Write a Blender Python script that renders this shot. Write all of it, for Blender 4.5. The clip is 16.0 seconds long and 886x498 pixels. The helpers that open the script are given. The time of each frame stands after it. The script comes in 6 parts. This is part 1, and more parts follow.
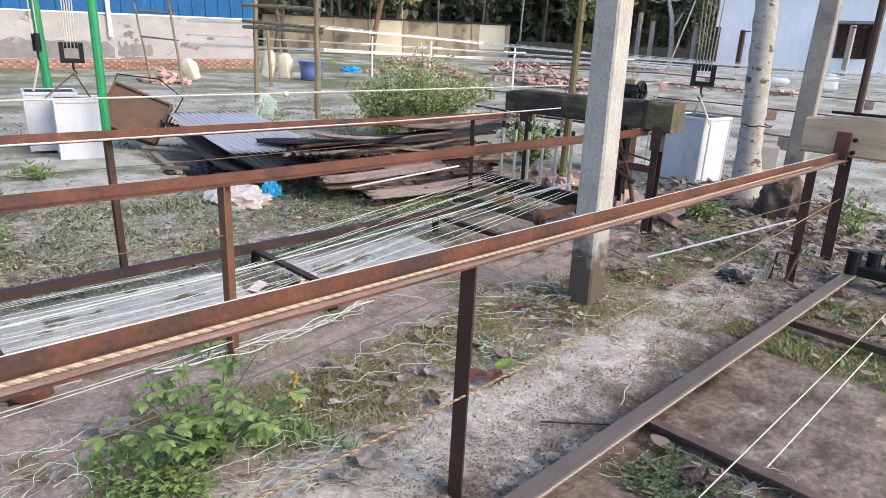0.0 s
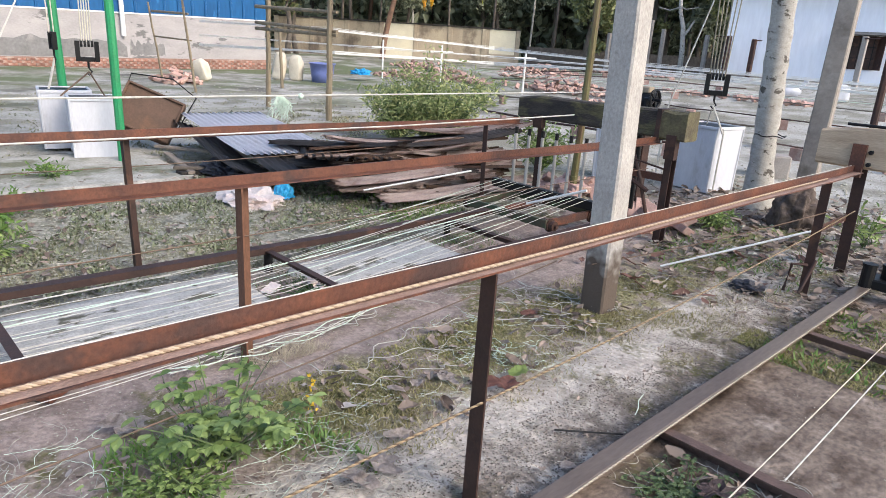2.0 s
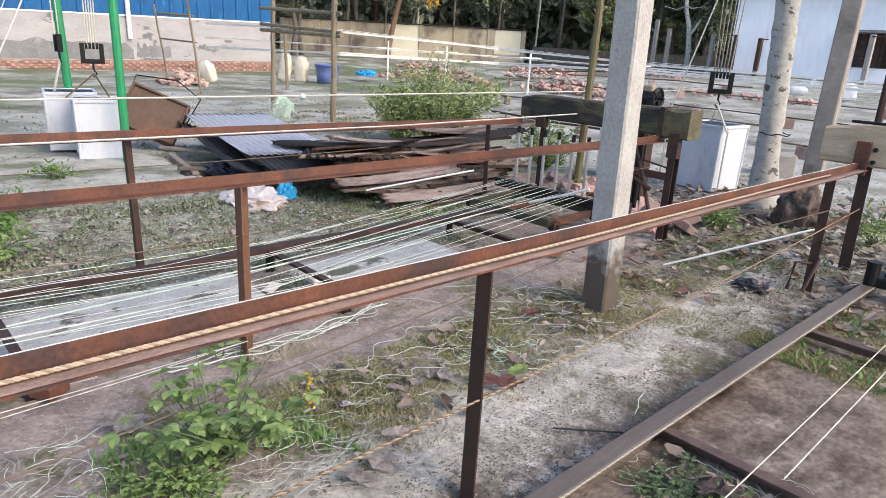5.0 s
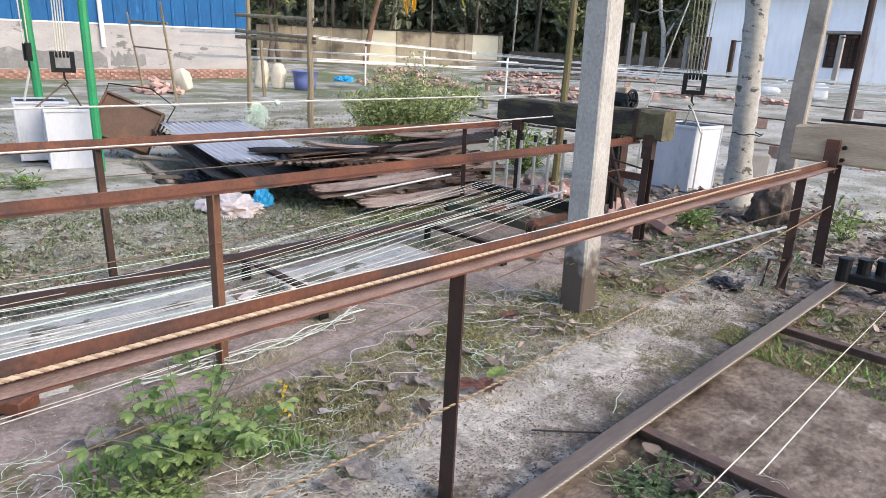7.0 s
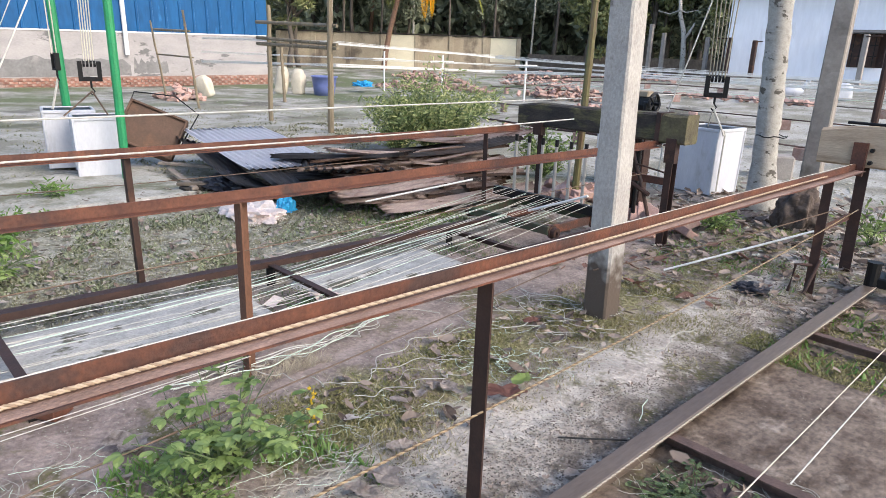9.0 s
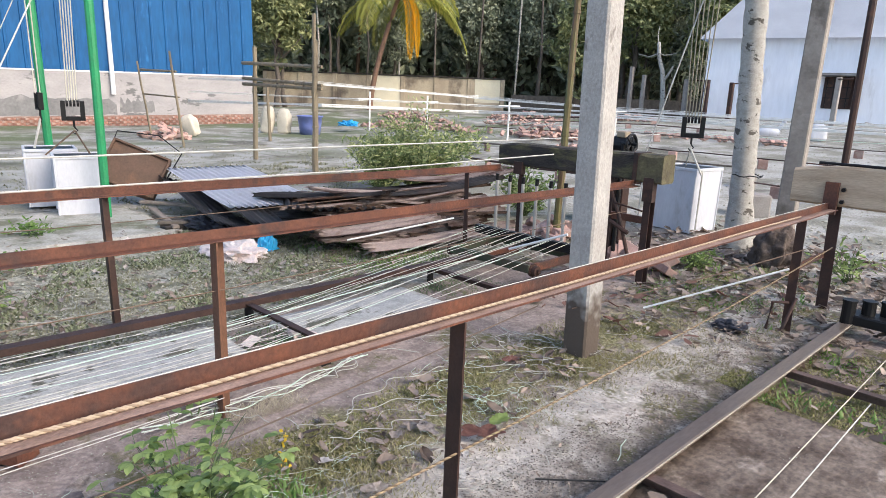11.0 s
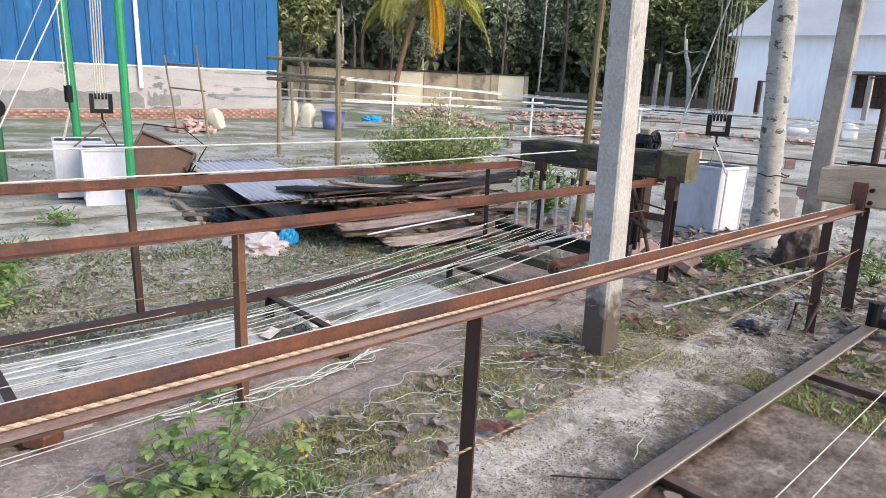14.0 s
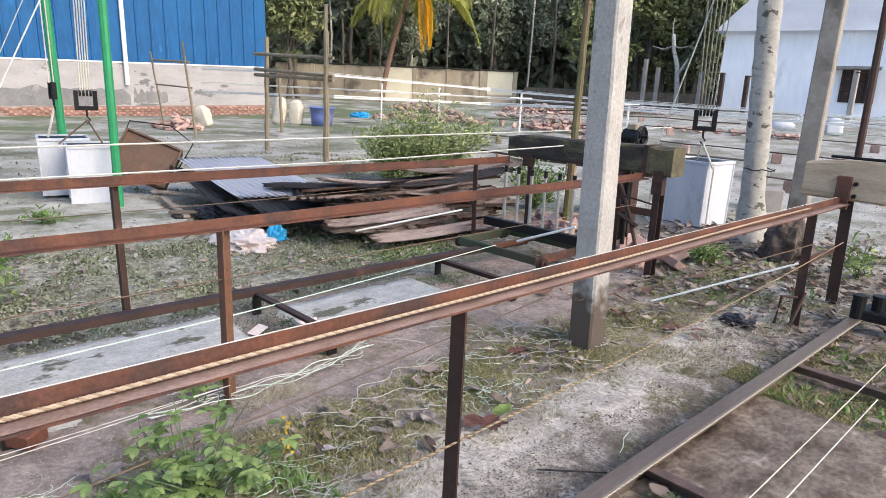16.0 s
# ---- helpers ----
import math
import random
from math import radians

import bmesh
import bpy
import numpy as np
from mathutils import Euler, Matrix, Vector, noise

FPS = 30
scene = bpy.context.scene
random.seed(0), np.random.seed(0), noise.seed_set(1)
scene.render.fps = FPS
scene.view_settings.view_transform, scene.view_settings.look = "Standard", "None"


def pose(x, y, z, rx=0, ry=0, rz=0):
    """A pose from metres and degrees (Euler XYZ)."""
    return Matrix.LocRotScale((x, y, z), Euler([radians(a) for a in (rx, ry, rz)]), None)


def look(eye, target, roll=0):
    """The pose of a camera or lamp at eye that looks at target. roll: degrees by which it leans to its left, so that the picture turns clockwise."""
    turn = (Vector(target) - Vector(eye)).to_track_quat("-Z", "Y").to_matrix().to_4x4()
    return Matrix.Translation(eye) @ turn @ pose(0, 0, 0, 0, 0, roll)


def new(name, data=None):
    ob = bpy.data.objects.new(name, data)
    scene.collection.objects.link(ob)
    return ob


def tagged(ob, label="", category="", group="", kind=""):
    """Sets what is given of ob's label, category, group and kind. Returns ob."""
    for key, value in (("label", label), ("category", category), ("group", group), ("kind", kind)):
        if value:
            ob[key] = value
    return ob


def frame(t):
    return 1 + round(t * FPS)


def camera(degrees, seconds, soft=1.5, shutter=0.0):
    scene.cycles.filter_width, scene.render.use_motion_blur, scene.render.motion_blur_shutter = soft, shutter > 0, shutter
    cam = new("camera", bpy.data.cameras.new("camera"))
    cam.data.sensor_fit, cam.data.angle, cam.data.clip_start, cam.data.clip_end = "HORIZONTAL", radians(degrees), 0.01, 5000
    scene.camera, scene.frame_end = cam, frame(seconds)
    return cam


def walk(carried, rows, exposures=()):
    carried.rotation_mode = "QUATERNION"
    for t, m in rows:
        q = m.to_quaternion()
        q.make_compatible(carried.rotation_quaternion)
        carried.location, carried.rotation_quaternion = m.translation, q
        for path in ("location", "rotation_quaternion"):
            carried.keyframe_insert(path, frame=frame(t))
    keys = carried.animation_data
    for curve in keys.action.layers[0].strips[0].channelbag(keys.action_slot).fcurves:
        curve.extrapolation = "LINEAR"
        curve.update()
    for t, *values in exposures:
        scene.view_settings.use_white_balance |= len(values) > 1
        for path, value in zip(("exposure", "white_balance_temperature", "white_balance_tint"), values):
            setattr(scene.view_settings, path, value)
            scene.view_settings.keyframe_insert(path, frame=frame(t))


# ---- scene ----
cam = camera(68.1, 16.0, soft=0.8)
METRES, EYE, TILT, LEAN, TURN = 0.42, 1.5, 0.0, 0.0, 44.9
ROWS = [
    (0.0, -0.0048, -0.0088, 0.0045, 0.77, -17.81, -2.53),
    (0.5, -0.0684, 0.0135, 0.0043, 0.84, -18.15, -3.02),
    (1.0, -0.0962, 0.0020, 0.0124, 1.38, -17.68, -3.07),
    (1.5, -0.1169, 0.0004, 0.0178, 1.75, -17.65, -3.25),
    (2.0, -0.1182, -0.0021, 0.0139, 1.56, -17.52, -3.42),
    (2.5, -0.1245, -0.0038, 0.0152, 1.64, -17.66, -3.55),
    (3.0, -0.1261, -0.0195, 0.0197, 2.11, -17.66, -3.64),
    (3.5, -0.1153, -0.0097, 0.0089, 1.75, -17.70, -3.50),
    (4.0, -0.1048, -0.0081, 0.0030, 1.93, -17.92, -3.28),
    (6.5, 0.0558, 0.0045, -0.0187, 1.42, -16.62, -2.74),
    (7.0, 0.0350, 0.0121, -0.0182, 0.23, -16.97, -2.51),
    (7.5, 0.0011, 0.0278, -0.0160, -0.42, -16.88, -2.32),
    (8.0, -0.0321, 0.0248, -0.0161, -0.08, -17.45, -2.05),
    (8.5, -0.0615, 0.0070, -0.0095, 1.32, -17.46, -1.96),
    (9.0, -0.0372, -0.0048, 0.0261, 1.70, -16.75, -1.87),
    (11.5, 0.0705, -0.0115, 0.0488, 0.76, -12.57, -2.11),
    (12.0, 0.0365, -0.0503, 0.0510, 5.15, -12.55, -2.47),
    (12.5, 0.0519, -0.0538, 0.0324, 4.89, -13.08, -2.29),
    (13.0, 0.0788, -0.0567, 0.0438, 3.26, -13.75, -2.46),
    (13.5, 0.0912, -0.0335, 0.0371, 2.19, -13.74, -2.52),
    (14.0, 0.0896, -0.0288, 0.0390, 2.49, -13.82, -2.48),
    (14.5, 0.1017, -0.0335, 0.0315, 2.34, -13.84, -2.33),
    (15.0, 0.1176, -0.0362, 0.0291, 2.01, -13.76, -2.28),
    (15.5, 0.1204, -0.0392, 0.0357, 1.85, -13.85, -2.30),
    (16.0, 0.1374, -0.0284, 0.0330, 1.59, -14.11, -2.31),
]
walk(cam, [(t, pose(0, 0, EYE, TILT, LEAN, TURN) @ pose(METRES * x, METRES * y, METRES * z, 90 + pitch, roll, yaw)) for t, x, y, z, yaw, pitch, roll in ROWS])

# ---- light ----
world = bpy.data.worlds.new("sky")
scene.world = world
world.use_nodes = True
wn = world.node_tree.nodes
sky = wn.new("ShaderNodeTexSky")
sky.sky_type, sky.sun_disc = "NISHITA", False
sky.sun_elevation, sky.sun_rotation = radians(38), radians(80)
sky.air_density, sky.dust_density, sky.ozone_density = 1.0, 2.0, 1.2
wn["Background"].inputs[1].default_value = 0.16
world.node_tree.links.new(sky.outputs[0], wn["Background"].inputs[0])
sun = new("sun", bpy.data.lights.new("sun", "SUN"))
sun.data.energy, sun.data.angle, sun.data.color = 1.2, radians(32), (1.0, 0.88, 0.72)
sun.matrix_world = look((30, 5, 22), (0, 0, 0))
scene.view_settings.exposure = 1.12


# ---- materials ----
def material(name, a, b, scale=6.0, rough=0.7, metal=0.0, bump=0.2, fine=60.0, c=None, cut=(0.55, 0.7), stretch=(1, 1, 1), spec=0.4, vary=0.0, grit=0.35):
    """Two tones mixed by broad noise, a third in patches, darkened by fine grain, with relief."""
    m = bpy.data.materials.new(name)
    m.use_nodes = True
    n, l = m.node_tree.nodes, m.node_tree.links
    bs = n["Principled BSDF"]
    bs.inputs["Roughness"].default_value, bs.inputs["Metallic"].default_value = rough, metal
    bs.inputs["Specular IOR Level"].default_value = spec
    co = n.new("ShaderNodeTexCoord")
    mp = n.new("ShaderNodeMapping")
    mp.inputs["Scale"].default_value = stretch
    l.new(co.outputs["Object"], mp.inputs[0])

    def noise_tex(s, detail=5.0):
        t = n.new("ShaderNodeTexNoise")
        t.inputs["Scale"].default_value, t.inputs["Detail"].default_value, t.inputs["Roughness"].default_value = s, detail, 0.62
        l.new(mp.outputs[0], t.inputs["Vector"])
        return t.outputs["Fac"]

    def ramp(f, lo, hi):
        r = n.new("ShaderNodeMapRange")
        r.inputs["From Min"].default_value, r.inputs["From Max"].default_value = lo, hi
        l.new(f, r.inputs["Value"])
        return r.outputs[0]

    def mix(f, x, y, kind="MIX"):
        q = n.new("ShaderNodeMix")
        q.data_type, q.blend_type = "RGBA", kind
        if isinstance(f, float):
            q.inputs[0].default_value = f
        else:
            l.new(f, q.inputs[0])
        for k, v in ((6, x), (7, y)):
            if isinstance(v, tuple):
                q.inputs[k].default_value = (*v, 1)
            else:
                l.new(v, q.inputs[k])
        return q.outputs[2]

    col = mix(ramp(noise_tex(scale), 0.35, 0.65), a, b)
    if c:
        col = mix(ramp(noise_tex(scale * 0.45 + 0.37, 8.0), *cut), col, c)
    grain = noise_tex(fine, 3.0)
    g = n.new("ShaderNodeMapRange")
    g.inputs["To Min"].default_value, g.inputs["To Max"].default_value = 1 - grit, 1 + grit
    l.new(grain, g.inputs["Value"])
    col = mix(1.0, col, g.outputs[0], "MULTIPLY")
    if vary:
        info = n.new("ShaderNodeObjectInfo")
        v = n.new("ShaderNodeMapRange")
        v.inputs["To Min"].default_value, v.inputs["To Max"].default_value = 1 - vary, 1 + vary
        l.new(info.outputs["Random"], v.inputs["Value"])
        col = mix(1.0, col, v.outputs[0], "MULTIPLY")
    l.new(col, bs.inputs["Base Color"])
    if bump:
        bp = n.new("ShaderNodeBump")
        bp.inputs["Strength"].default_value, bp.inputs["Distance"].default_value = bump, 0.01
        l.new(grain, bp.inputs["Height"])
        l.new(bp.outputs[0], bs.inputs["Normal"])
    return m


def leafy(name, a, b, rough=0.5, trans=0.3):
    """Foliage: each island takes its own shade between two greens."""
    m = bpy.data.materials.new(name)
    m.use_nodes = True
    n, l = m.node_tree.nodes, m.node_tree.links
    bs = n["Principled BSDF"]
    bs.inputs["Roughness"].default_value = rough
    geo = n.new("ShaderNodeNewGeometry")
    q = n.new("ShaderNodeMix")
    q.data_type = "RGBA"
    q.inputs[6].default_value, q.inputs[7].default_value = (*a, 1), (*b, 1)
    l.new(geo.outputs["Random Per Island"], q.inputs[0])
    l.new(q.outputs[2], bs.inputs["Base Color"])
    tr = n.new("ShaderNodeBsdfTranslucent")
    l.new(q.outputs[2], tr.inputs["Color"])
    mx = n.new("ShaderNodeMixShader")
    mx.inputs[0].default_value = trans
    l.new(bs.outputs[0], mx.inputs[1])
    l.new(tr.outputs[0], mx.inputs[2])
    l.new(mx.outputs[0], n["Material Output"].inputs["Surface"])
    return m


def plain(name, col, rough=0.6, metal=0.0):
    return material(name, col, tuple(v * 0.85 for v in col), 5, rough, metal, 0.1, 80, grit=0.1)


RUST = material("rusted_steel", (0.155, 0.060, 0.035), (0.085, 0.036, 0.026), 6, 0.55, 0.05, 0.3, 70, (0.062, 0.034, 0.029), (0.54, 0.62), (1, 1, 1), grit=0.6)
RUST_DARK = material("dark_rusted_steel", (0.058, 0.028, 0.021), (0.034, 0.019, 0.016), 6, 0.6, 0.1, 0.2, 90, (0.12, 0.055, 0.035), (0.55, 0.68))
STEEL_WORN = material("worn_grey_steel", (0.19, 0.15, 0.126), (0.13, 0.098, 0.08), 4, 0.42, 0.3, 0.15, 80, (0.20, 0.16, 0.13), (0.5, 0.65), (1, 0.2, 1))
DUST_RUST = material("dusty_rusted_steel", (0.29, 0.195, 0.16), (0.20, 0.128, 0.10), 9, 0.8, 0.0, 0.5, 120, (0.12, 0.07, 0.055), (0.62, 0.70), (1.5, 0.7, 1), grit=0.55)
OCHRE_RUST = material("ochre_rusted_steel", (0.17, 0.078, 0.045), (0.115, 0.055, 0.034), 7, 0.7, 0.0, 0.25, 90, (0.10, 0.075, 0.04), (0.52, 0.66), (1, 1, 0.5), grit=0.5)
CROSS_STEEL = material("grey_brown_steel", (0.15, 0.098, 0.082), (0.095, 0.06, 0.05), 5, 0.6, 0.1, 0.3, 80, (0.06, 0.04, 0.034), (0.55, 0.66), grit=0.5)
MOTOR_BOX = plain("tan_enamel", (0.34, 0.27, 0.19), 0.5)
PALE_STEEL = plain("pale_steel", (0.42, 0.41, 0.39), 0.45, 0.2)
BLACK = plain("black_iron", (0.010, 0.010, 0.011), 0.5, 0.3)
GREEN_PAINT = material("green_paint", (0.02, 0.26, 0.10), (0.025, 0.21, 0.085), 4, 0.4, 0, 0.1, 60, (0.05, 0.15, 0.07), (0.68, 0.8))
DARK_GREEN = material("dark_green_paint", (0.025, 0.12, 0.055), (0.03, 0.10, 0.05), 4, 0.5, 0, 0.1, 60, (0.05, 0.07, 0.04), (0.58, 0.7))
DULL_GREEN = material("dull_green_paint", (0.04, 0.075, 0.04), (0.05, 0.055, 0.035), 6, 0.6, 0, 0.2, 60, (0.07, 0.04, 0.03), (0.5, 0.65))
CONCRETE = material("pole_concrete", (0.44, 0.415, 0.385), (0.36, 0.335, 0.31), 6, 0.9, 0, 0.5, 45, (0.19, 0.17, 0.15), (0.60, 0.66), (1.6, 1.6, 1), grit=0.4)
CONCRETE_DARK = material("dark_pole_concrete", (0.32, 0.285, 0.25), (0.235, 0.205, 0.18), 5, 0.9, 0, 0.35, 28, (0.15, 0.13, 0.11), (0.56, 0.68), grit=0.25)
TIMBER_DARK = material("weathered_timber", (0.045, 0.038, 0.034), (0.026, 0.023, 0.021), 4, 0.85, 0, 0.6, 40, (0.075, 0.07, 0.04), (0.58, 0.7), (0.4, 3, 3))
TIMBER_MOSS = material("mossy_timber", (0.060, 0.048, 0.040), (0.026, 0.023, 0.021), 5, 0.85, 0, 0.8, 45, (0.115, 0.105, 0.05), (0.50, 0.62), (0.8, 2.5, 2.5), grit=0.6)
WEATHERED = material("grey_brown_plank", (0.30, 0.25, 0.21), (0.20, 0.165, 0.14), 4, 0.85, 0, 0.5, 40, (0.11, 0.09, 0.075), (0.55, 0.68), (0.6, 3, 3))
CAP_MOSS = material("green_stained_timber", (0.13, 0.115, 0.06), (0.075, 0.062, 0.042), 7, 0.85, 0, 0.7, 50, (0.17, 0.15, 0.075), (0.52, 0.64), grit=0.5)
TIMBER_PALE = material("pale_timber", (0.54, 0.42, 0.30), (0.42, 0.31, 0.215), 3, 0.8, 0, 0.4, 40, (0.26, 0.18, 0.12), (0.58, 0.7), (0.5, 4, 4))
BAMBOO = material("dry_bamboo", (0.25, 0.20, 0.13), (0.17, 0.135, 0.092), 3, 0.6, 0, 0.2, 40, (0.095, 0.075, 0.052), (0.55, 0.7), (4, 4, 0.7))
BAMBOO_GREEN = material("green_bamboo", (0.12, 0.125, 0.045), (0.15, 0.125, 0.055), 3, 0.6, 0, 0.2, 40, (0.12, 0.065, 0.04), (0.48, 0.6), (4, 4, 0.5))
BARK_PALE = material("lichen_bark", (0.46, 0.44, 0.405), (0.345, 0.325, 0.29), 3, 0.9, 0, 0.8, 18, (0.10, 0.09, 0.075), (0.585, 0.63), (4.5, 4.5, 7.0), grit=0.45)
BARK = material("dark_bark", (0.15, 0.125, 0.105), (0.09, 0.075, 0.062), 6, 0.9, 0, 0.6, 30)
STUMP = material("caked_stump", (0.13, 0.10, 0.085), (0.06, 0.045, 0.038), 8, 0.95, 0, 0.9, 40)
TIN = material("galvanised_sheet", (0.62, 0.63, 0.70), (0.55, 0.56, 0.63), 2, 0.5, 0.0, 0.1, 50, (0.30, 0.27, 0.26), (0.62, 0.75))
TIN_OLD = material("old_dark_sheet", (0.075, 0.066, 0.064), (0.03, 0.027, 0.028), 3, 0.6, 0.1, 0.15, 50, (0.10, 0.06, 0.045), (0.55, 0.7))
TIN_RUST = material("rust_stained_sheet", (0.44, 0.35, 0.32), (0.30, 0.23, 0.20), 4, 0.7, 0.0, 0.2, 50, (0.13, 0.075, 0.055), (0.5, 0.62), (2.5, 0.6, 1))
TIN_PINK = material("pinkish_old_sheet", (0.50, 0.41, 0.38), (0.40, 0.31, 0.285), 4, 0.7, 0.0, 0.15, 50, (0.20, 0.12, 0.095), (0.54, 0.64), (2.5, 0.6, 1))
RUST_PAN = material("rusty_pan", (0.11, 0.065, 0.045), (0.08, 0.05, 0.035), 4, 0.75, 0.1, 0.2, 50, (0.16, 0.085, 0.05), (0.55, 0.7))
BOX_WHITE = material("white_sheet_metal", (0.56, 0.57, 0.61), (0.48, 0.49, 0.54), 2.5, 0.45, 0.0, 0.1, 30, (0.30, 0.29, 0.28), (0.60, 0.74), (1.6, 1.6, 0.6), grit=0.12)
BLUE_SHEET = material("blue_cladding", (0.008, 0.092, 0.245), (0.006, 0.074, 0.205), 0.6, 0.55, 0.0, 0.05, 3, (0.03, 0.19, 0.46), (0.63, 0.72), (1, 2.5, 0.6), spec=0.25)
PLASTER = material("stained_plaster", (0.39, 0.364, 0.360), (0.305, 0.288, 0.288), 0.9, 0.92, 0, 0.3, 14, (0.155, 0.15, 0.15), (0.585, 0.615), (1, 0.9, 2.4), grit=0.2)
BRICK = material("red_brick", (0.46, 0.30, 0.255), (0.35, 0.215, 0.18), 8, 0.9, 0, 0.4, 60, (0.45, 0.36, 0.31), (0.52, 0.66), vary=0.35)
BRICK_WALL = material("old_red_brick", (0.25, 0.115, 0.085), (0.33, 0.185, 0.145), 5, 0.9, 0, 0.4, 40, (0.40, 0.32, 0.28), (0.54, 0.68), vary=0.28)
BRICK_BED = material("dusty_brick_mortar", (0.30, 0.185, 0.15), (0.23, 0.14, 0.11), 4, 0.95, 0, 0.3, 30, (0.40, 0.33, 0.29), (0.55, 0.66))
CEMENT_DARK = material("dark_cement", (0.22, 0.215, 0.215), (0.165, 0.16, 0.16), 2, 0.9, 0, 0.2, 12, (0.30, 0.285, 0.275), (0.58, 0.7))
MORTAR = material("mortar", (0.34, 0.31, 0.28), (0.27, 0.24, 0.22), 4, 0.95)
COMPOUND = material("old_compound_wall", (0.44, 0.37, 0.27), (0.33, 0.27, 0.20), 0.8, 0.95, 0, 0.3, 18, (0.15, 0.12, 0.095), (0.52, 0.66), (1, 1, 0.8))
WALL_SUNLIT = material("sunlit_wall_patch", (0.72, 0.66, 0.50), (0.64, 0.58, 0.44), 1.0, 0.9)
WHITEWASH = material("whitewash", (0.80, 0.83, 0.90), (0.74, 0.77, 0.85), 0.5, 0.9, 0, 0.05, 2.5, (0.55, 0.56, 0.60), (0.60, 0.74), (2.2, 1, 0.5), grit=0.12)
HOIST_ROPE = material("weathered_hoist_rope", (0.36, 0.32, 0.24), (0.26, 0.23, 0.17), 9, 0.8, 0, 0.3, 150)
ROOF_WHITE = material("pale_roof_sheet", (0.70, 0.72, 0.76), (0.62, 0.64, 0.68), 0.8, 0.5, 0.2)
THREAD = material("grey_white_thread", (0.50, 0.49, 0.44), (0.36, 0.35, 0.31), 12, 0.7, 0, 0.2, 200)
WHITE_CORD = material("white_nylon", (0.60, 0.58, 0.54), (0.44, 0.42, 0.38), 20, 0.5, 0, 0.3, 250)
GREEN_CORD = material("pale_green_nylon", (0.52, 0.66, 0.56), (0.60, 0.68, 0.58), 20, 0.5, 0, 0.3, 250)
GOLD_ROPE = leafy("golden_twisted_rope", (0.19, 0.12, 0.075), (0.62, 0.50, 0.37), 0.7, 0.0)
GOLD_DARK = leafy("dirty_golden_rope", (0.09, 0.058, 0.032), (0.40, 0.30, 0.185), 0.7, 0.0)
PALE_ROPE = leafy("pale_twisted_cord", (0.24, 0.20, 0.15), (0.66, 0.60, 0.50), 0.7, 0.0)
GREY_WIRE = plain("dull_wire", (0.16, 0.11, 0.08), 0.6, 0.3)
PVC = plain("white_pipe", (0.80, 0.80, 0.78), 0.35)
SACK = material("woven_sack", (0.60, 0.55, 0.46), (0.50, 0.45, 0.37), 4, 0.8, 0, 0.4, 120)
TUB_BLUE = plain("blue_plastic", (0.16, 0.20, 0.46), 0.4)
BRIGHT_BLUE = plain("bright_blue_plastic", (0.03, 0.33, 0.62), 0.4)
PAPER = material("crumpled_plastic", (0.62, 0.50, 0.46), (0.54, 0.50, 0.49), 8, 0.6, 0, 0.4, 40)
DARK_CLOTH = plain("dark_plastic_sheet", (0.03, 0.03, 0.04), 0.5)
PLANT_LEAF = leafy("shrub_leaf", (0.10, 0.168, 0.042), (0.34, 0.435, 0.155), 0.5)
BUSH_LEAF = leafy("bush_leaf", (0.14, 0.21, 0.065), (0.50, 0.51, 0.23))
WEED = leafy("weed_leaf", (0.08, 0.18, 0.03), (0.19, 0.29, 0.07))
DARK_WEED = leafy("dark_weed_leaf", (0.04, 0.08, 0.03), (0.10, 0.16, 0.06))
MOSS = leafy("dry_moss", (0.14, 0.13, 0.05), (0.36, 0.32, 0.17), 0.9, 0.1)
YARD_GREEN = leafy("dull_weed_leaf", (0.05, 0.085, 0.035), (0.17, 0.23, 0.10))
YARD_MOSS = leafy("trodden_grass", (0.16, 0.155, 0.08), (0.33, 0.32, 0.22), 0.9, 0.1)
FOREST = leafy("forest_leaf", (0.10, 0.122, 0.082), (0.38, 0.41, 0.28), 0.6, 0.2)
# Paler leaf tone: sunlight painted into crowns, also used for yellowing foliage.
FOREST_LIGHT = leafy("lit_forest_leaf", (0.10, 0.13, 0.05), (0.36, 0.37, 0.17), 0.6, 0.25)
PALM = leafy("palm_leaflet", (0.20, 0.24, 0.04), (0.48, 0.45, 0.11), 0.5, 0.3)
# Palm leaflets again, with the shade of the wood put into their colour.
PALM_SHADED = leafy("shaded_palm_leaflet", (0.05, 0.08, 0.04), (0.10, 0.14, 0.07), 0.5, 0.3)
PALM_YELLOW = leafy("yellow_palm_leaflet", (0.75, 0.38, 0.01), (0.85, 0.48, 0.02), 0.5, 0.3)
DRY_LEAF = leafy("dry_leaf", (0.07, 0.048, 0.038), (0.36, 0.285, 0.235), 0.8, 0.05)
PALE_LEAF = leafy("grey_dry_leaf", (0.20, 0.165, 0.145), (0.36, 0.32, 0.29), 0.8, 0.05)
RED_LEAF = leafy("red_brown_leaf", (0.12, 0.06, 0.045), (0.24, 0.12, 0.085), 0.7, 0.1)
YELLOW_FLOWER = leafy("yellow_flower", (0.55, 0.36, 0.02), (0.65, 0.45, 0.04), 0.6, 0.2)
LEAF_GREY = material("grey_leaf", (0.52, 0.455, 0.415), (0.36, 0.30, 0.27), 22, 0.8, 0, 0.6, 90, (0.22, 0.17, 0.145), (0.58, 0.70))
LEAF_RED = material("red_leaf", (0.27, 0.13, 0.105), (0.18, 0.085, 0.07), 14, 0.7, 0, 0.3, 90)
LEAF_DARK = material("dark_purple_leaf", (0.15, 0.105, 0.10), (0.085, 0.06, 0.06), 16, 0.6, 0, 0.5, 90)
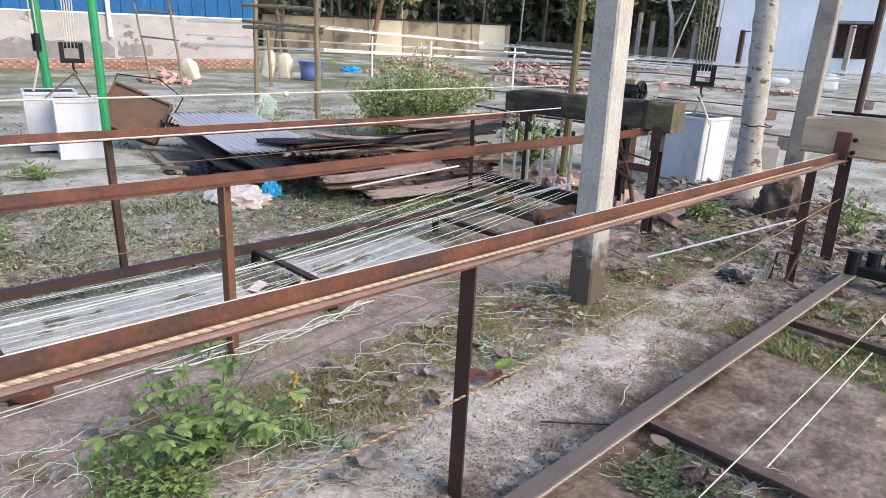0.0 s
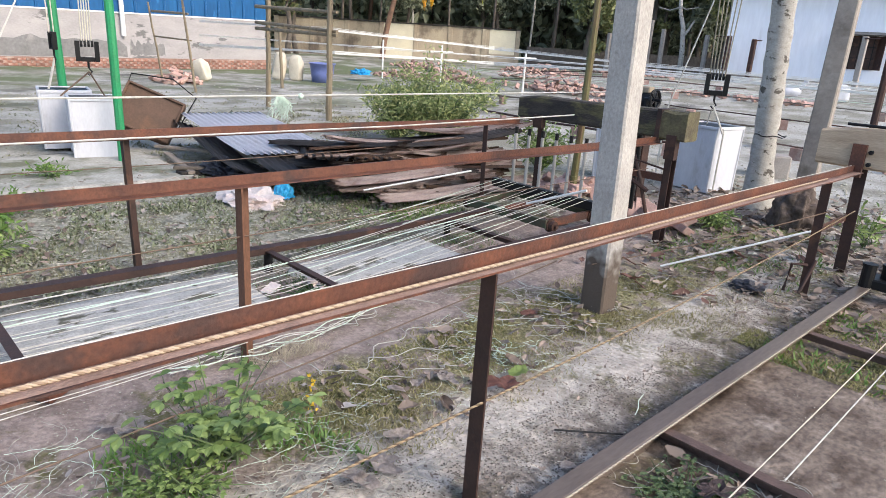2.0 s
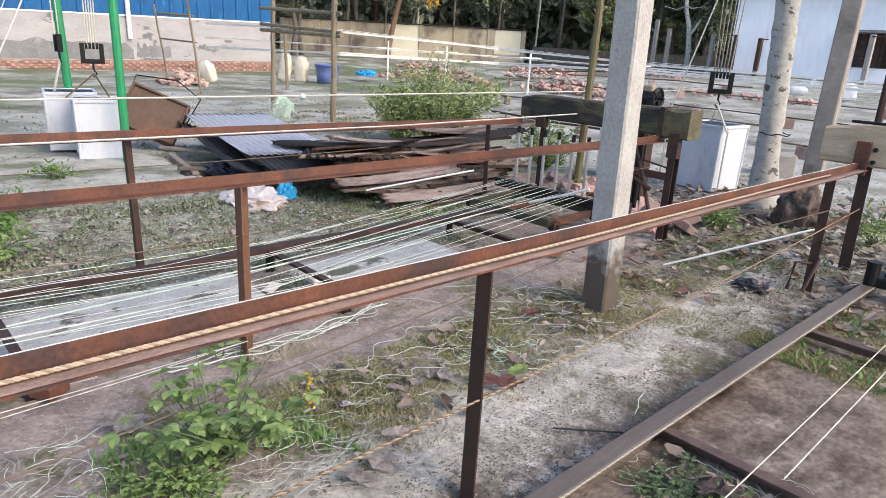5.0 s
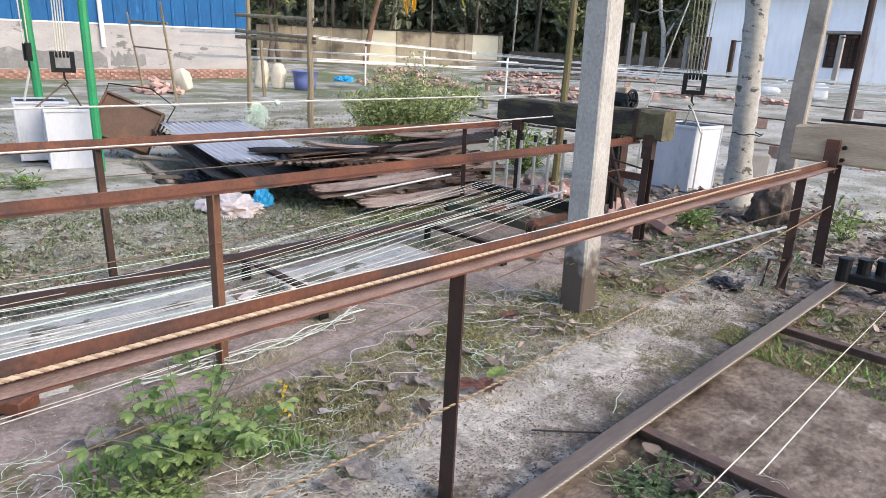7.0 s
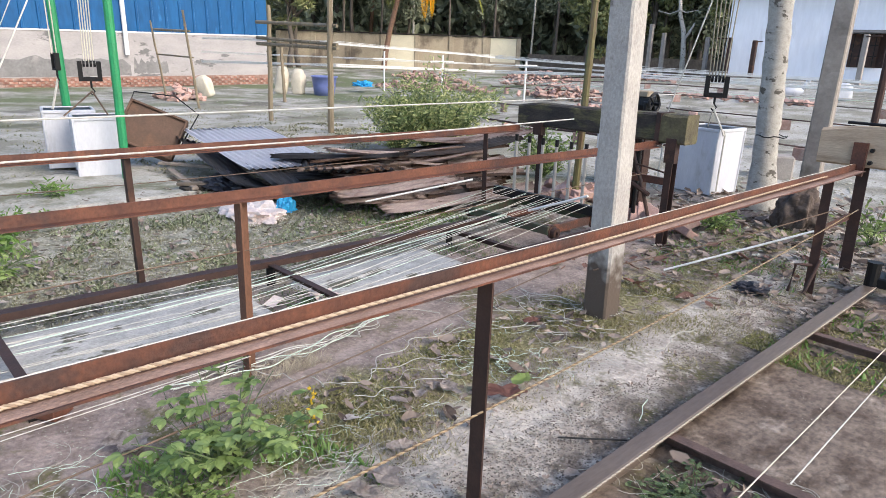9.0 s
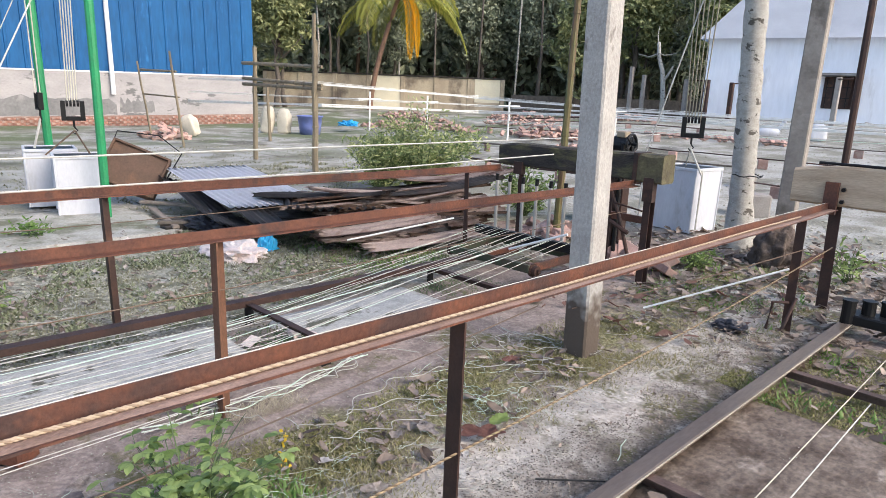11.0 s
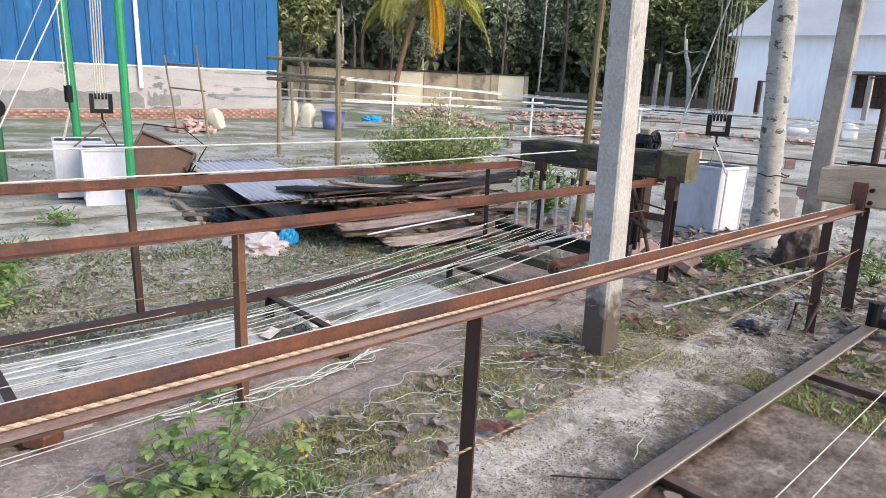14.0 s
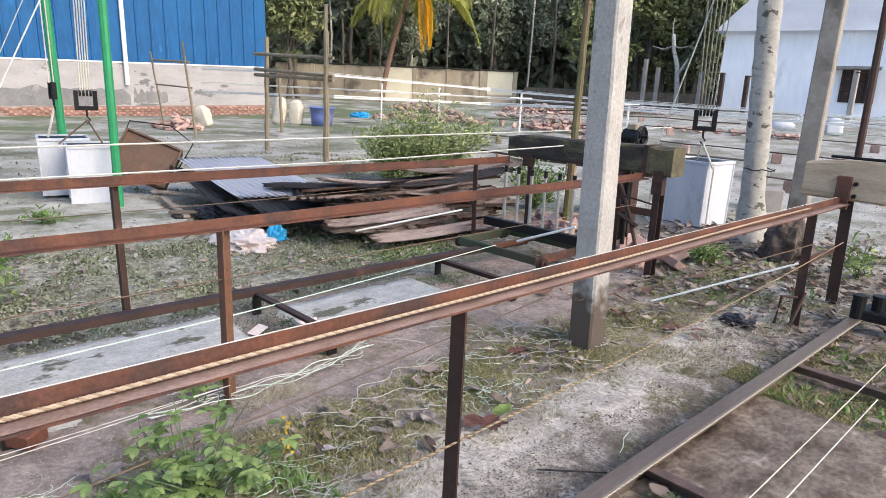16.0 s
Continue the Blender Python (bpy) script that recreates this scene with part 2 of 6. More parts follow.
WOODS_SHADE = material("woods_shade", (0.035, 0.045, 0.035), (0.075, 0.09, 0.065), 0.5, 1.0, 0, 0, 4)


def ground_material():
    m = bpy.data.materials.new("yard_ground")
    m.use_nodes = True
    n, l = m.node_tree.nodes, m.node_tree.links
    bs = n["Principled BSDF"]
    bs.inputs["Roughness"].default_value, bs.inputs["Specular IOR Level"].default_value = 0.92, 0.25
    geo = n.new("ShaderNodeNewGeometry")
    pos = geo.outputs["Position"]
    sep = n.new("ShaderNodeSeparateXYZ")
    l.new(pos, sep.inputs[0])

    def nz(s, d=6.0):
        t = n.new("ShaderNodeTexNoise")
        t.inputs["Scale"].default_value, t.inputs["Detail"].default_value, t.inputs["Roughness"].default_value = s, d, 0.62
        l.new(pos, t.inputs["Vector"])
        return t.outputs["Fac"]

    def mth(op, a, b):
        q = n.new("ShaderNodeMath")
        q.operation = op
        for i, v in enumerate((a, b)):
            if isinstance(v, (int, float)):
                q.inputs[i].default_value = v
            else:
                l.new(v, q.inputs[i])
        return q.outputs[0]

    def rng(f, lo, hi):
        r = n.new("ShaderNodeMapRange")
        r.interpolation_type = "SMOOTHSTEP"
        r.inputs["From Min"].default_value, r.inputs["From Max"].default_value = lo, hi
        l.new(f, r.inputs["Value"])
        return r.outputs[0]

    def mix(f, a, b):
        q = n.new("ShaderNodeMix")
        q.data_type = "RGBA"
        l.new(f, q.inputs[0])
        for k, v in ((6, a), (7, b)):
            if isinstance(v, tuple):
                q.inputs[k].default_value = (*v, 1)
            else:
                l.new(v, q.inputs[k])
        return q.outputs[2]

    x, y = sep.outputs["X"], sep.outputs["Y"]
    wob = mth("MULTIPLY", mth("SUBTRACT", nz(1.7), 0.5), 1.6)
    xw = mth("ADD", x, wob)
    fine = nz(42, 9)
    st = n.new("ShaderNodeVectorMath")
    st.operation = "MULTIPLY"
    st.inputs[1].default_value = (7.0, 9.0, 10.0)
    l.new(pos, st.inputs[0])
    streak = n.new("ShaderNodeTexNoise")
    streak.inputs["Scale"].default_value, streak.inputs["Detail"].default_value = 1.0, 7.0
    l.new(st.outputs[0], streak.inputs["Vector"])
    mid = nz(6, 8)
    soil = mix(rng(mid, 0.35, 0.65), (0.345, 0.275, 0.245), (0.205, 0.162, 0.145))
    pale = mix(rng(nz(4.5, 9), 0.36, 0.64), (0.53, 0.485, 0.435), (0.40, 0.355, 0.315))
    green = mix(rng(mid, 0.40, 0.60), (0.175, 0.168, 0.118), (0.37, 0.355, 0.30))
    mud = mix(rng(nz(0.9, 9), 0.4, 0.6), (0.40, 0.385, 0.355), (0.225, 0.215, 0.175))
    path = mth("MULTIPLY", rng(mth("ADD", x, mth("MULTIPLY", mth("SUBTRACT", nz(4.0, 8), 0.5), 0.7)), -1.98, -1.76), rng(nz(3.4, 8), 0.22, 0.36))
    path = mth("MULTIPLY", path, rng(mth("MULTIPLY", x, -1.0), 0.9, 1.05))
    col = mix(path, soil, pale)
    scour = mth("MULTIPLY", rng(streak.outputs["Fac"], 0.54, 0.68), mth("MULTIPLY", path, 0.38))
    col = mix(scour, col, (0.12, 0.10, 0.085))
    specks = rng(nz(70, 3), 0.62, 0.7)
    col = mix(mth("MULTIPLY", specks, 0.6), col, (0.42, 0.40, 0.36))
    small = mth("MULTIPLY", mth("SUBTRACT", nz(5.0, 7), 0.5), 0.7)
    xs = mth("ADD", x, small)
    damp = mth("MULTIPLY", mth("MULTIPLY", rng(xs, -1.48, -1.20), rng(mth("MULTIPLY", x, -1.0), 0.9, 1.05)), rng(nz(7, 8), 0.36, 0.5))
    col = mix(mth("MULTIPLY", damp, 0.88), col, mix(rng(nz(26, 6), 0.4, 0.62), (0.085, 0.066, 0.052), (0.20, 0.165, 0.14)))
    turf = mth("MULTIPLY", rng(xs, -2.5, -2.25), rng(mth("MULTIPLY", xs, -1.0), 1.78, 1.95))
    turf = mth("MULTIPLY", turf, mth("MULTIPLY", rng(y, 0.9, 1.2), rng(nz(3.0, 7), 0.38, 0.52)))
    col = mix(turf, col, mix(rng(nz(60, 4), 0.4, 0.6), (0.14, 0.125, 0.06), (0.31, 0.28, 0.16)))
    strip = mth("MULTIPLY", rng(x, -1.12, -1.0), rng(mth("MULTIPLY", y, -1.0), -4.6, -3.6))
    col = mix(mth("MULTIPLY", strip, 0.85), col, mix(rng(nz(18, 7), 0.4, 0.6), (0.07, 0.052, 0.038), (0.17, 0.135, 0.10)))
    moss = mth("MULTIPLY", rng(nz(2.1, 7), 0.5, 0.62), rng(nz(30, 3), 0.35, 0.55))
    col = mix(moss, col, (0.125, 0.115, 0.05))
    yard = rng(mth("MULTIPLY", xw, -1.0), 3.5, 4.2)
    col = mix(yard, col, green)
    distant = rng(mth("ADD", mth("MULTIPLY", xw, -1.0), mth("MULTIPLY", y, 0.25)), 8.0, 10.0)
    col = mix(distant, col, mud)
    far_y = rng(mth("ADD", y, wob), 6.6, 8.6)
    col = mix(far_y, col, mud)
    dark = mth("MULTIPLY", mth("MULTIPLY", rng(nz(0.5, 9), 0.52, 0.66), 0.75), rng(mth("MULTIPLY", x, -1.0), 3.2, 3.8))
    col = mix(dark, col, (0.075, 0.07, 0.06))
    grass_far = mth("MULTIPLY", rng(mth("MULTIPLY", x, -1.0), 11.0, 16.0), rng(nz(0.35, 5), 0.45, 0.6))
    col = mix(grass_far, col, (0.135, 0.155, 0.085))
    g = n.new("ShaderNodeMapRange")
    g.inputs["To Min"].default_value, g.inputs["To Max"].default_value = 0.2, 1.85
    l.new(fine, g.inputs["Value"])
    q = n.new("ShaderNodeMix")
    q.data_type, q.blend_type = "RGBA", "MULTIPLY"
    q.inputs[0].default_value = 1.0
    l.new(col, q.inputs[6])
    l.new(g.outputs[0], q.inputs[7])
    l.new(q.outputs[2], bs.inputs["Base Color"])
    bp = n.new("ShaderNodeBump")
    bp.inputs["Strength"].default_value, bp.inputs["Distance"].default_value = 0.7, 0.02
    l.new(mth("ADD", fine, mid), bp.inputs["Height"])
    l.new(bp.outputs[0], bs.inputs["Normal"])
    return m


def stained_foot(m, col, lo, hi):
    """Damp and dirt that has risen in the lowest part of a pole."""
    n, l = m.node_tree.nodes, m.node_tree.links
    bs = n["Principled BSDF"]
    old = bs.inputs["Base Color"].links[0].from_socket
    geo, sep = n.new("ShaderNodeNewGeometry"), n.new("ShaderNodeSeparateXYZ")
    nt, ad, r, q = n.new("ShaderNodeTexNoise"), n.new("ShaderNodeMath"), n.new("ShaderNodeMapRange"), n.new("ShaderNodeMix")
    nt.inputs["Scale"].default_value = 9.0
    q.data_type = "RGBA"
    l.new(geo.outputs["Position"], sep.inputs[0])
    l.new(geo.outputs["Position"], nt.inputs["Vector"])
    ad.operation = "MULTIPLY_ADD"
    ad.inputs[1].default_value = 0.5
    l.new(nt.outputs["Fac"], ad.inputs[0])
    l.new(sep.outputs["Z"], ad.inputs[2])
    r.inputs["From Min"].default_value, r.inputs["From Max"].default_value = hi, lo
    l.new(ad.outputs[0], r.inputs["Value"])
    l.new(r.outputs[0], q.inputs[0])
    l.new(old, q.inputs[6])
    q.inputs[7].default_value = (*col, 1)
    l.new(q.outputs[2], bs.inputs["Base Color"])


stained_foot(CONCRETE, (0.10, 0.076, 0.06), 0.52, 0.66)
GROUND = ground_material()
SLAB = material("mossy_concrete_slab", (0.48, 0.465, 0.445), (0.35, 0.345, 0.325), 5.5, 0.9, 0, 0.5, 50, (0.12, 0.115, 0.085), (0.56, 0.61), (1.8, 1.1, 1), grit=0.55)
SLAB_YARD = material("dirty_yard_concrete", (0.42, 0.40, 0.365), (0.29, 0.28, 0.24), 3, 0.9, 0, 0.5, 40, (0.15, 0.15, 0.10), (0.50, 0.62), grit=0.5)
SLAB_DARK = material("damp_concrete_slab", (0.21, 0.165, 0.133), (0.075, 0.052, 0.038), 5.0, 0.85, 0, 0.9, 30, (0.30, 0.25, 0.21), (0.57, 0.66), (1.5, 1.0, 1.0), grit=1.0)


# ---- mesh helpers ----
def mesh_of(bm, name, mat, smooth=False):
    me = bpy.data.meshes.new(name)
    bm.to_mesh(me)
    bm.free()
    me.materials.append(mat)
    if smooth:
        for p in me.polygons:
            p.use_smooth = True
    return me


def part(name, bm, mat, parent=None, label="", smooth=False):
    ob = new(name, mesh_of(bm, name, mat, smooth))
    if parent:
        ob.parent = parent
    if label:
        tagged(ob, label)
    return ob


def thing(name, label, category, group="", at=None, kind=""):
    ob = new(name)
    if at is not None:
        ob.matrix_basis = at
    return tagged(ob, label, category, group, kind)


def single(name, bm, mat, label, category, group="", kind="", smooth=False):
    return tagged(new(name, mesh_of(bm, name, mat, smooth)), label, category, group, kind)


def box(bm, lo, hi, bevel=0.0, m=None):
    c = [(lo[i] + hi[i]) / 2 for i in range(3)]
    s = [abs(hi[i] - lo[i]) for i in range(3)]
    mat = Matrix.Translation(c) @ Matrix.Diagonal((*s, 1))
    made = bmesh.ops.create_cube(bm, size=1, matrix=mat)
    vs = made["verts"]
    if bevel:
        es = list({e for v in vs for e in v.link_edges})
        vs = list({v for f in bmesh.ops.bevel(bm, geom=es, offset=bevel, segments=1, affect="EDGES")["faces"] for v in f.verts} | {v for v in vs if v.is_valid})
    if m is not None:
        bmesh.ops.transform(bm, matrix=m, verts=vs)
    return bm


def boxes(*specs, bevel=0.0):
    bm = bmesh.new()
    for lo, hi in specs:
        box(bm, lo, hi, bevel)
    return bm


def tube(bm, pts, r, sides=6, r2=None, caps=True):
    """A tube along a line of points; the radius may run from r to r2."""
    pts = [Vector(p) for p in pts]
    rings = []
    n = len(pts)
    for i, p in enumerate(pts):
        d = (pts[min(i + 1, n - 1)] - pts[max(i - 1, 0)]).normalized()
        a = d.cross(Vector((0, 0, 1)) if abs(d.z) < 0.95 else Vector((1, 0, 0))).normalized()
        b = d.cross(a)
        rad = r if r2 is None else r + (r2 - r) * i / (n - 1)
        rings.append([bm.verts.new(p + rad * (math.cos(2 * math.pi * k / sides) * a + math.sin(2 * math.pi * k / sides) * b)) for k in range(sides)])
    for u, v in zip(rings, rings[1:]):
        for k in range(sides):
            bm.faces.new((u[k], u[(k + 1) % sides], v[(k + 1) % sides], v[k]))
    if caps:
        bm.faces.new(rings[0][::-1])
        bm.faces.new(rings[-1])
    return bm


def tubes(*specs, sides=8):
    bm = bmesh.new()
    for pts, r in specs:
        tube(bm, pts, r, sides)
    return bm


def sagging(a, b, sag, n=24, wob=0.0, seed=0):
    rnd = random.Random(seed)
    ph = [rnd.uniform(0, 6.28) for _ in range(4)]
    a, b = Vector(a), Vector(b)
    out = []
    for i in range(n + 1):
        u = i / n
        p = a.lerp(b, u)
        p.z -= sag * 4 * u * (1 - u)
        k = wob * math.sin(math.pi * u)
        p.x += k * (math.sin(7 * u + ph[0]) + 0.5 * math.sin(17 * u + ph[1]))
        p.z += 0.5 * k * (math.sin(9 * u + ph[2]) + 0.5 * math.sin(21 * u + ph[3]))
        out.append(p)
    return out


def twisted(bm, pts, r, pitch, strands=3, step=0.008):
    """Strands laid round one another along a line."""
    pts = [Vector(p) for p in pts]
    lens = [0.0]
    for p, q in zip(pts, pts[1:]):
        lens.append(lens[-1] + (q - p).length)
    n = max(2, int(lens[-1] / step))
    for s in range(strands):
        line, k = [], 0
        for i in range(n + 1):
            d = lens[-1] * i / n
            while k < len(pts) - 2 and lens[k + 1] < d:
                k += 1
            u = (d - lens[k]) / max(1e-6, lens[k + 1] - lens[k])
            p = pts[k].lerp(pts[k + 1], u)
            t = (pts[k + 1] - pts[k]).normalized()
            a = t.cross(Vector((0, 0, 1))).normalized()
            b = t.cross(a)
            w = 2 * math.pi * (d / pitch + s / strands)
            line.append(p + 0.55 * r * (math.cos(w) * a + math.sin(w) * b))
        tube(bm, line, r * 0.47, 5)
    return bm


def leaf(bm, at, way, up, length, width, fold=0.15, kite=0.45):
    """A pointed leaf folded along its rib."""
    way, up = Vector(way).normalized(), Vector(up)
    side = way.cross(up)
    if side.length < 1e-3:
        side = Vector((1, 0, 0))
    side.normalize()
    up = side.cross(way)
    at = Vector(at)
    r = bm.verts.new(at)
    t = bm.verts.new(at + way * length - up * length * 0.12)
    m = bm.verts.new(at + way * length * kite)
    for k in (1, -1):
        a, b, c = (bm.verts.new(at + way * length * u + k * side * width * w + up * fold * width * w * 2) for u, w in ((kite * 0.45, 0.36), (kite, 0.5), (kite + (1 - kite) * 0.55, 0.33)))
        for f in ((r, m, b, a), (m, t, c, b)):
            bm.faces.new(f if k > 0 else f[::-1])


def rand_dir(rnd, zmin=-1.0):
    while True:
        v = Vector((rnd.uniform(-1, 1), rnd.uniform(-1, 1), rnd.uniform(zmin, 1)))
        if 0.05 < v.length < 1:
            return v.normalized()


def ease(v, a, b):
    u = min(1.0, max(0.0, (v - a) / (b - a)))
    return u * u * (3 - 2 * u)


def ground_z(x, y):
    """The yard is level where the tracks stand and climbs a little towards the far houses."""
    return 0.85 * ease(y, 10, 30) * ease(x, -24, -12) + 0.4 * ease(math.hypot(x, y), 27, 38) * (1 - ease(x, -24, -12))


# ---- the ground ----
def build_ground():
    bm = bmesh.new()

    def line(lo, hi, fine_lo, fine_hi, step, grow):
        v = [fine_lo]
        while v[-1] < fine_hi:
            v.append(v[-1] + step)
        s = step
        while v[-1] < hi:
            s *= grow
            v.append(v[-1] + s)
        s = step
        while v[0] > lo:
            s *= grow
            v.insert(0, v[0] - s)
        return v

    xs = line(-900, 900, -5.6, 0.8, 0.06, 1.11)
    ys = line(-900, 900, -0.6, 6.6, 0.06, 1.11)
    grid = []
    for x in xs:
        row = []
        for y in ys:
            z = ground_z(x, y)
            near = 1 - ease(math.hypot(x, y), 12, 30)
            z += near * (0.018 * noise.noise((x * 2.3, y * 2.3, 0)) + 0.01 * noise.noise((x * 9, y * 9, 3)))
            z += 0.05 * (1 - near) * noise.noise((x * 0.5, y * 0.5, 7))
            row.append(bm.verts.new((x, y, z - 0.015)))
        grid.append(row)
    for i in range(len(xs) - 1):
        for j in range(len(ys) - 1):
            bm.faces.new((grid[i][j], grid[i + 1][j], grid[i + 1][j + 1], grid[i][j + 1]))
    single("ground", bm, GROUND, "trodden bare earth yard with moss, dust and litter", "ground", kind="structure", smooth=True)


build_ground()


def ragged_slab(name, x0, x1, y0, y1, z, mat, label, seed):
    """A worn slab with an uneven edge and a lumpy top."""
    bm = bmesh.new()
    nx, ny = max(4, int((x1 - x0) / 0.06)), max(4, int((y1 - y0) / 0.06))
    top = []
    for i in range(nx + 1):
        row = []
        for j in range(ny + 1):
            u, v = i / nx, j / ny
            x, y = x0 + (x1 - x0) * u, y0 + (y1 - y0) * v
            edge = min(u, 1 - u) * (x1 - x0), min(v, 1 - v) * (y1 - y0)
            k = 0.16 * noise.noise((x * 4 + seed, y * 4, 1))
            if min(edge) < 0.03:
                x += k
                y += k
            h = z + 0.004 * noise.noise((x * 5, y * 5, seed)) + 0.003 * noise.noise((x * 19, y * 19, seed))
            row.append(bm.verts.new((x, y, h if min(edge) > 0.001 else -0.05)))
        top.append(row)
    for i in range(nx):
        for j in range(ny):
            bm.faces.new((top[i][j], top[i + 1][j], top[i + 1][j + 1], top[i][j + 1]))
    return single(name, bm, mat, label, "concrete slab", kind="structure", smooth=True)


ragged_slab("pavement_track_1", -3.84, -2.98, -1.6, 1.80, 0.028, SLAB, "mossy grey concrete strip between the track rails", 1)
ragged_slab("pavement_track_2", -3.74, -2.97, 2.12, 3.35, 0.028, SLAB, "pale concrete strip between the track rails", 4)
ragged_slab("pavement_track_3", -1.13, 0.4, 2.2, 3.5, 0.008, SLAB_DARK, "dark damp stained concrete beside the low rail", 7)
ragged_slab("pavement_track_4", -1.13, 0.4, -0.8, 1.95, 0.008, SLAB_DARK, "dark damp stained concrete beside the low rail", 9)
ragged_slab("pavement_house", -8.5, -6.6, -1.5, 2.9, 0.02, SLAB_YARD, "pale worn concrete apron under the counterweight boxes", 12)


# ---- the rope tracks ----
def angle_bar(bm, x, y0, y1, z0, fall, tall, wide, t=0.006, n=14, seed=0, toward=1):
    """An angle iron along y: an upright leg with a ledge at its foot towards +x, slightly uneven in its run."""
    prof = [(0, tall), (0, 0), (wide * toward, 0), (wide * toward, -t), (-t * toward, -t), (-t * toward, tall)]
    rings = []
    for i in range(n + 1):
        y = y0 + (y1 - y0) * i / n
        dz = z0 - fall * y + 0.003 * math.sin(y * 2.1 + seed)
        dx = 0.004 * math.sin(y * 1.3 + seed * 2)
        rings.append([bm.verts.new((x + px + dx, y, dz + pz)) for px, pz in prof])
    for u, v in zip(rings, rings[1:]):
        for k in range(6):
            bm.faces.new((u[k], v[k], v[(k + 1) % 6], u[(k + 1) % 6]))
    bm.faces.new(rings[0])
    bm.faces.new(rings[-1][::-1])
    bmesh.ops.recalc_face_normals(bm, faces=bm.faces)
    return bm


def post(x, y, top, w=0.055, d=0.05, lean=(0, 0)):
    """An upright of angle iron standing in the earth."""
    bm = bmesh.new()
    t = 0.008
    foot = [(0, 0), (w, 0), (w, t), (t, t), (t, d), (0, d)]
    lo = [bm.verts.new((x + a - w / 2, y + b, -0.12)) for a, b in foot]
    hi = [bm.verts.new((x + a - w / 2 + lean[0], y + b + lean[1], top)) for a, b in foot]
    for k in range(6):
        bm.faces.new((lo[k], lo[(k + 1) % 6], hi[(k + 1) % 6], hi[k]))
    bm.faces.new(hi)
    bm.faces.new(lo[::-1])
    bmesh.ops.recalc_face_normals(bm, faces=bm.faces)
    return bm


SWING = pose(-1.372, 5.0, 0.79, -0.39, 0, 0.82) @ pose(1.372, -5.0, -0.79)
near_rail = thing("rope_rail", "rust-brown angle-iron rope rail on dark steel posts", "rail", "rope rails", SWING)
part("beam", angle_bar(bmesh.new(), -1.372, -3.2, 5.5, 0.838, 0.010, 0.046, 0.062, seed=1), RUST, near_rail)
bm = bmesh.new()
rows = []
for i in range(61):
    y = -3.18 + 8.66 * i / 60
    z, dx = 0.838 - 0.010 * y + 0.003 * math.sin(y * 2.1 + 1), 0.004 * math.sin(y * 1.3 + 2)
    w = 0.055 + 0.004 * noise.noise((y * 6, 0, 2)) + 0.002 * noise.noise((y * 25, 0, 4))
    rows.append([bm.verts.new((-1.372 + dx + a, y, z + b)) for a, b in ((0.002, 0.0002), (0.004, 0.0022), (w, 0.002), (w + 0.003, 0.0002))])
for u, v in zip(rows, rows[1:]):
    for k in range(3):
        bm.faces.new((u[k], v[k], v[k + 1], u[k + 1]))
bmesh.ops.recalc_face_normals(bm, faces=bm.faces)
part("dust_crust", bm, DUST_RUST, near_rail, "pinkish dusty scale on the ledge", smooth=True)
for y, lean in ((-1.6, 0), (1.40, 0.0), (4.78, -0.01)):
    part("post", post(-1.335, y, 0.832 - 0.010 * y, 0.06, 0.06, (lean, 0)), RUST_DARK, near_rail, "dark brown steel post")
part("brace", boxes(((-1.37, 4.83, 0.40), (-1.362, 5.55, 0.45))), RUST, near_rail, "pale rusted flat bar")
part("hook", tubes(([(-1.34, 4.76, 0.20), (-1.42, 4.70, 0.20), (-1.44, 4.70, 0.0)], 0.012), ([(-1.30, 4.78, 0.24), (-1.33, 4.66, 0.02)], 0.012)), RUST_DARK, near_rail)

mid_rail = thing("rope_rail", "red-brown angle-iron rope rail with rusty posts", "rail", "rope rails")
part("beam", angle_bar(bmesh.new(), -2.72, -3.2, 5.02, 0.855, 0.006, 0.044, 0.05, seed=2), RUST, mid_rail)
for y in (-1.7, 1.30):
    part("post", post(-2.705, y, 0.848 - 0.006 * y, 0.062, 0.06), OCHRE_RUST, mid_rail)
part("post", post(-2.60, 5.02, 0.83, 0.06, 0.05), RUST_DARK, mid_rail)

far_rail = thing("rope_rail", "brown angle-iron rope rail on thin posts", "rail", "rope rails")
part("beam", angle_bar(bmesh.new(), -4.2, -3.4, 5.02, 0.858, 0.012, 0.051, 0.045, seed=3), RUST, far_rail)
for y in (-1.7, 1.33, 4.55):
    part("post", post(-4.2, y, 0.85 - 0.012 * y, 0.05, 0.05, (0.0, -0.02)), RUST_DARK, far_rail)


left_track = thing("trolley_track", "low rusted trolley track raised on short legs", "track", "low tracks")
for xa, xb in ((-3.945, -3.675), (-2.90, -2.88)):
    bm = bmesh.new()
    rings = []
    for i in range(17):
        u = i / 16
        x, y, z = xa + (xb - xa) * u, -3.2 + 7.9 * u, 0.152 + 0.003 * math.sin(9 * u)
        rings.append([bm.verts.new((x + p, y, z + q)) for p, q in ((-0.055, 0.0), (0.02, 0.0), (0.02, -0.042), (0.012, -0.042), (0.012, -0.008), (-0.055, -0.008))])
    for u, v in zip(rings, rings[1:]):
        for k in range(6):
            bm.faces.new((u[k], v[k], v[(k + 1) % 6], u[(k + 1) % 6]))
    bm.faces.new(rings[0])
    bm.faces.new(rings[-1][::-1])
    bmesh.ops.recalc_face_normals(bm, faces=bm.faces)
    part("low_rail", bm, RUST_DARK, left_track)
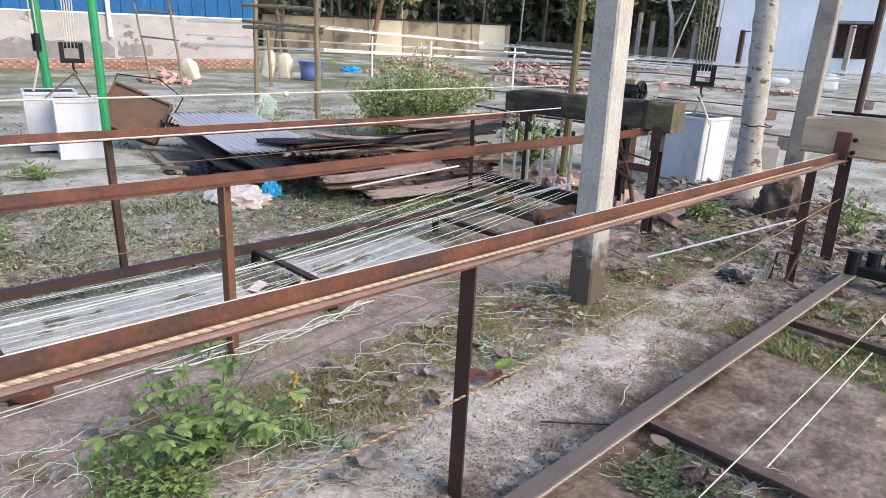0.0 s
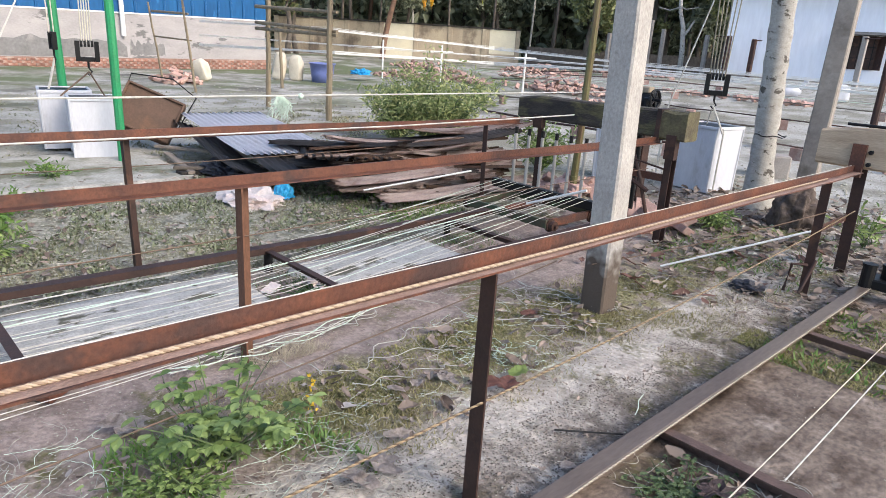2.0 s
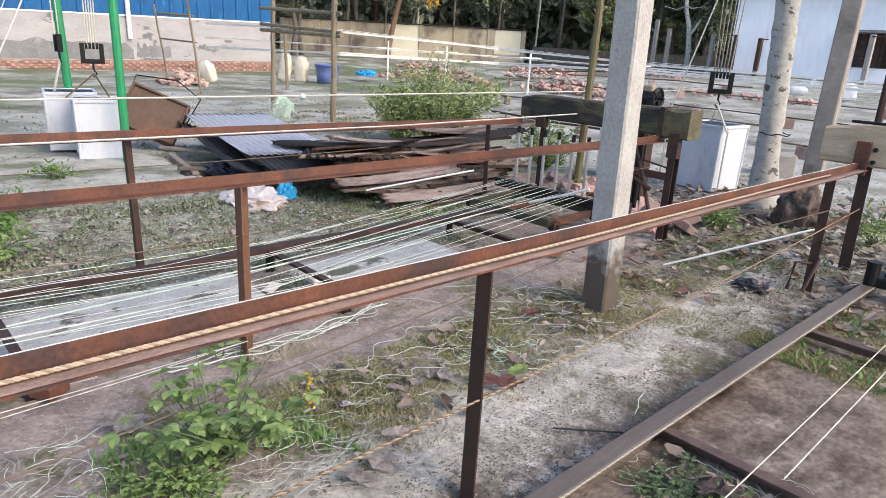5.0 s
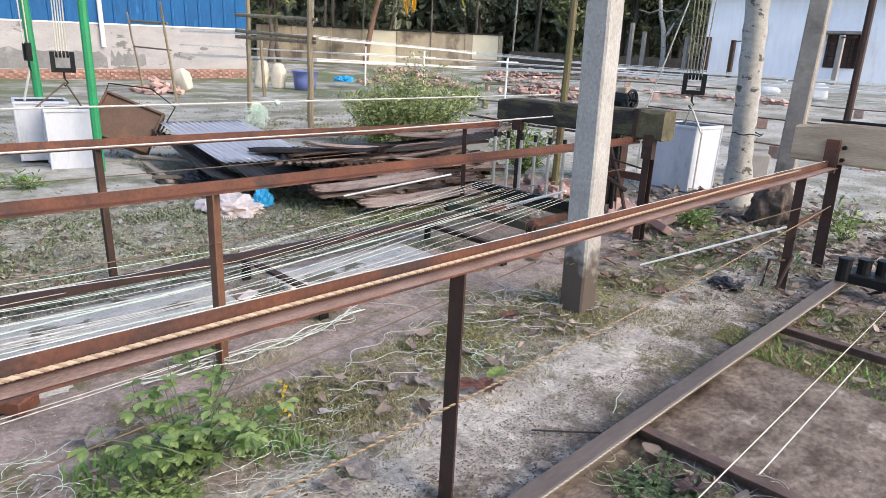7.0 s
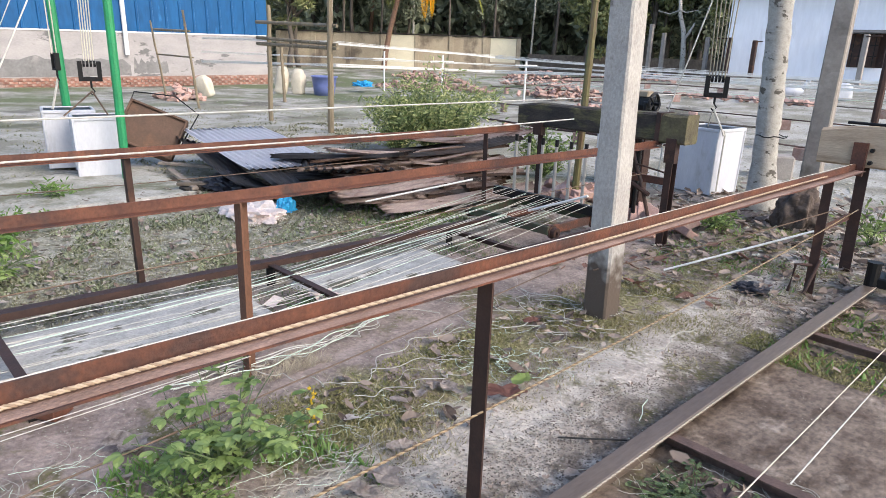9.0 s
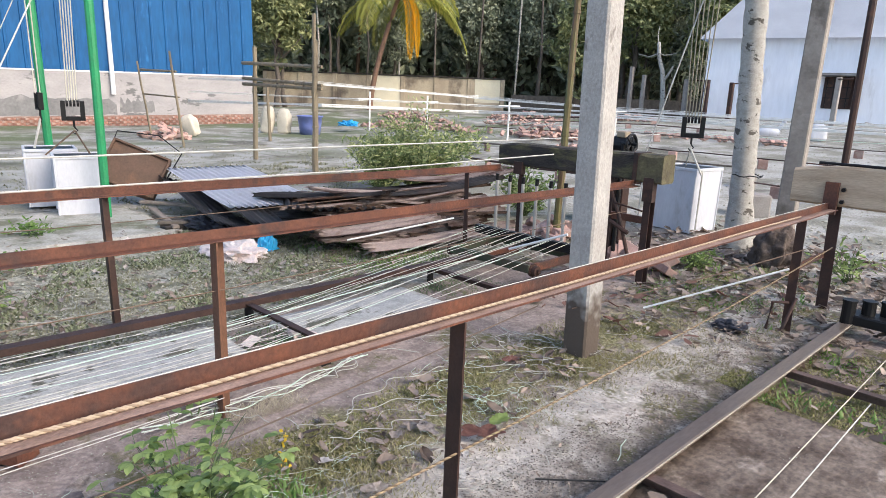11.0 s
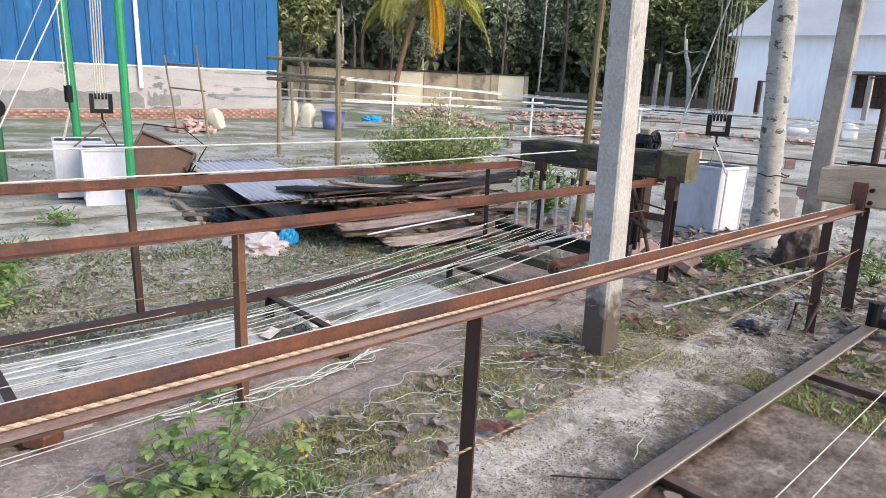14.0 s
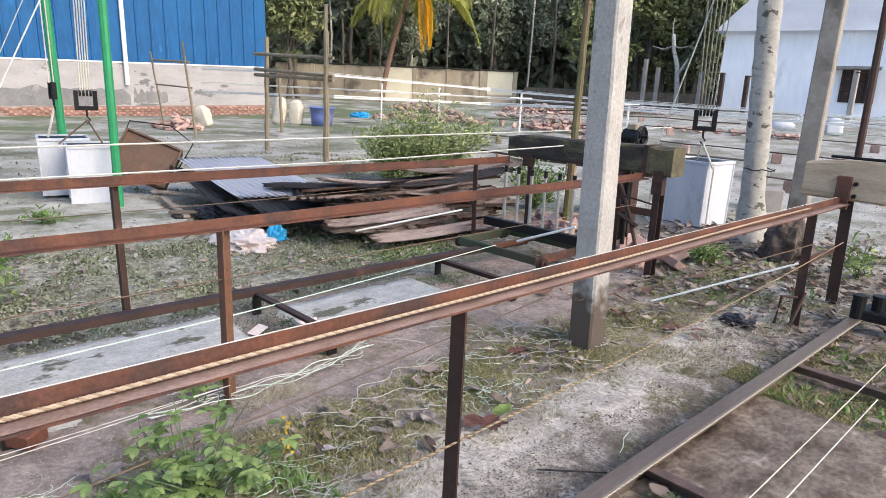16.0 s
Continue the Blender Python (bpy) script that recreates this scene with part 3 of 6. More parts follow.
for y in (-1.4, 0.42, 2.0, 3.6):
    xl = -3.945 + 0.27 * (y + 3.2) / 7.9
    part("cross_bar", boxes(((xl + 0.02, y, 0.125), (-2.9, y + 0.045, 0.132)), ((xl + 0.02, y + 0.039, 0.085), (-2.9, y + 0.045, 0.126))), RUST_DARK, left_track)
    for dx in (-0.01, -2.90 - xl):
        part("leg", boxes(((xl + dx, y, -0.05), (xl + dx + 0.012, y + 0.06, 0.145))), BLACK, left_track)
right_track = thing("trolley_track", "worn grey-brown low rail with a flat head", "track", "low tracks")
bm = bmesh.new()
rail = [(-0.02, -0.03), (-0.03, 0.05), (-0.042, 0.092), (-0.034, 0.103), (0.038, 0.106), (0.045, 0.100), (0.044, 0.088), (0.008, 0.082), (0.0, -0.03)]
ends = []
for y in [-1.6 + 0.35 * i for i in range(20)]:
    ends.append([bm.verts.new((-1.040 + a - 0.0085 * (5.0 - y) + 0.002 * math.sin(1.7 * y), y, b - 0.02 + 0.002 * math.sin(3 * y))) for a, b in rail])
for u, v in zip(ends, ends[1:]):
    for k in range(8):
        bm.faces.new((u[k], v[k], v[k + 1], u[k + 1]))
bm.faces.new(ends[-1])
bmesh.ops.recalc_face_normals(bm, faces=bm.faces)
part("low_rail", bm, STEEL_WORN, right_track)
for y in (0.45, 2.25, 3.85):
    part("cross_bar", boxes(((-1.06, y, 0.058), (0.6, y + 0.05, 0.066)), ((-1.06, y + 0.042, 0.01), (0.6, y + 0.05, 0.059))), CROSS_STEEL, right_track)
for k, (x, y) in enumerate(((-1.03, 5.02), (-0.93, 5.10), (-0.83, 5.16))):
    part("end_sleeve", tubes(([(x, y, 0.07), (x, y, 0.235)], 0.043), ([(x, y, 0.235), (x, y, 0.25)], 0.048), sides=12), BLACK, right_track, "short black sleeve")
part("end_plate", boxes(((-1.05, 5.0, 0.08), (-0.3, 5.2, 0.15)), bevel=0.01), BLACK, right_track)

# the trolley that holds the strands
trolley = thing("trolley", "dull green steel trolley frame with small wheels on the low track", "trolley")
x0, x1, y0, y1 = -3.99, -3.1, 4.13, 4.82
for lo, hi in (((x0, y0, 0.12), (x1, y0 + 0.03, 0.19)), ((x0, y1, 0.12), (x1, y1 + 0.03, 0.19)), ((x0, y0 + 0.03, 0.12), (x0 + 0.03, y1, 0.19))):
    part("frame_member", boxes((lo, hi), bevel=0.004), DULL_GREEN, trolley)
for lo, hi in (((x1 - 0.03, y0 + 0.03, 0.12), (x1, y1, 0.19)), ((x0 + 0.3, y0 + 0.03, 0.13), (x0 + 0.34, y1, 0.17))):
    part("frame_member", boxes((lo, hi), bevel=0.004), RUST, trolley, "rusty side member")
part("hook_bar", boxes(((-4.22, 4.70, 0.20), (-3.05, 4.76, 0.28)), ((-4.22, 4.76, 0.20), (-3.05, 4.80, 0.22)), bevel=0.004), BLACK, trolley, "black hook bar")
for x, y in ((x0 - 0.02, y0 + 0.06), (x0 - 0.02, y1 - 0.05), (x1 + 0.02, y0 + 0.06), (x1 + 0.02, y1 - 0.05)):
    part("wheel", tubes(([(x - 0.03, y, 0.14), (x - 0.01, y, 0.14)], 0.055), ([(x - 0.01, y, 0.14), (x + 0.03, y, 0.14)], 0.042), ([(x - 0.05, y, 0.14), (x + 0.05, y, 0.14)], 0.015), sides=14), RUST_DARK, trolley)
for i in range(7):
    x = -4.0 + 0.155 * i
    part("rod", tubes(([(x, 4.75, 0.27), (x + 0.012, 4.73, 0.74)], 0.015)), PALE_STEEL, trolley, "pale grey upright rod")
    part("rod_cap", tubes(([(x + 0.012, 4.73, 0.74), (x + 0.014, 4.73, 0.80)], 0.017)), BLACK, trolley, "black cap")

# end frames with their timbers
def timber(name, lo, hi, mat, label, m=None, seed=0):
    """A thick sawn baulk with worn corners and a slight wane."""
    bm = bmesh.new()
    n = 14
    rings = []
    for i in range(n + 1):
        u = i / n
        x = lo[0] + (hi[0] - lo[0]) * u
        k = 0.016
        top = hi[2] - 0.008 * math.sin(5 * u + seed) - (0.035 * max(0.0, 1 - u * 9))
        prof = [(lo[1] + k, lo[2]), (hi[1] - k, lo[2]), (hi[1], lo[2] + k), (hi[1], top - k), (hi[1] - k, top), (lo[1] + k, top), (lo[1], top - k), (lo[1], lo[2] + k)]
        rings.append([bm.verts.new((x + 0.004 * noise.noise((x * 9, a * 30, b * 30)), a + 0.004 * noise.noise((x * 7, a * 9, b * 9)), b)) for a, b in prof])
    for u, v in zip(rings, rings[1:]):
        for k in range(8):
            bm.faces.new((u[k], v[k], v[(k + 1) % 8], u[(k + 1) % 8]))
    bm.faces.new(rings[0])
    bm.faces.new(rings[-1][::-1])
    bmesh.ops.recalc_face_normals(bm, faces=bm.faces)
    if m is not None:
        bmesh.ops.transform(bm, matrix=m, verts=bm.verts)
    return bm


end_left = thing("end_frame", "dark weathered timber head on rusted steel legs", "frame", "end frames")
part("timber", timber("timber", (-4.23, 5.02, 0.86), (-2.5, 5.20, 1.08), TIMBER_DARK, ""), TIMBER_MOSS, end_left)
for x in (-3.97, -2.98, -2.58):
    part("leg", post(x, 5.06, 0.865, 0.06, 0.06), RUST_DARK, end_left)
part("bracket", boxes(((-2.64, 5.0, 0.70), (-2.55, 5.06, 0.90))), RUST_DARK, end_left)
part("bracket", boxes(((-4.02, 5.0, 0.78), (-3.92, 5.06, 0.90))), RUST_DARK, end_left)
part("brace", boxes(((-3.05, 5.07, 0.50), (-2.58, 5.10, 0.56))), RUST, end_left)
part("brace", tubes(([(-2.95, 5.0, 0.80), (-2.80, 4.98, 0.50), (-2.66, 4.98, 0.10)], 0.016), ([(-2.88, 4.98, 0.66), (-2.62, 5.0, 0.62)], 0.008), ([(-2.9, 4.97, 0.5), (-2.72, 4.97, 0.42)], 0.02)), RUST_DARK, end_left)

part("timber_cap", timber("timber_cap", (-2.72, 5.005, 0.855), (-2.485, 5.215, 1.088), TIMBER_MOSS, "", seed=5), CAP_MOSS, end_left, "mossy green-brown timber end")
part("strap", boxes(((-2.75, 5.0, 0.84), (-2.71, 5.22, 1.095))), RUST_DARK, end_left, "rusty strap round the timber")
end_right = thing("end_frame", "pale sawn timber head bolted on steel legs", "frame", "end frames")
part("timber", timber("timber", (-1.66, 5.50, 0.80), (0.9, 5.66, 1.10), TIMBER_PALE, "", seed=2), TIMBER_PALE, end_right)
part("leg", post(-1.33, 5.56, 0.80, 0.08, 0.05, (-0.02, 0)), RUST_DARK, end_right)
part("leg", post(0.5, 5.60, 0.80, 0.10, 0.05), RUST_DARK, end_right)
part("bracket", boxes(((-1.42, 5.46, 0.74), (-1.33, 5.50, 0.98))), RUST, end_right, "rusty bracket")
for x, z in ((-1.30, 0.93), (-1.30, 0.84), (-0.9, 0.95)):
    part("bolt", tubes(([(x, 5.47, z), (x, 5.505, z)], 0.016), sides=6), BLACK, end_right)
bm = bmesh.new()
tube(bm, [(-1.5, 5.52, 1.112), (-0.2, 5.52, 1.115), (0.8, 5.52, 1.11)], 0.012)
part("rod", bm, BLACK, end_right)

# flywheel standing behind the timber
wheel = thing("hand_wheel", "small black spoked hand wheel behind the timber", "wheel")
bm = bmesh.new()
ring = [Vector((0.0, 0.085 * math.cos(a), 0.085 * math.sin(a))) + Vector((-3.02, 5.42, 1.13)) for a in [2 * math.pi * k / 20 for k in range(21)]]
tube(bm, ring, 0.014, 6)
for k in range(5):
    a = 2 * math.pi * k / 5
    tube(bm, [(-3.02, 5.42, 1.13), (-3.02, 5.42 + 0.08 * math.cos(a), 1.13 + 0.08 * math.sin(a))], 0.007)
part("rim", bm, BLACK, wheel)
part("axle", tubes(([(-3.12, 5.42, 1.13), (-2.96, 5.42, 1.13)], 0.015), ([(-3.1, 5.42, 1.13), (-3.1, 5.42, 0.0)], 0.02)), BLACK, wheel)

motor = thing("motor", "small dark electric motor behind the timber", "motor")
part("body", tubes(([(-3.30, 5.62, 1.10), (-3.12, 5.62, 1.10)], 0.085), ([(-3.33, 5.62, 1.10), (-3.09, 5.62, 1.10)], 0.05), sides=16), BLACK, motor)
part("stand", boxes(((-3.28, 5.56, 0), (-3.22, 5.68, 1.03)), ((-3.20, 5.56, 0), (-3.14, 5.68, 1.03)), bevel=0.004), RUST_DARK, motor)
part("terminal_box", boxes(((-3.27, 5.57, 1.17), (-3.17, 5.67, 1.23)), bevel=0.01), MOTOR_BOX, motor, "tan terminal box")

# ---- poles and the pale trunk ----
def square_pole(name, base, size, h, lean, label, mat=CONCRETE, turn=0.0):
    bm = bmesh.new()
    n = 16
    rings = []
    for i in range(n + 1):
        z = -0.3 + (h + 0.3) * i / n
        s = size / 2 * (1.06 - 0.12 * i / n)
        k = 0.012
        prof = [(-s + k, -s), (s - k, -s), (s, -s + k), (s, s - k), (s - k, s), (-s + k, s), (-s, s - k), (-s, -s + k)]
        rings.append([bm.verts.new((a + lean[0] * max(z, 0) + 0.004 * noise.noise((a * 20, z * 6, b * 20)), b + lean[1] * max(z, 0) + 0.004 * noise.noise((b * 20, z * 6, a * 20 + 5)), z)) for a, b in prof])
    for u, v in zip(rings, rings[1:]):
        for k in range(8):
            bm.faces.new((u[k], u[(k + 1) % 8], v[(k + 1) % 8], v[k]))
    bm.faces.new(rings[-1])
    bmesh.ops.transform(bm, matrix=pose(*base, 0, 0, turn), verts=bm.verts)
    return single(name, bm, mat, label, "pole", "concrete poles")


square_pole("concrete_pole", (-2.037, 3.31, 0), 0.152, 4.6, (-0.018, 0.0), "square grey concrete pole with worn stained edges")
square_pole("concrete_pole", (-2.12, 6.95, 0), 0.165, 4.8, (0.012, 0.0), "leaning square concrete pole with a rough foot", CONCRETE_DARK, 8)
bm = bmesh.new()
bmesh.ops.create_icosphere(bm, subdivisions=5, radius=1)
for v in bm.verts:
    d = 1 + 0.28 * noise.noise(v.co * 2.2) + 0.13 * noise.noise(v.co * 6) + 0.06 * noise.noise(v.co * 15)
    v.co = Vector((v.co.x * 0.20 * d, v.co.y * 0.18 * d, v.co.z * 0.28 * d))
bmesh.ops.transform(bm, matrix=pose(-2.10, 6.72, 0.12), verts=bm.verts)
single("stump", bm, STUMP, "rough brown earth-caked stump at the pole's foot", "stump", smooth=True)

trunk = thing("tree", "thick pale trunk blotched with lichen", "tree")
bm = bmesh.new()
rings = []
for i in range(60):
    z = -0.2 + 0.1 * i
    r = 0.115 + 0.09 * math.exp(-max(z, 0) * 4.0) + 0.006 * math.sin(z * 22)
    row = []
    for k in range(18):
        a = 2 * math.pi * k / 18
        rr = r * (1 + 0.07 * noise.noise((math.cos(a) * 2, math.sin(a) * 2, z * 2.2)))
        row.append(bm.verts.new((-2.65 - 0.06 * max(z, 0) + rr * math.cos(a), 7.25 + rr * math.sin(a), z)))
    rings.append(row)
for u, v in zip(rings, rings[1:]):
    for k in range(18):
        bm.faces.new((u[k], u[(k + 1) % 18], v[(k + 1) % 18], v[k]))
part("trunk", bm, BARK_PALE, trunk, smooth=True)
part("wire", tubes(([(-2.65 + 0.15 * math.cos(a), 7.25 + 0.15 * math.sin(a), 0.78 + 0.01 * math.sin(5 * a)) for a in [math.pi * k / 9 for k in range(19)]], 0.006)), BLACK, trunk, "wire tied round the trunk")

single("steel_pole", tubes(([(-1.46, 6.05, -0.1), (-1.47, 6.05, 4.2)], 0.028)), RUST_DARK, "thin dark rusted steel pole", "pole")


def bamboo(name, base, top, r, mat, label, group="bamboo poles", extra=()):
    bm = bmesh.new()
    a, b = Vector(base), Vector(top)
    n = max(3, int((b - a).length / 0.3))
    pts = []
    for i in range(n + 1):
        p = a.lerp(b, i / n) + Vector((0.006 * math.sin(i * 2.1 + a.x), 0.006 * math.cos(i * 1.7 + a.y), 0))
        pts.append(p)
    tube(bm, pts, r, 8, r * 0.8)
    for p in pts[1:-1]:
        tube(bm, [p - Vector((0, 0, 0.012)), p + Vector((0, 0, 0.012))] if abs((b - a).normalized().z) > 0.5 else [p - (b - a).normalized() * 0.012, p + (b - a).normalized() * 0.012], r * 1.12, 8)
    return single(name, bm, mat, label, "pole", group)


bamboo("bamboo_pole", (-4.06, 5.85, -0.1), (-4.01, 5.88, 4.2), 0.040, BAMBOO_GREEN, "tall green and brown bamboo pole")
bamboo("bamboo_pole", (-10.4, 7.0, -0.1), (-10.35, 6.98, 2.35), 0.06, BAMBOO, "dry bamboo fence pole")
bamboo("bamboo_pole", (-12.8, 7.1, -0.1), (-12.8, 7.15, 2.30), 0.055, BAMBOO, "dry bamboo fence pole")
bamboo("bamboo_pole", (-11.2, 7.55, -0.1), (-11.15, 7.5, 2.9), 0.045, BAMBOO, "dry bamboo fence pole")
bamboo("bamboo_pole", (-17.0, 9.9, -0.1), (-17.1, 9.9, 1.5), 0.05, BAMBOO, "short dry bamboo stake")
bamboo("bamboo_pole", (-16.0, 6.95, -0.1), (-16.1, 6.75, 2.25), 0.034, BAMBOO, "dry bamboo fence pole")
bamboo("bamboo_pole", (-18.6, 7.2, -0.1), (-18.7, 6.95, 2.05), 0.03, BAMBOO, "dry bamboo fence pole")
for z, dz in ((1.93, -0.04), (1.50, 0.0), (1.62, -0.05)):
    bamboo("bamboo_rail", (-13.2, 7.08, z + 0.05), (-10.2, 7.02, z + dz), 0.036, BAMBOO, "bamboo cross pole lashed to the fence", "bamboo cross poles")
bamboo("bamboo_rail", (-18.6, 7.0, 1.83), (-16.0, 6.85, 1.78), 0.03, BAMBOO, "thin bamboo cross pole", "bamboo cross poles")
bamboo("bamboo_rail", (-18.6, 7.05, 1.20), (-16.0, 6.9, 1.18), 0.022, BAMBOO, "thin bamboo cross pole", "bamboo cross poles")


# ---- counterweight boxes and pulley blocks ----
def weight_box(at, size, h, label):
    th = thing("counterweight_box", label, "box", "counterweight boxes", at)
    s, t = size / 2, 0.012
    lo = s * 0.96
    for k in range(4):
        bm = bmesh.new()
        m = pose(0, 0, 0, 0, 0, 90 * k)
        vs = [(-lo, -lo, 0), (lo, -lo, 0), (s, -s, h), (-s, -s, h), (-lo, -lo + t, 0), (lo, -lo + t, 0), (s, -s + t, h), (-s, -s + t, h)]
        v = [bm.verts.new(m @ Vector(p)) for p in vs]
        for f in ((0, 1, 2, 3), (7, 6, 5, 4), (0, 4, 5, 1), (1, 5, 6, 2), (2, 6, 7, 3), (3, 7, 4, 0)):
            bm.faces.new([v[i] for i in f])
        part("panel", bm, BOX_WHITE, th)
        part("rim", box(bmesh.new(), (-s - 0.012, -s - 0.014, h - 0.03), (s + 0.012, -s + 0.016, h + 0.006), 0.004, m), BOX_WHITE, th)
        part("corner_strip", tube(bmesh.new(), [m @ Vector((-lo, -lo, 0)), m @ Vector((-s, -s, h))], 0.014, 6), BOX_WHITE, th)
    part("bottom", boxes(((-lo + t, -lo + t, 0.004), (lo - t, lo - t, 0.02))), BOX_WHITE, th)
    # Black block just below the rim paints the shade inside the open box.
    part("fill", boxes(((-s + 0.016, -s + 0.016, h - 0.3), (s - 0.016, s - 0.016, h - 0.008))), BLACK, th, "black block painted as the shaded inside")
    return th


weight_box(pose(-3.53, 7.76, 0.0, 0, 0, -8), 0.54, 0.76, "white sheet-metal counterweight box hung on a rope")
weight_box(pose(-4.45, 7.3, 0.0, 0, 0, 8), 0.42, 0.66, "white sheet-metal counterweight box behind the frame")
weight_box(pose(-8.33, 2.37, 0.02, 0, 0, -12), 0.50, 0.655, "white sheet-metal counterweight box on the concrete")
weight_box(pose(-9.05, 2.27, 0.02, 0, 0, -12), 0.54, 0.68, "white sheet-metal counterweight box with an open top")


def pulley_block(at, w, h, label, turn=50):
    th = thing("pulley_block", label, "pulley", "pulley blocks", pose(*at, 0, 0, turn))
    t = w * 0.2
    part("frame", boxes(((-w / 2, -0.03, 0), (-w / 2 + t, 0.03, h)), ((w / 2 - t, -0.03, 0), (w / 2, 0.03, h)), ((-w / 2 + t, -0.03, 0), (w / 2 - t, 0.03, t)), bevel=0.004), BLACK, th)
    for i in range(4):
        x = -w / 2 + t + (w - 2 * t) * (i + 0.5) / 4
        part("sheave", tubes(([(x - 0.012, 0, h - t * 0.6), (x + 0.012, 0, h - t * 0.6)], t * 0.75), sides=12), BLACK, th)
    part("hook", tubes(([(0, 0, 0), (0, 0, -0.07)], 0.012), ([(0, 0, -0.07), (0.03, 0, -0.11), (0, 0, -0.15), (-0.025, 0, -0.12)], 0.009)), BLACK, th)
    return th


pulley_block((-3.38, 7.4, 1.12), 0.25, 0.23, "black steel pulley block above the white box", 30)
pulley_block((-8.3, 2.36, 1.06), 0.24, 0.22, "black steel pulley block over the white boxes", 75)
pulley_block((-9.0, 2.2, 1.15), 0.10, 0.20, "black steel pulley block seen edge-on", 10)


def cord(pts, r, mat, label, group="", name="cord", category="cord", sides=5):
    return single(name, tube(bmesh.new(), pts, r, sides), mat, label, category, group)


HOIST = "pale hoist rope rising from a pulley block"
for i in range(6):
    cord([(-3.48 + 0.035 * i, 7.4, 1.33), (-3.53 + 0.055 * i, 7.4, 2.6), (-3.56 + 0.065 * i, 7.4, 4.6)], 0.007, HOIST_ROPE, HOIST, "hoist ropes")
cord([(-3.95, 7.4, 0.0), (-3.93, 7.4, 0.9), (-3.46, 7.4, 2.53), (-3.2, 7.4, 3.4)], 0.009, WHITE_CORD, "white stay rope slanting to the ground", "hoist ropes")
for i in range(5):
    cord([(-8.3, 2.31 + 0.025 * i, 1.27), (-8.3, 2.36 + 0.03 * i, 4.5)], 0.007, SACK, HOIST, "hoist ropes")
for i in range(2):
    cord([(-9.0, 2.17 + 0.05 * i, 1.34), (-9.0, 2.14 + 0.05 * i, 4.5)], 0.007, SACK, HOIST, "hoist ropes")
SLING = "white sling strap from box to pulley"
cord([(-3.38, 7.4, 1.0), (-3.26, 7.45, 0.75), (-3.24, 7.46, 0.70)], 0.012, WHITE_CORD, SLING, "slings")
cord([(-3.26, 7.50, 0.75), (-3.245, 7.50, 0.70), (-3.255, 7.51, 0.05)], 0.010, THREAD, "grey strap hanging down the box", "slings")
cord([(-3.38, 7.4, 1.0), (-3.6, 7.8, 0.75)], 0.008, WHITE_CORD, SLING, "slings")
cord([(-8.3, 2.36, 0.95), (-8.35, 2.05, 0.68)], 0.010, GREY_WIRE, "steel sling wire of a box", "slings")
cord([(-8.3, 2.36, 0.95), (-8.3, 2.5, 0.68)], 0.010, GREY_WIRE, "steel sling wire of a box", "slings")
cord([(-9.0, 2.2, 1.05), (-9.0, 2.1, 0.70)], 0.014, WHITE_CORD, SLING, "slings")

gantry = thing("gantry", "bright green painted steel gantry over the boxes", "gantry")
part("post", tubes(([(-7.78, 2.47, -0.1), (-7.82, 2.46, 4.6)], 0.048), sides=10), GREEN_PAINT, gantry)
part("post", tubes(([(-9.5, 2.40, -0.1), (-9.55, 2.30, 4.6)], 0.052), sides=10), GREEN_PAINT, gantry)
part("cross_beam", tubes(([(-7.82, 2.46, 4.55), (-9.55, 2.30, 4.55)], 0.045), sides=10), GREEN_PAINT, gantry)
cord([(-7.3, 0.7, 0.0), (-7.51, 1.0, 0.52), (-8.3, 2.14, 2.49), (-9.07, 3.25, 4.4)], 0.008, WHITE_CORD, "white guy rope slanting up beside the gantry", "guy ropes")
cord([(-9.95, 1.08, 0.0), (-9.83, 1.68, 1.29), (-9.71, 2.3, 2.63), (-9.55, 3.1, 4.4)], 0.006, WHITE_CORD, "thin white guy rope slanting up beside the gantry", "guy ropes")

machine = thing("winding_stand", "green steel winding stand with a black wheel", "machine")
part("post", tubes(([(-9.7, 1.55, 0), (-9.7, 1.55, 0.98)], 0.05), sides=10), DARK_GREEN, machine)
part("wheel", tubes(([(-9.66, 1.53, 1.04), (-9.62, 1.55, 1.04)], 0.115), ([(-9.70, 1.51, 1.04), (-9.58, 1.57, 1.04)], 0.05), sides=18), BLACK, machine, "black iron wheel")
stand = thing("motor_stand", "green steel frame holding a covered motor", "machine")
for x, y in ((-8.15, 1.05), (-8.15, 0.55), (-8.7, 1.05), (-8.7, 0.55)):
    part("leg", boxes(((x - 0.03, y - 0.03, 0), (x + 0.03, y + 0.03, 1.0)), bevel=0.005), DARK_GREEN, stand)
part("shelf", boxes(((-8.7, 0.52, 0.42), (-8.15, 1.08, 0.47)), bevel=0.005), DARK_GREEN, stand)
bm = boxes(((-8.72, 0.45, 0.72), (-8.14, 1.02, 1.05)), bevel=0.04)
part("cover", bm, SACK, stand, "dirty pale motor cover")

# ---- rust pan, corrugated sheets ----
pan = thing("tipping_pan", "rusted steel pan lying tilted on its wire handle", "pan", at=pose(-8.6, 3.08, 0.44, 62, 0, 70) @ pose(0, 0, 0, 0, 0, -26))
part("plate", boxes(((-0.36, -0.29, 0), (0.36, 0.29, 0.012)), bevel=0.004), RUST_PAN, pan)
for lo, hi in (((-0.36, -0.29, -0.14), (-0.35, 0.29, 0)), ((0.35, -0.29, -0.14), (0.36, 0.29, 0)), ((-0.35, 0.28, -0.14), (0.35, 0.29, 0)), ((-0.35, -0.29, -0.1), (0.35, -0.28, 0))):
    part("side", boxes((lo, hi)), RUST_PAN, pan)
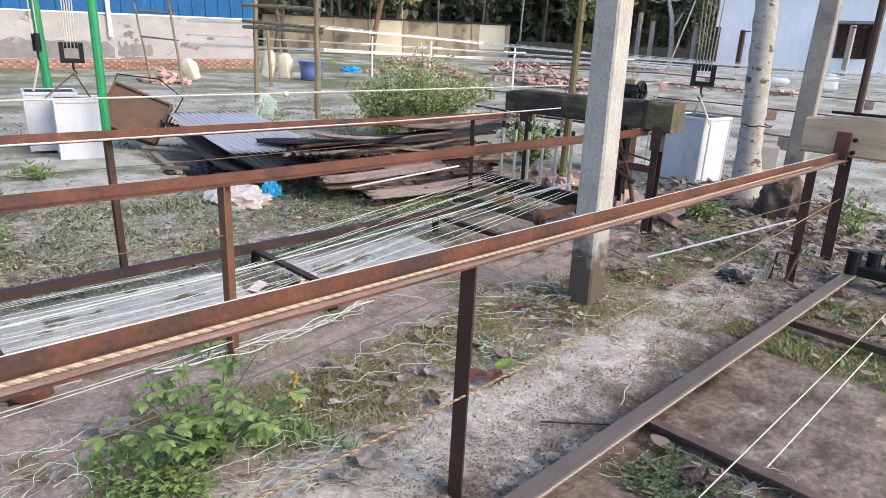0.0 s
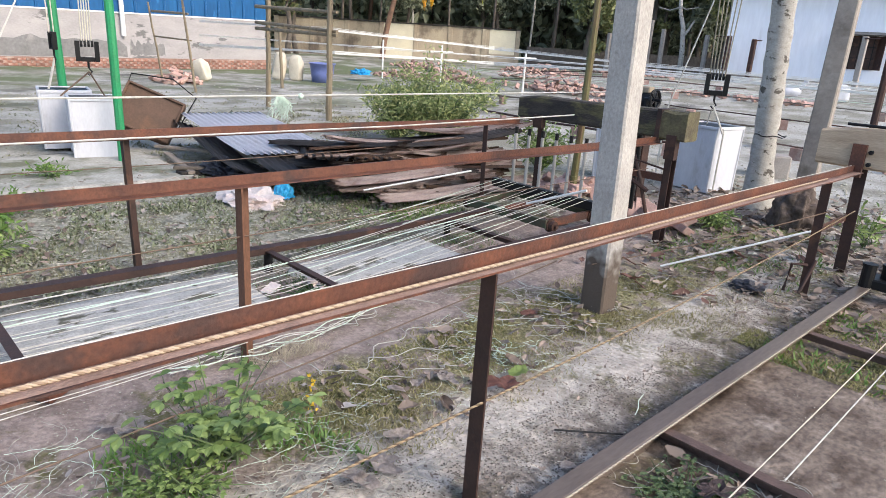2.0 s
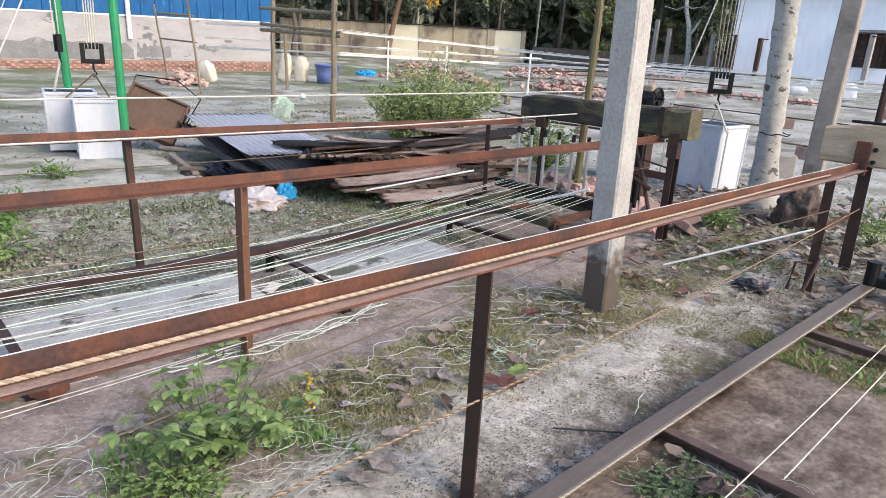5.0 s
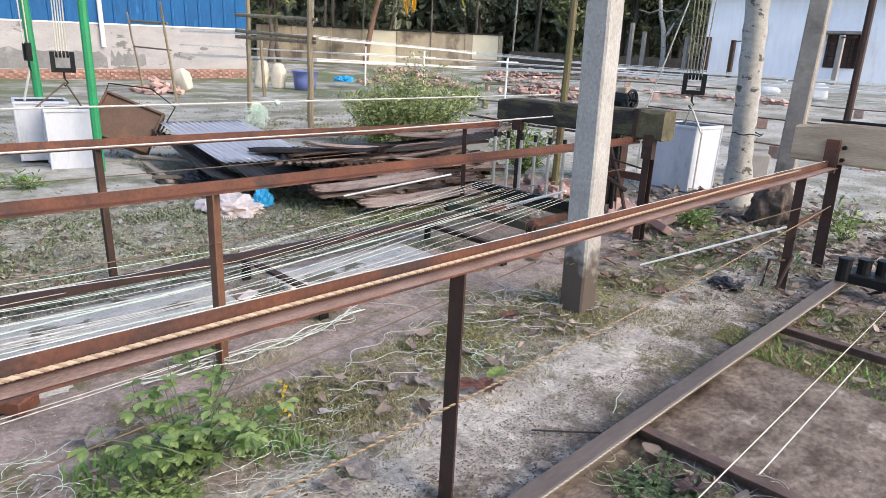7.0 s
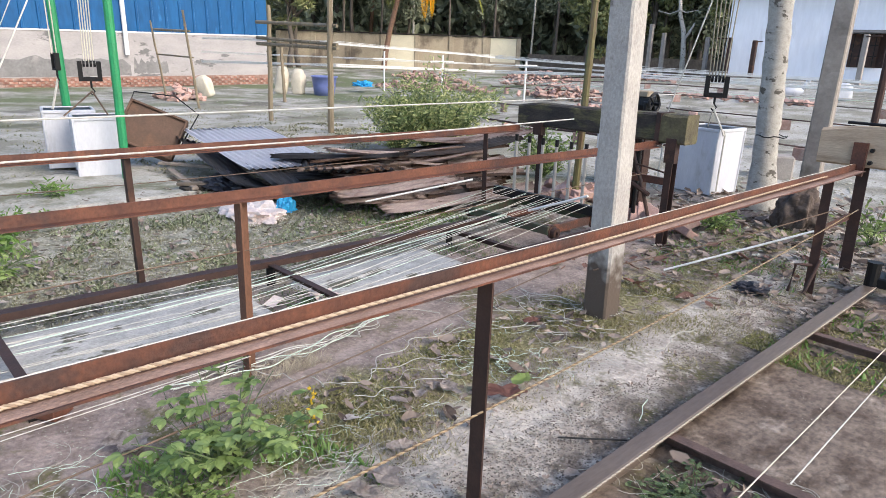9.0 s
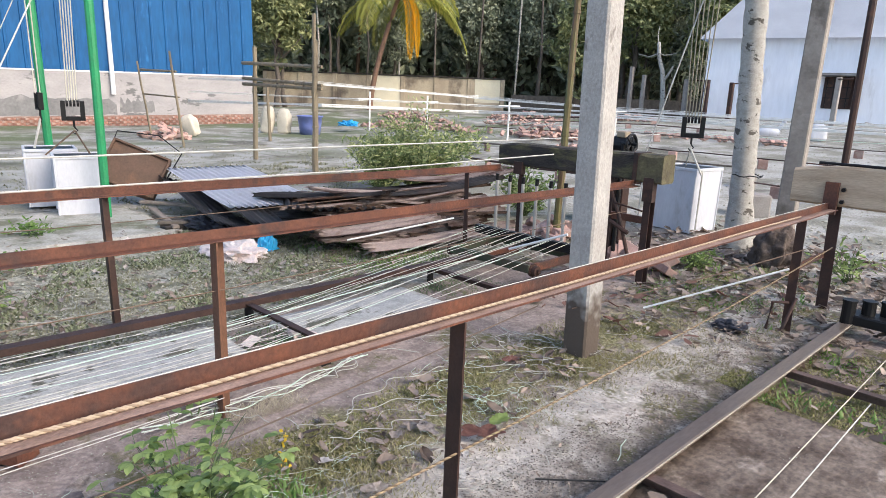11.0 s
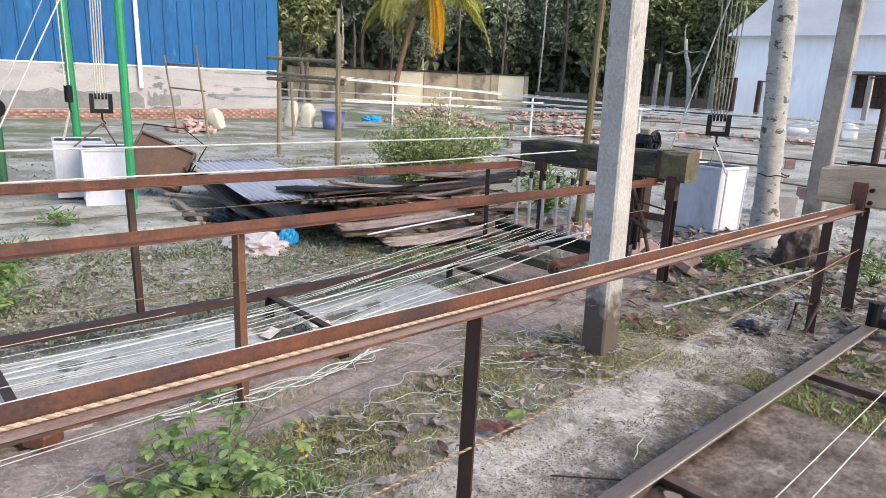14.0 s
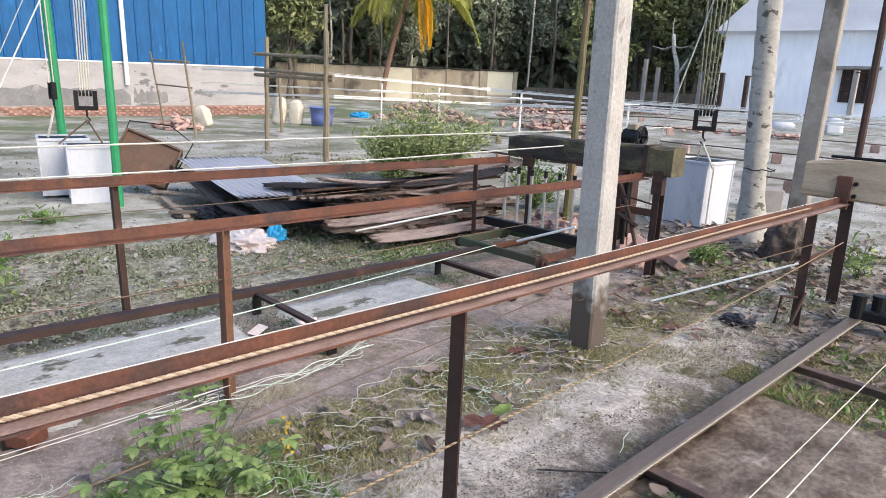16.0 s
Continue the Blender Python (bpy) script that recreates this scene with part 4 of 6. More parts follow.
for lo, hi in (((-0.36, -0.29, 0.012), (-0.33, 0.29, 0.05)), ((0.33, -0.29, 0.012), (0.36, 0.29, 0.05)), ((-0.33, 0.26, 0.012), (0.33, 0.29, 0.05)), ((-0.33, -0.29, 0.012), (0.33, -0.26, 0.05))):
    part("lip", boxes((lo, hi), bevel=0.006), RUST_PAN, pan)
part("handle", tubes(([(-0.34, 0.1, 0.0), (-0.36, 0.38, 0.05), (0.1, 0.52, 0.08), (0.44, 0.42, 0.05), (0.39, -0.1, 0.0)], 0.009)), BLACK, pan)


def corrugated(wide, long, pitch, amp, mat, at, label, curl=0.0, ragged=0.0, seed=0, waves_along_x=True):
    """A corrugated sheet with real thickness; the waves run across its width."""
    bm = bmesh.new()
    n, m = max(8, int(wide / pitch * 8)), 10
    rnd = random.Random(seed)
    off = [rnd.uniform(-ragged, ragged) for _ in range(n + 1)]
    g = []
    for i in range(n + 1):
        x = -wide / 2 + wide * i / n
        row = []
        for j in range(m + 1):
            v = j / m
            y = -long / 2 + long * v + (off[i] if j == 0 else 0)
            z = amp * math.sin(2 * math.pi * x / pitch) + curl * (2 * v - 1) ** 2 + 0.02 * noise.noise((x * 1.5, y * 1.2, seed))
            row.append(bm.verts.new((x, y, z)))
        g.append(row)
    for i in range(n):
        for j in range(m):
            bm.faces.new((g[i][j], g[i + 1][j], g[i + 1][j + 1], g[i][j + 1]))
    faces = list(bm.faces)
    bmesh.ops.solidify(bm, geom=faces, thickness=0.003)
    bmesh.ops.transform(bm, matrix=at, verts=bm.verts)
    return single("corrugated_sheet", bm, mat, label, "metal sheet", "corrugated sheets", smooth=True)


corrugated(1.05, 2.3, 0.076, 0.0075, TIN, pose(-7.25, 3.80, 0.37, -4, 0, -97), "grey galvanised corrugated sheet on top of the heap", 0.0, 0.01, 1)
corrugated(0.5, 2.7, 0.076, 0.010, TIN_OLD, pose(-7.1, 3.30, 0.20, -3, -18, -100), "dark old corrugated sheet in the heap", 0.02, 0.01, 2)
corrugated(0.5, 2.4, 0.076, 0.010, TIN_OLD, pose(-6.6, 3.55, 0.26, -3, -8, -104), "dark old corrugated sheet in the heap", 0.02, 0.01, 3)
corrugated(0.95, 1.7, 0.10, 0.02, TIN_OLD, pose(-5.6, 5.3, 0.42, 4, -6, -14), "dark corrugated sheet with a wavy edge", 0.04, 0.02, 4)
rnd = random.Random(11)
for i in range(40):
    v = (i + rnd.random()) / 40
    corrugated(rnd.uniform(0.12, 0.30), rnd.uniform(0.8, 2.2), 0.075, 0.015, rnd.choice((TIN_OLD, TIN_RUST, TIN_RUST, TIN_PINK, RUST_PAN)),
               pose(-4.62 - 0.95 * v + rnd.uniform(-0.06, 0.06), 4.55 + 0.25 * v + rnd.uniform(-0.4, 0.4), 0.07 + 0.36 * v, rnd.uniform(-5, 5), rnd.uniform(-8, 16), -12 + rnd.uniform(-14, 12)),
               "rusty bent roofing sheet stacked in the heap", rnd.uniform(0.0, 0.05), 0.03, 20 + i)
corrugated(0.2, 1.6, 0.075, 0.012, TIN_PINK, pose(-4.46, 4.40, 0.13, 2, 20, -8), "pinkish rust-stained sheet at the front of the heap", 0.02, 0.04, 50)
corrugated(0.15, 1.3, 0.075, 0.012, TIN_PINK, pose(-4.75, 3.95, 0.26, 3, 14, -12), "pale rusted sheet strip", 0.02, 0.03, 51)
corrugated(0.6, 1.6, 0.10, 0.014, TIN_RUST, pose(-5.7, 5.9, 0.48, 4, -4, -24), "brown bent roofing sheet", 0.08, 0.02, 52)
corrugated(0.8, 1.5, 0.085, 0.022, TIN_OLD, pose(-6.0, 4.25, 0.36, 5, -6, -60), "dark corrugated sheet with a wavy edge", 0.03, 0.02, 60)
corrugated(0.7, 1.4, 0.085, 0.022, TIN_OLD, pose(-5.75, 4.05, 0.24, 4, 4, -48), "dark corrugated sheet with a wavy edge", 0.03, 0.02, 61)
corrugated(0.6, 1.2, 0.085, 0.020, TIN_RUST, pose(-5.9, 4.15, 0.30, 4, 10, -70), "pale rusted corrugated sheet", 0.03, 0.02, 62)
corrugated(0.9, 0.9, 0.085, 0.018, TIN_OLD, pose(-5.70, 4.0, 0.33, -3, 2, 60), "dark corrugated sheet showing its wavy end", 0.0, 0.005, 70)
corrugated(0.85, 0.9, 0.085, 0.016, TIN_OLD, pose(-5.52, 3.72, 0.17, -2, 3, 55), "dark corrugated sheet showing its wavy end", 0.0, 0.005, 71)
cord([(-4.75, 3.55, 0.17), (-4.15, 4.33, 0.39)], 0.009, PVC, "white plastic pipe resting on the sheets", "plastic pipes", "plastic_pipe", "pipe")
cord([(-3.43, 4.28, 0.24), (-2.88, 4.32, 0.46)], 0.011, PVC, "white plastic pipe across the trolley", "plastic pipes", "plastic_pipe", "pipe")
cord([(-2.18, 4.34, 0.03), (-1.36, 4.74, 0.44)], 0.008, PVC, "white plastic pipe leaning on a post", "plastic pipes", "plastic_pipe", "pipe")
single("plank", boxes(((-6.9, 2.7, 0.0), (-6.75, 3.6, 0.05)), bevel=0.006), TIMBER_DARK, "weathered plank on the ground", "plank", "planks")
for k, (x, y, a) in enumerate(((-7.0, 3.1, 20), (-7.3, 2.9, -10), (-6.6, 3.2, 60), (-7.6, 3.3, 35))):
    bm = box(bmesh.new(), (-0.6, -0.035, 0), (0.6, 0.035, 0.035), 0.006, pose(x, y, 0.03 * k, 0, 0, a))
    single("plank", bm, WEATHERED if k % 2 else BARK, "weathered plank on the ground", "plank", "planks")


def crumple(name, at, size, mat, label, category, seed):
    bm = bmesh.new()
    bmesh.ops.create_icosphere(bm, subdivisions=4, radius=1)
    for v in bm.verts:
        d = 1 + 0.45 * noise.noise(v.co * 2.6 + Vector((seed, 0, 0))) + 0.22 * noise.noise(v.co * 7 + Vector((seed, 4, 0)))
        v.co = Vector((v.co.x * size[0] * d, v.co.y * size[1] * d, max(-0.1, v.co.z) * size[2] * d))
    bmesh.ops.transform(bm, matrix=pose(*at), verts=bm.verts)
    return single(name, bm, mat, label, category)


crumple("plastic_bag", (-5.5, 2.84, 0.0), (0.33, 0.24, 0.12), PAPER, "crumpled pinkish plastic bag on the ground", "plastic bag", 1)
crumple("plastic_bag", (-5.46, 3.14, 0.02), (0.08, 0.09, 0.15), BRIGHT_BLUE, "crumpled bright blue plastic bag", "plastic bag", 2)
crumple("plastic_bag", (-6.6, 3.1, 0.05), (0.3, 0.2, 0.12), DARK_CLOTH, "crumpled dark plastic sheet by the planks", "plastic bag", 3)
crumple("plastic_bag", (-6.4, 2.2, 0.0), (0.10, 0.12, 0.05), PAPER, "small pale scrap of plastic", "plastic bag", 4)
crumple("plastic_bag", (-1.60, 4.5, 0.0), (0.11, 0.09, 0.055), DARK_CLOTH, "crumpled black plastic on the earth", "plastic bag", 5)
single("card", box(bmesh.new(), (-0.035, -0.055, 0), (0.035, 0.055, 0.004), 0.001, pose(-3.33, 1.80, 0.05, 12, 6, 25)), PAPER, "flat white card lying at the slab's edge", "paper")
crumple("paper_scrap", (-3.30, 2.12, 0.03), (0.09, 0.07, 0.035), PAPER, "crumpled pale scrap of paper on the slab", "paper", 6)

# ---- cords, rope and strands ----
bm = bmesh.new()
twisted(bm, [(-1.355 + 0.003 * math.sin(y), y, 0.847 - 0.010 * y + 0.002 * math.sin(2 * y)) for y in [-3.0 + 0.25 * i for i in range(32)]], 0.0064, 0.032)
top_rope = single("twisted_rope", bm, GOLD_ROPE, "golden three-strand rope lying along the rail's ledge", "rope", "golden ropes", smooth=True)
bm = bmesh.new()
twisted(bm, sagging((-1.235, -1.4, 0.43), (-1.30, 5.45, 0.50), 0.06, 30), 0.0048, 0.034)
single("twisted_rope", bm, GOLD_DARK, "golden twisted rope stretched in front of the posts", "rope", "golden ropes", smooth=True)
bm = bmesh.new()
twisted(bm, [(-0.991 - 0.0085 * (5.0 - y) + 0.002 * math.sin(1.7 * y), y, 0.084) for y in [-1.0 + 0.5 * i for i in range(13)]], 0.0046, 0.03, 2)
single("twisted_rope", bm, PALE_ROPE, "pale beaded cord along the low rail", "rope", smooth=True)
# White tube drawn in for the bright highlight along the rail's top edge.
cord([SWING @ Vector(p) for p in ((-1.376, -3.2, 0.919), (-1.376, 1.5, 0.872), (-1.376, 5.4, 0.833))], 0.0018, WHITE_CORD, "thin white line added as the highlight on the rail's top edge", "taut cords")
cord([(-0.625, -1.5, 0.15), (-0.645, 6.0, 0.15)], 0.0025, SACK, "taut pale cord over the damp slab", "taut cords")
cord([(-0.548, 2.18, 0.15), (-0.552, 3.52, 0.15)], 0.0028, WHITE_CORD, "short taut white cord over the damp slab", "taut cords")
cord(sagging((-4.6, -7, 1.035), (-4.6, 9.0, 1.045), 0.0), 0.0065, WHITE_CORD, "taut white cord behind the far rail", "taut cords")
side_cord = cord([(-4.14, -3.4, 0.89), (-4.13, 3.4, 0.86), (-3.55, 4.99, 0.97)], 0.006, WHITE_CORD, "taut white cord along the far rail", "taut cords")
cord(sagging((-3.55, 4.14, 0.2), (-3.3, -3.0, 0.12), 0.05, 20, 0.01, 3), 0.004, GREEN_CORD, "pale green-white strand tied to the trolley", "taut cords")
cord(sagging((-2.0, -2.0, 0.1), (-2.3, 3.2, 0.25), 0.02), 0.004, GREY_WIRE, "thin brown wire between posts", "wires")
cord(sagging((-1.3, 4.8, 0.58), (-2.05, 3.2, 0.30), 0.02), 0.004, GREY_WIRE, "thin brown wire between posts", "wires")
cord(sagging((-2.7, -2.0, 0.62), (-2.7, 4.9, 0.62), 0.01), 0.003, GREY_WIRE, "thin brown wire between posts", "wires")
cord(sagging((-6.2, -2.0, 0.4), (-5.0, 4.0, 0.5), 0.05), 0.004, GREY_WIRE, "thin brown wire between posts", "wires")
for k in range(2):
    cord(sagging((-2.72 + 0.12 * k, -1.2, 0.10), (-2.66, 1.3, 0.10), 0.02, 20, 0.008, 40 + k), 0.0022, WHITE_CORD, "white cord trailing to the shrub", "loose cords")

STRANDS = []
rnd = random.Random(5)
for i in range(18):
    u = i / 17
    hook = Vector((-4.12 + 0.98 * u + rnd.uniform(-0.02, 0.02), 4.72, 0.285))
    land = Vector((-3.86 + 0.84 * u + rnd.uniform(-0.06, 0.06), rnd.uniform(1.3, 2.4), 0.055 + rnd.uniform(0, 0.03)))
    lie = Vector((-3.92 + 0.92 * u + rnd.uniform(-0.10, 0.10), -3.0, 0.06 + rnd.uniform(0.0, 0.03)))
    ph, droop = rnd.uniform(0, 6.28), rnd.uniform(0.0, 0.05)
    pts = []
    for k in range(26):
        q = k / 25
        p = hook.lerp(land, q)
        p.z -= droop * 4 * q * (1 - q) - 0.10 * (1 - q) * q
        p.x += 0.02 * math.sin(math.pi * q) * math.sin(7 * q + ph)
        pts.append(p)
    for k in range(1, 31):
        q = k / 30
        p = land.lerp(lie, q)
        p.x += 0.02 * math.sin(9 * q + ph) * min(1, 4 * q)
        p.z += 0.006 * math.sin(14 * q + ph)
        pts.append(p)
    ob = cord(pts, 0.0021, WHITE_CORD if i % 5 else GREEN_CORD, "white nylon strand stretched from the trolley hooks", "rope strands", "strand", "strand")
    STRANDS.append(ob)

bm = bmesh.new()
rnd = random.Random(8)
for i in range(80):
    a = Vector((-4.6, 2.62 + rnd.uniform(-0.03, 0.03), 1.035))
    tube(bm, [a, a + Vector((rnd.uniform(-0.05, 0.05), rnd.uniform(-0.07, 0.07), -0.05)), a + Vector((rnd.uniform(-0.07, 0.07), rnd.uniform(-0.09, 0.09), -0.14 + rnd.uniform(-0.05, 0.1)))], 0.0019, 4)
bmesh.ops.create_icosphere(bm, subdivisions=2, radius=0.024, matrix=Matrix.Translation((-4.6, 2.80, 1.035)))
tassel = single("tassel", bm, GREEN_CORD, "frayed white nylon tuft hanging on the cord", "tassel")

# far cords of the neighbouring walk
FAR_CORD = plain("bright_nylon", (0.78, 0.77, 0.74), 0.4)
WALK_LINES = (((-24, 10.7, 1.72), (-16, 10.68, 1.66), (-13.64, 15.0, 1.42), (-9.29, 15.5, 1.27), (-2.0, 16.4, 1.16)), ((-24, 10.66, 1.24), (-16, 12.3, 1.25), (-13.63, 15.0, 1.2), (-9.27, 15.5, 1.17), (-2.0, 16.4, 1.08)), ((-24, 10.64, 0.9), (-16, 11.0, 1.05), (-13.61, 15.0, 1.0), (-9.27, 15.5, 1.08), (-2.0, 16.3, 1.0)))
rnd = random.Random(83)
for k, line in enumerate(WALK_LINES):
    for j in range(5 if k != 1 else 3):
        dz = 0.02 * (j - 2) + rnd.uniform(-0.01, 0.01)
        pts = []
        for a, b in zip(line, line[1:]):
            pts += [Vector(a).lerp(Vector(b), q / 6) + Vector((0, 0, dz * (1 - 0.1 * q))) for q in range(6)]
        pts.append(Vector(line[-1]) + Vector((0, 0, dz)))
        cord(pts, rnd.uniform(0.005, 0.009), FAR_CORD, "white strands stretched along the far walk", "far strands")
for k in range(3):
    cord(sagging((-15, 13.6 + 0.3 * k, 0.85 - 0.05 * k), (-1.5, 14.6 + 0.5 * k, 0.95 - 0.05 * k), 0.04), 0.006, GREEN_CORD if k % 2 else WHITE_CORD, "thin pale strand on the far walk", "far strands")
for k, x in enumerate((-16.5, -13.0, -9.4, -19.5)):
    y = 15.6 + 0.03 * (x + 16)
    single("strand_rest", tubes(([(x, y, ground_z(x, y) - 0.1), (x, y, 1.45 - 0.02 * (x + 19))], 0.03), ([(x, y - 0.5, 1.2), (x, y + 0.5, 1.2)], 0.02)), PVC, "white painted post that carries the far strands", "post", "strand rests")
for x, y, w, h in ((-3.35, 9.6, 0.34, 0.30), (-4.6, 12.5, 0.3, 0.22), (-1.9, 13.0, 0.3, 0.2)):
    single("concrete_block", box(bmesh.new(), (-w / 2, -w / 2, -0.03), (w / 2, w / 2, h), 0.02, pose(x, y, ground_z(x, y), 0, 0, 30)), MORTAR, "grey concrete block lying in the far yard", "concrete block", "concrete blocks")
rnd = random.Random(21)
for k, (x0_, x1_, y) in enumerate(((-9.5, -4.4, 10.2), (-16.0, -10.0, 17.5), (-12.6, -5.2, 13.2), (-8.2, -2.4, 15.4), (-15.5, -8.8, 21.0), (-10.5, -3.4, 18.6), (-19.5, -11.5, 24.0), (-4.2, -0.6, 11.6))):
    skew = rnd.uniform(-0.7, 0.7)
    line = [(x0_ + (x1_ - x0_) * q / 8, y + skew * q / 8, ground_z(x0_ + (x1_ - x0_) * q / 8, y) + 0.2 + rnd.uniform(-0.015, 0.015)) for q in range(9)]
    single("low_pipe", tube(bmesh.new(), line, 0.015 if k % 2 else 0.022, 6), (RUST_DARK, CROSS_STEEL, BARK)[k % 3], "thin rusty rail of the far walk laid on brick props", "pipe", "far pipes")
    for q in (1, 4, 7):
        p = line[q]
        single("brick_prop", box(bmesh.new(), (-0.10, -0.05, 0), (0.10, 0.05, 0.21), 0.01, pose(p[0], p[1], p[2] - 0.225, 0, 0, rnd.uniform(-40, 40))), BRICK, "red bricks propping a far rail", "brick", "brick props")


def brick_mesh():
    return mesh_of(box(bmesh.new(), (-0.12, -0.058, -0.035), (0.12, 0.058, 0.035), 0.006), "brick", BRICK)


BRICK_ME = brick_mesh()


def brick_pile(cx, cy, rx, ry, n, h, label, seed):
    th = thing("brick_pile", label, "brick pile", "brick piles", pose(cx, cy, ground_z(cx, cy)))
    rnd = random.Random(seed)
    for _ in range(n):
        a, d = rnd.uniform(0, 6.28), math.sqrt(rnd.random())
        b = new("brick", BRICK_ME)
        b.parent = th
        b.matrix_basis = pose(rx * d * math.cos(a), ry * d * math.sin(a), 0.03 + h * (1 - d) * rnd.random(), rnd.uniform(-40, 40), rnd.uniform(-40, 40), rnd.uniform(0, 180))


brick_pile(-18.8, 7.6, 0.9, 0.6, 60, 0.45, "broken red bricks heaped by the wall", 1)
brick_pile(-18, 17.5, 2.2, 0.9, 90, 0.45, "broken red bricks heaped in the yard", 2)
brick_pile(-21, 17.8, 1.6, 0.9, 60, 0.4, "broken red bricks heaped in the yard", 3)
brick_pile(-12.5, 17.2, 2.0, 0.7, 90, 0.5, "broken red bricks heaped in the yard", 4)
brick_pile(-17.0, 21.6, 2.4, 0.5, 90, 0.35, "pale broken bricks strewn in the yard", 11)
brick_pile(-20.5, 26.0, 2.6, 0.7, 110, 0.5, "pale broken bricks heaped in the yard", 12)
brick_pile(-14.5, 25.5, 3.0, 0.6, 90, 0.25, "pale broken bricks strewn in the yard", 13)
brick_pile(-8.5, 20.0, 2.6, 0.5, 50, 0.12, "scattered red bricks in the yard", 14)
brick_pile(-24.5, 22.0, 2.4, 0.9, 110, 0.5, "pale broken bricks heaped by the wall", 15)
brick_pile(-9.5, 15.0, 1.6, 0.5, 40, 0.25, "scattered red bricks in the yard", 5)
brick_pile(-2.95, 5.55, 0.35, 0.25, 16, 0.15, "broken red bricks behind the end frame", 6)
brick_pile(-4.15, 6.0, 0.4, 0.3, 22, 0.2, "broken red bricks behind the end frame", 7)


def sack(at, size, label, lean=(0, 0), mat=SACK, name="sack"):
    bm = bmesh.new()
    bmesh.ops.create_icosphere(bm, subdivisions=3, radius=1)
    for v in bm.verts:
        k = 1 + 0.3 * noise.noise(v.co * 1.7 + Vector((at[0], 0, 0)))
        z = v.co.z
        w = (1 - 0.25 * max(0, z)) * k
        v.co = Vector((math.copysign(abs(v.co.x) ** 0.45, v.co.x) * size[0] * w, math.copysign(abs(v.co.y) ** 0.45, v.co.y) * size[1] * w, (math.copysign(abs(z) ** 0.6, z) + 0.95) * size[2]))
    bmesh.ops.transform(bm, matrix=pose(*at, lean[0], lean[1], 30), verts=bm.verts)
    return single(name, bm, mat, label, "sack", "sacks", smooth=True)


sack((-19.6, 11.95, 0), (0.22, 0.18, 0.42), "full pale woven sack by the blue tub")
sack((-20.0, 11.5, 0), (0.20, 0.18, 0.46), "pale yellow woven sack beside another sack", (0, 8))
sack((-19.3, 8.7, 0.0), (0.22, 0.18, 0.33), "pale woven sack leaning on a stake", (12, -16))
sack((-6.15, 21.65, ground_z(-6.15, 21.65)), (0.24, 0.2, 0.26), "white plastic sack on the far bank", mat=BOX_WHITE)
tub = thing("tub", "large blue plastic tub on the ground", "tub", at=pose(-18.9, 12.5, 0))
bm = bmesh.new()
prev = None
for r, z in ((0.33, 0), (0.37, 0.3), (0.41, 0.62), (0.44, 0.62), (0.44, 0.58), (0.39, 0.56), (0.31, 0.03)):
    row = [bm.verts.new((r * math.cos(2 * math.pi * k / 20), r * math.sin(2 * math.pi * k / 20), z)) for k in range(20)]
    if prev:
        for k in range(20):
            bm.faces.new((prev[k], prev[(k + 1) % 20], row[(k + 1) % 20], row[k]))
    else:
        bm.faces.new(row[::-1])
    prev = row
bm.faces.new(prev)
part("body", bm, TUB_BLUE, tub, smooth=True)
crumple("plastic_basin", (-19.6, 14.6, 0.25), (0.4, 0.3, 0.16), BRIGHT_BLUE, "bright blue plastic basin", "basin", 8)

duck = thing("duck", "white duck standing on the far bank", "duck", at=pose(-7.41, 21.25, ground_z(-7.41, 21.25), 0, 0, 30))
bm = bmesh.new()
bmesh.ops.create_icosphere(bm, subdivisions=2, radius=1, matrix=Matrix.Translation((0, 0, 0.22)) @ Matrix.Diagonal((0.36, 0.18, 0.17, 1)))
part("body", bm, BOX_WHITE, duck, smooth=True)
bm = tube(bmesh.new(), [(0.28, 0, 0.28), (0.36, 0, 0.42), (0.40, 0, 0.52)], 0.06, 8, 0.045)
bmesh.ops.create_icosphere(bm, subdivisions=2, radius=0.07, matrix=Matrix.Translation((0.42, 0, 0.55)))
part("head", bm, BOX_WHITE, duck, smooth=True)
part("leg", tubes(([(0, 0.06, 0), (0, 0.06, 0.1)], 0.012), ([(0, -0.06, 0), (0, -0.06, 0.1)], 0.012)), GOLD_ROPE, duck)


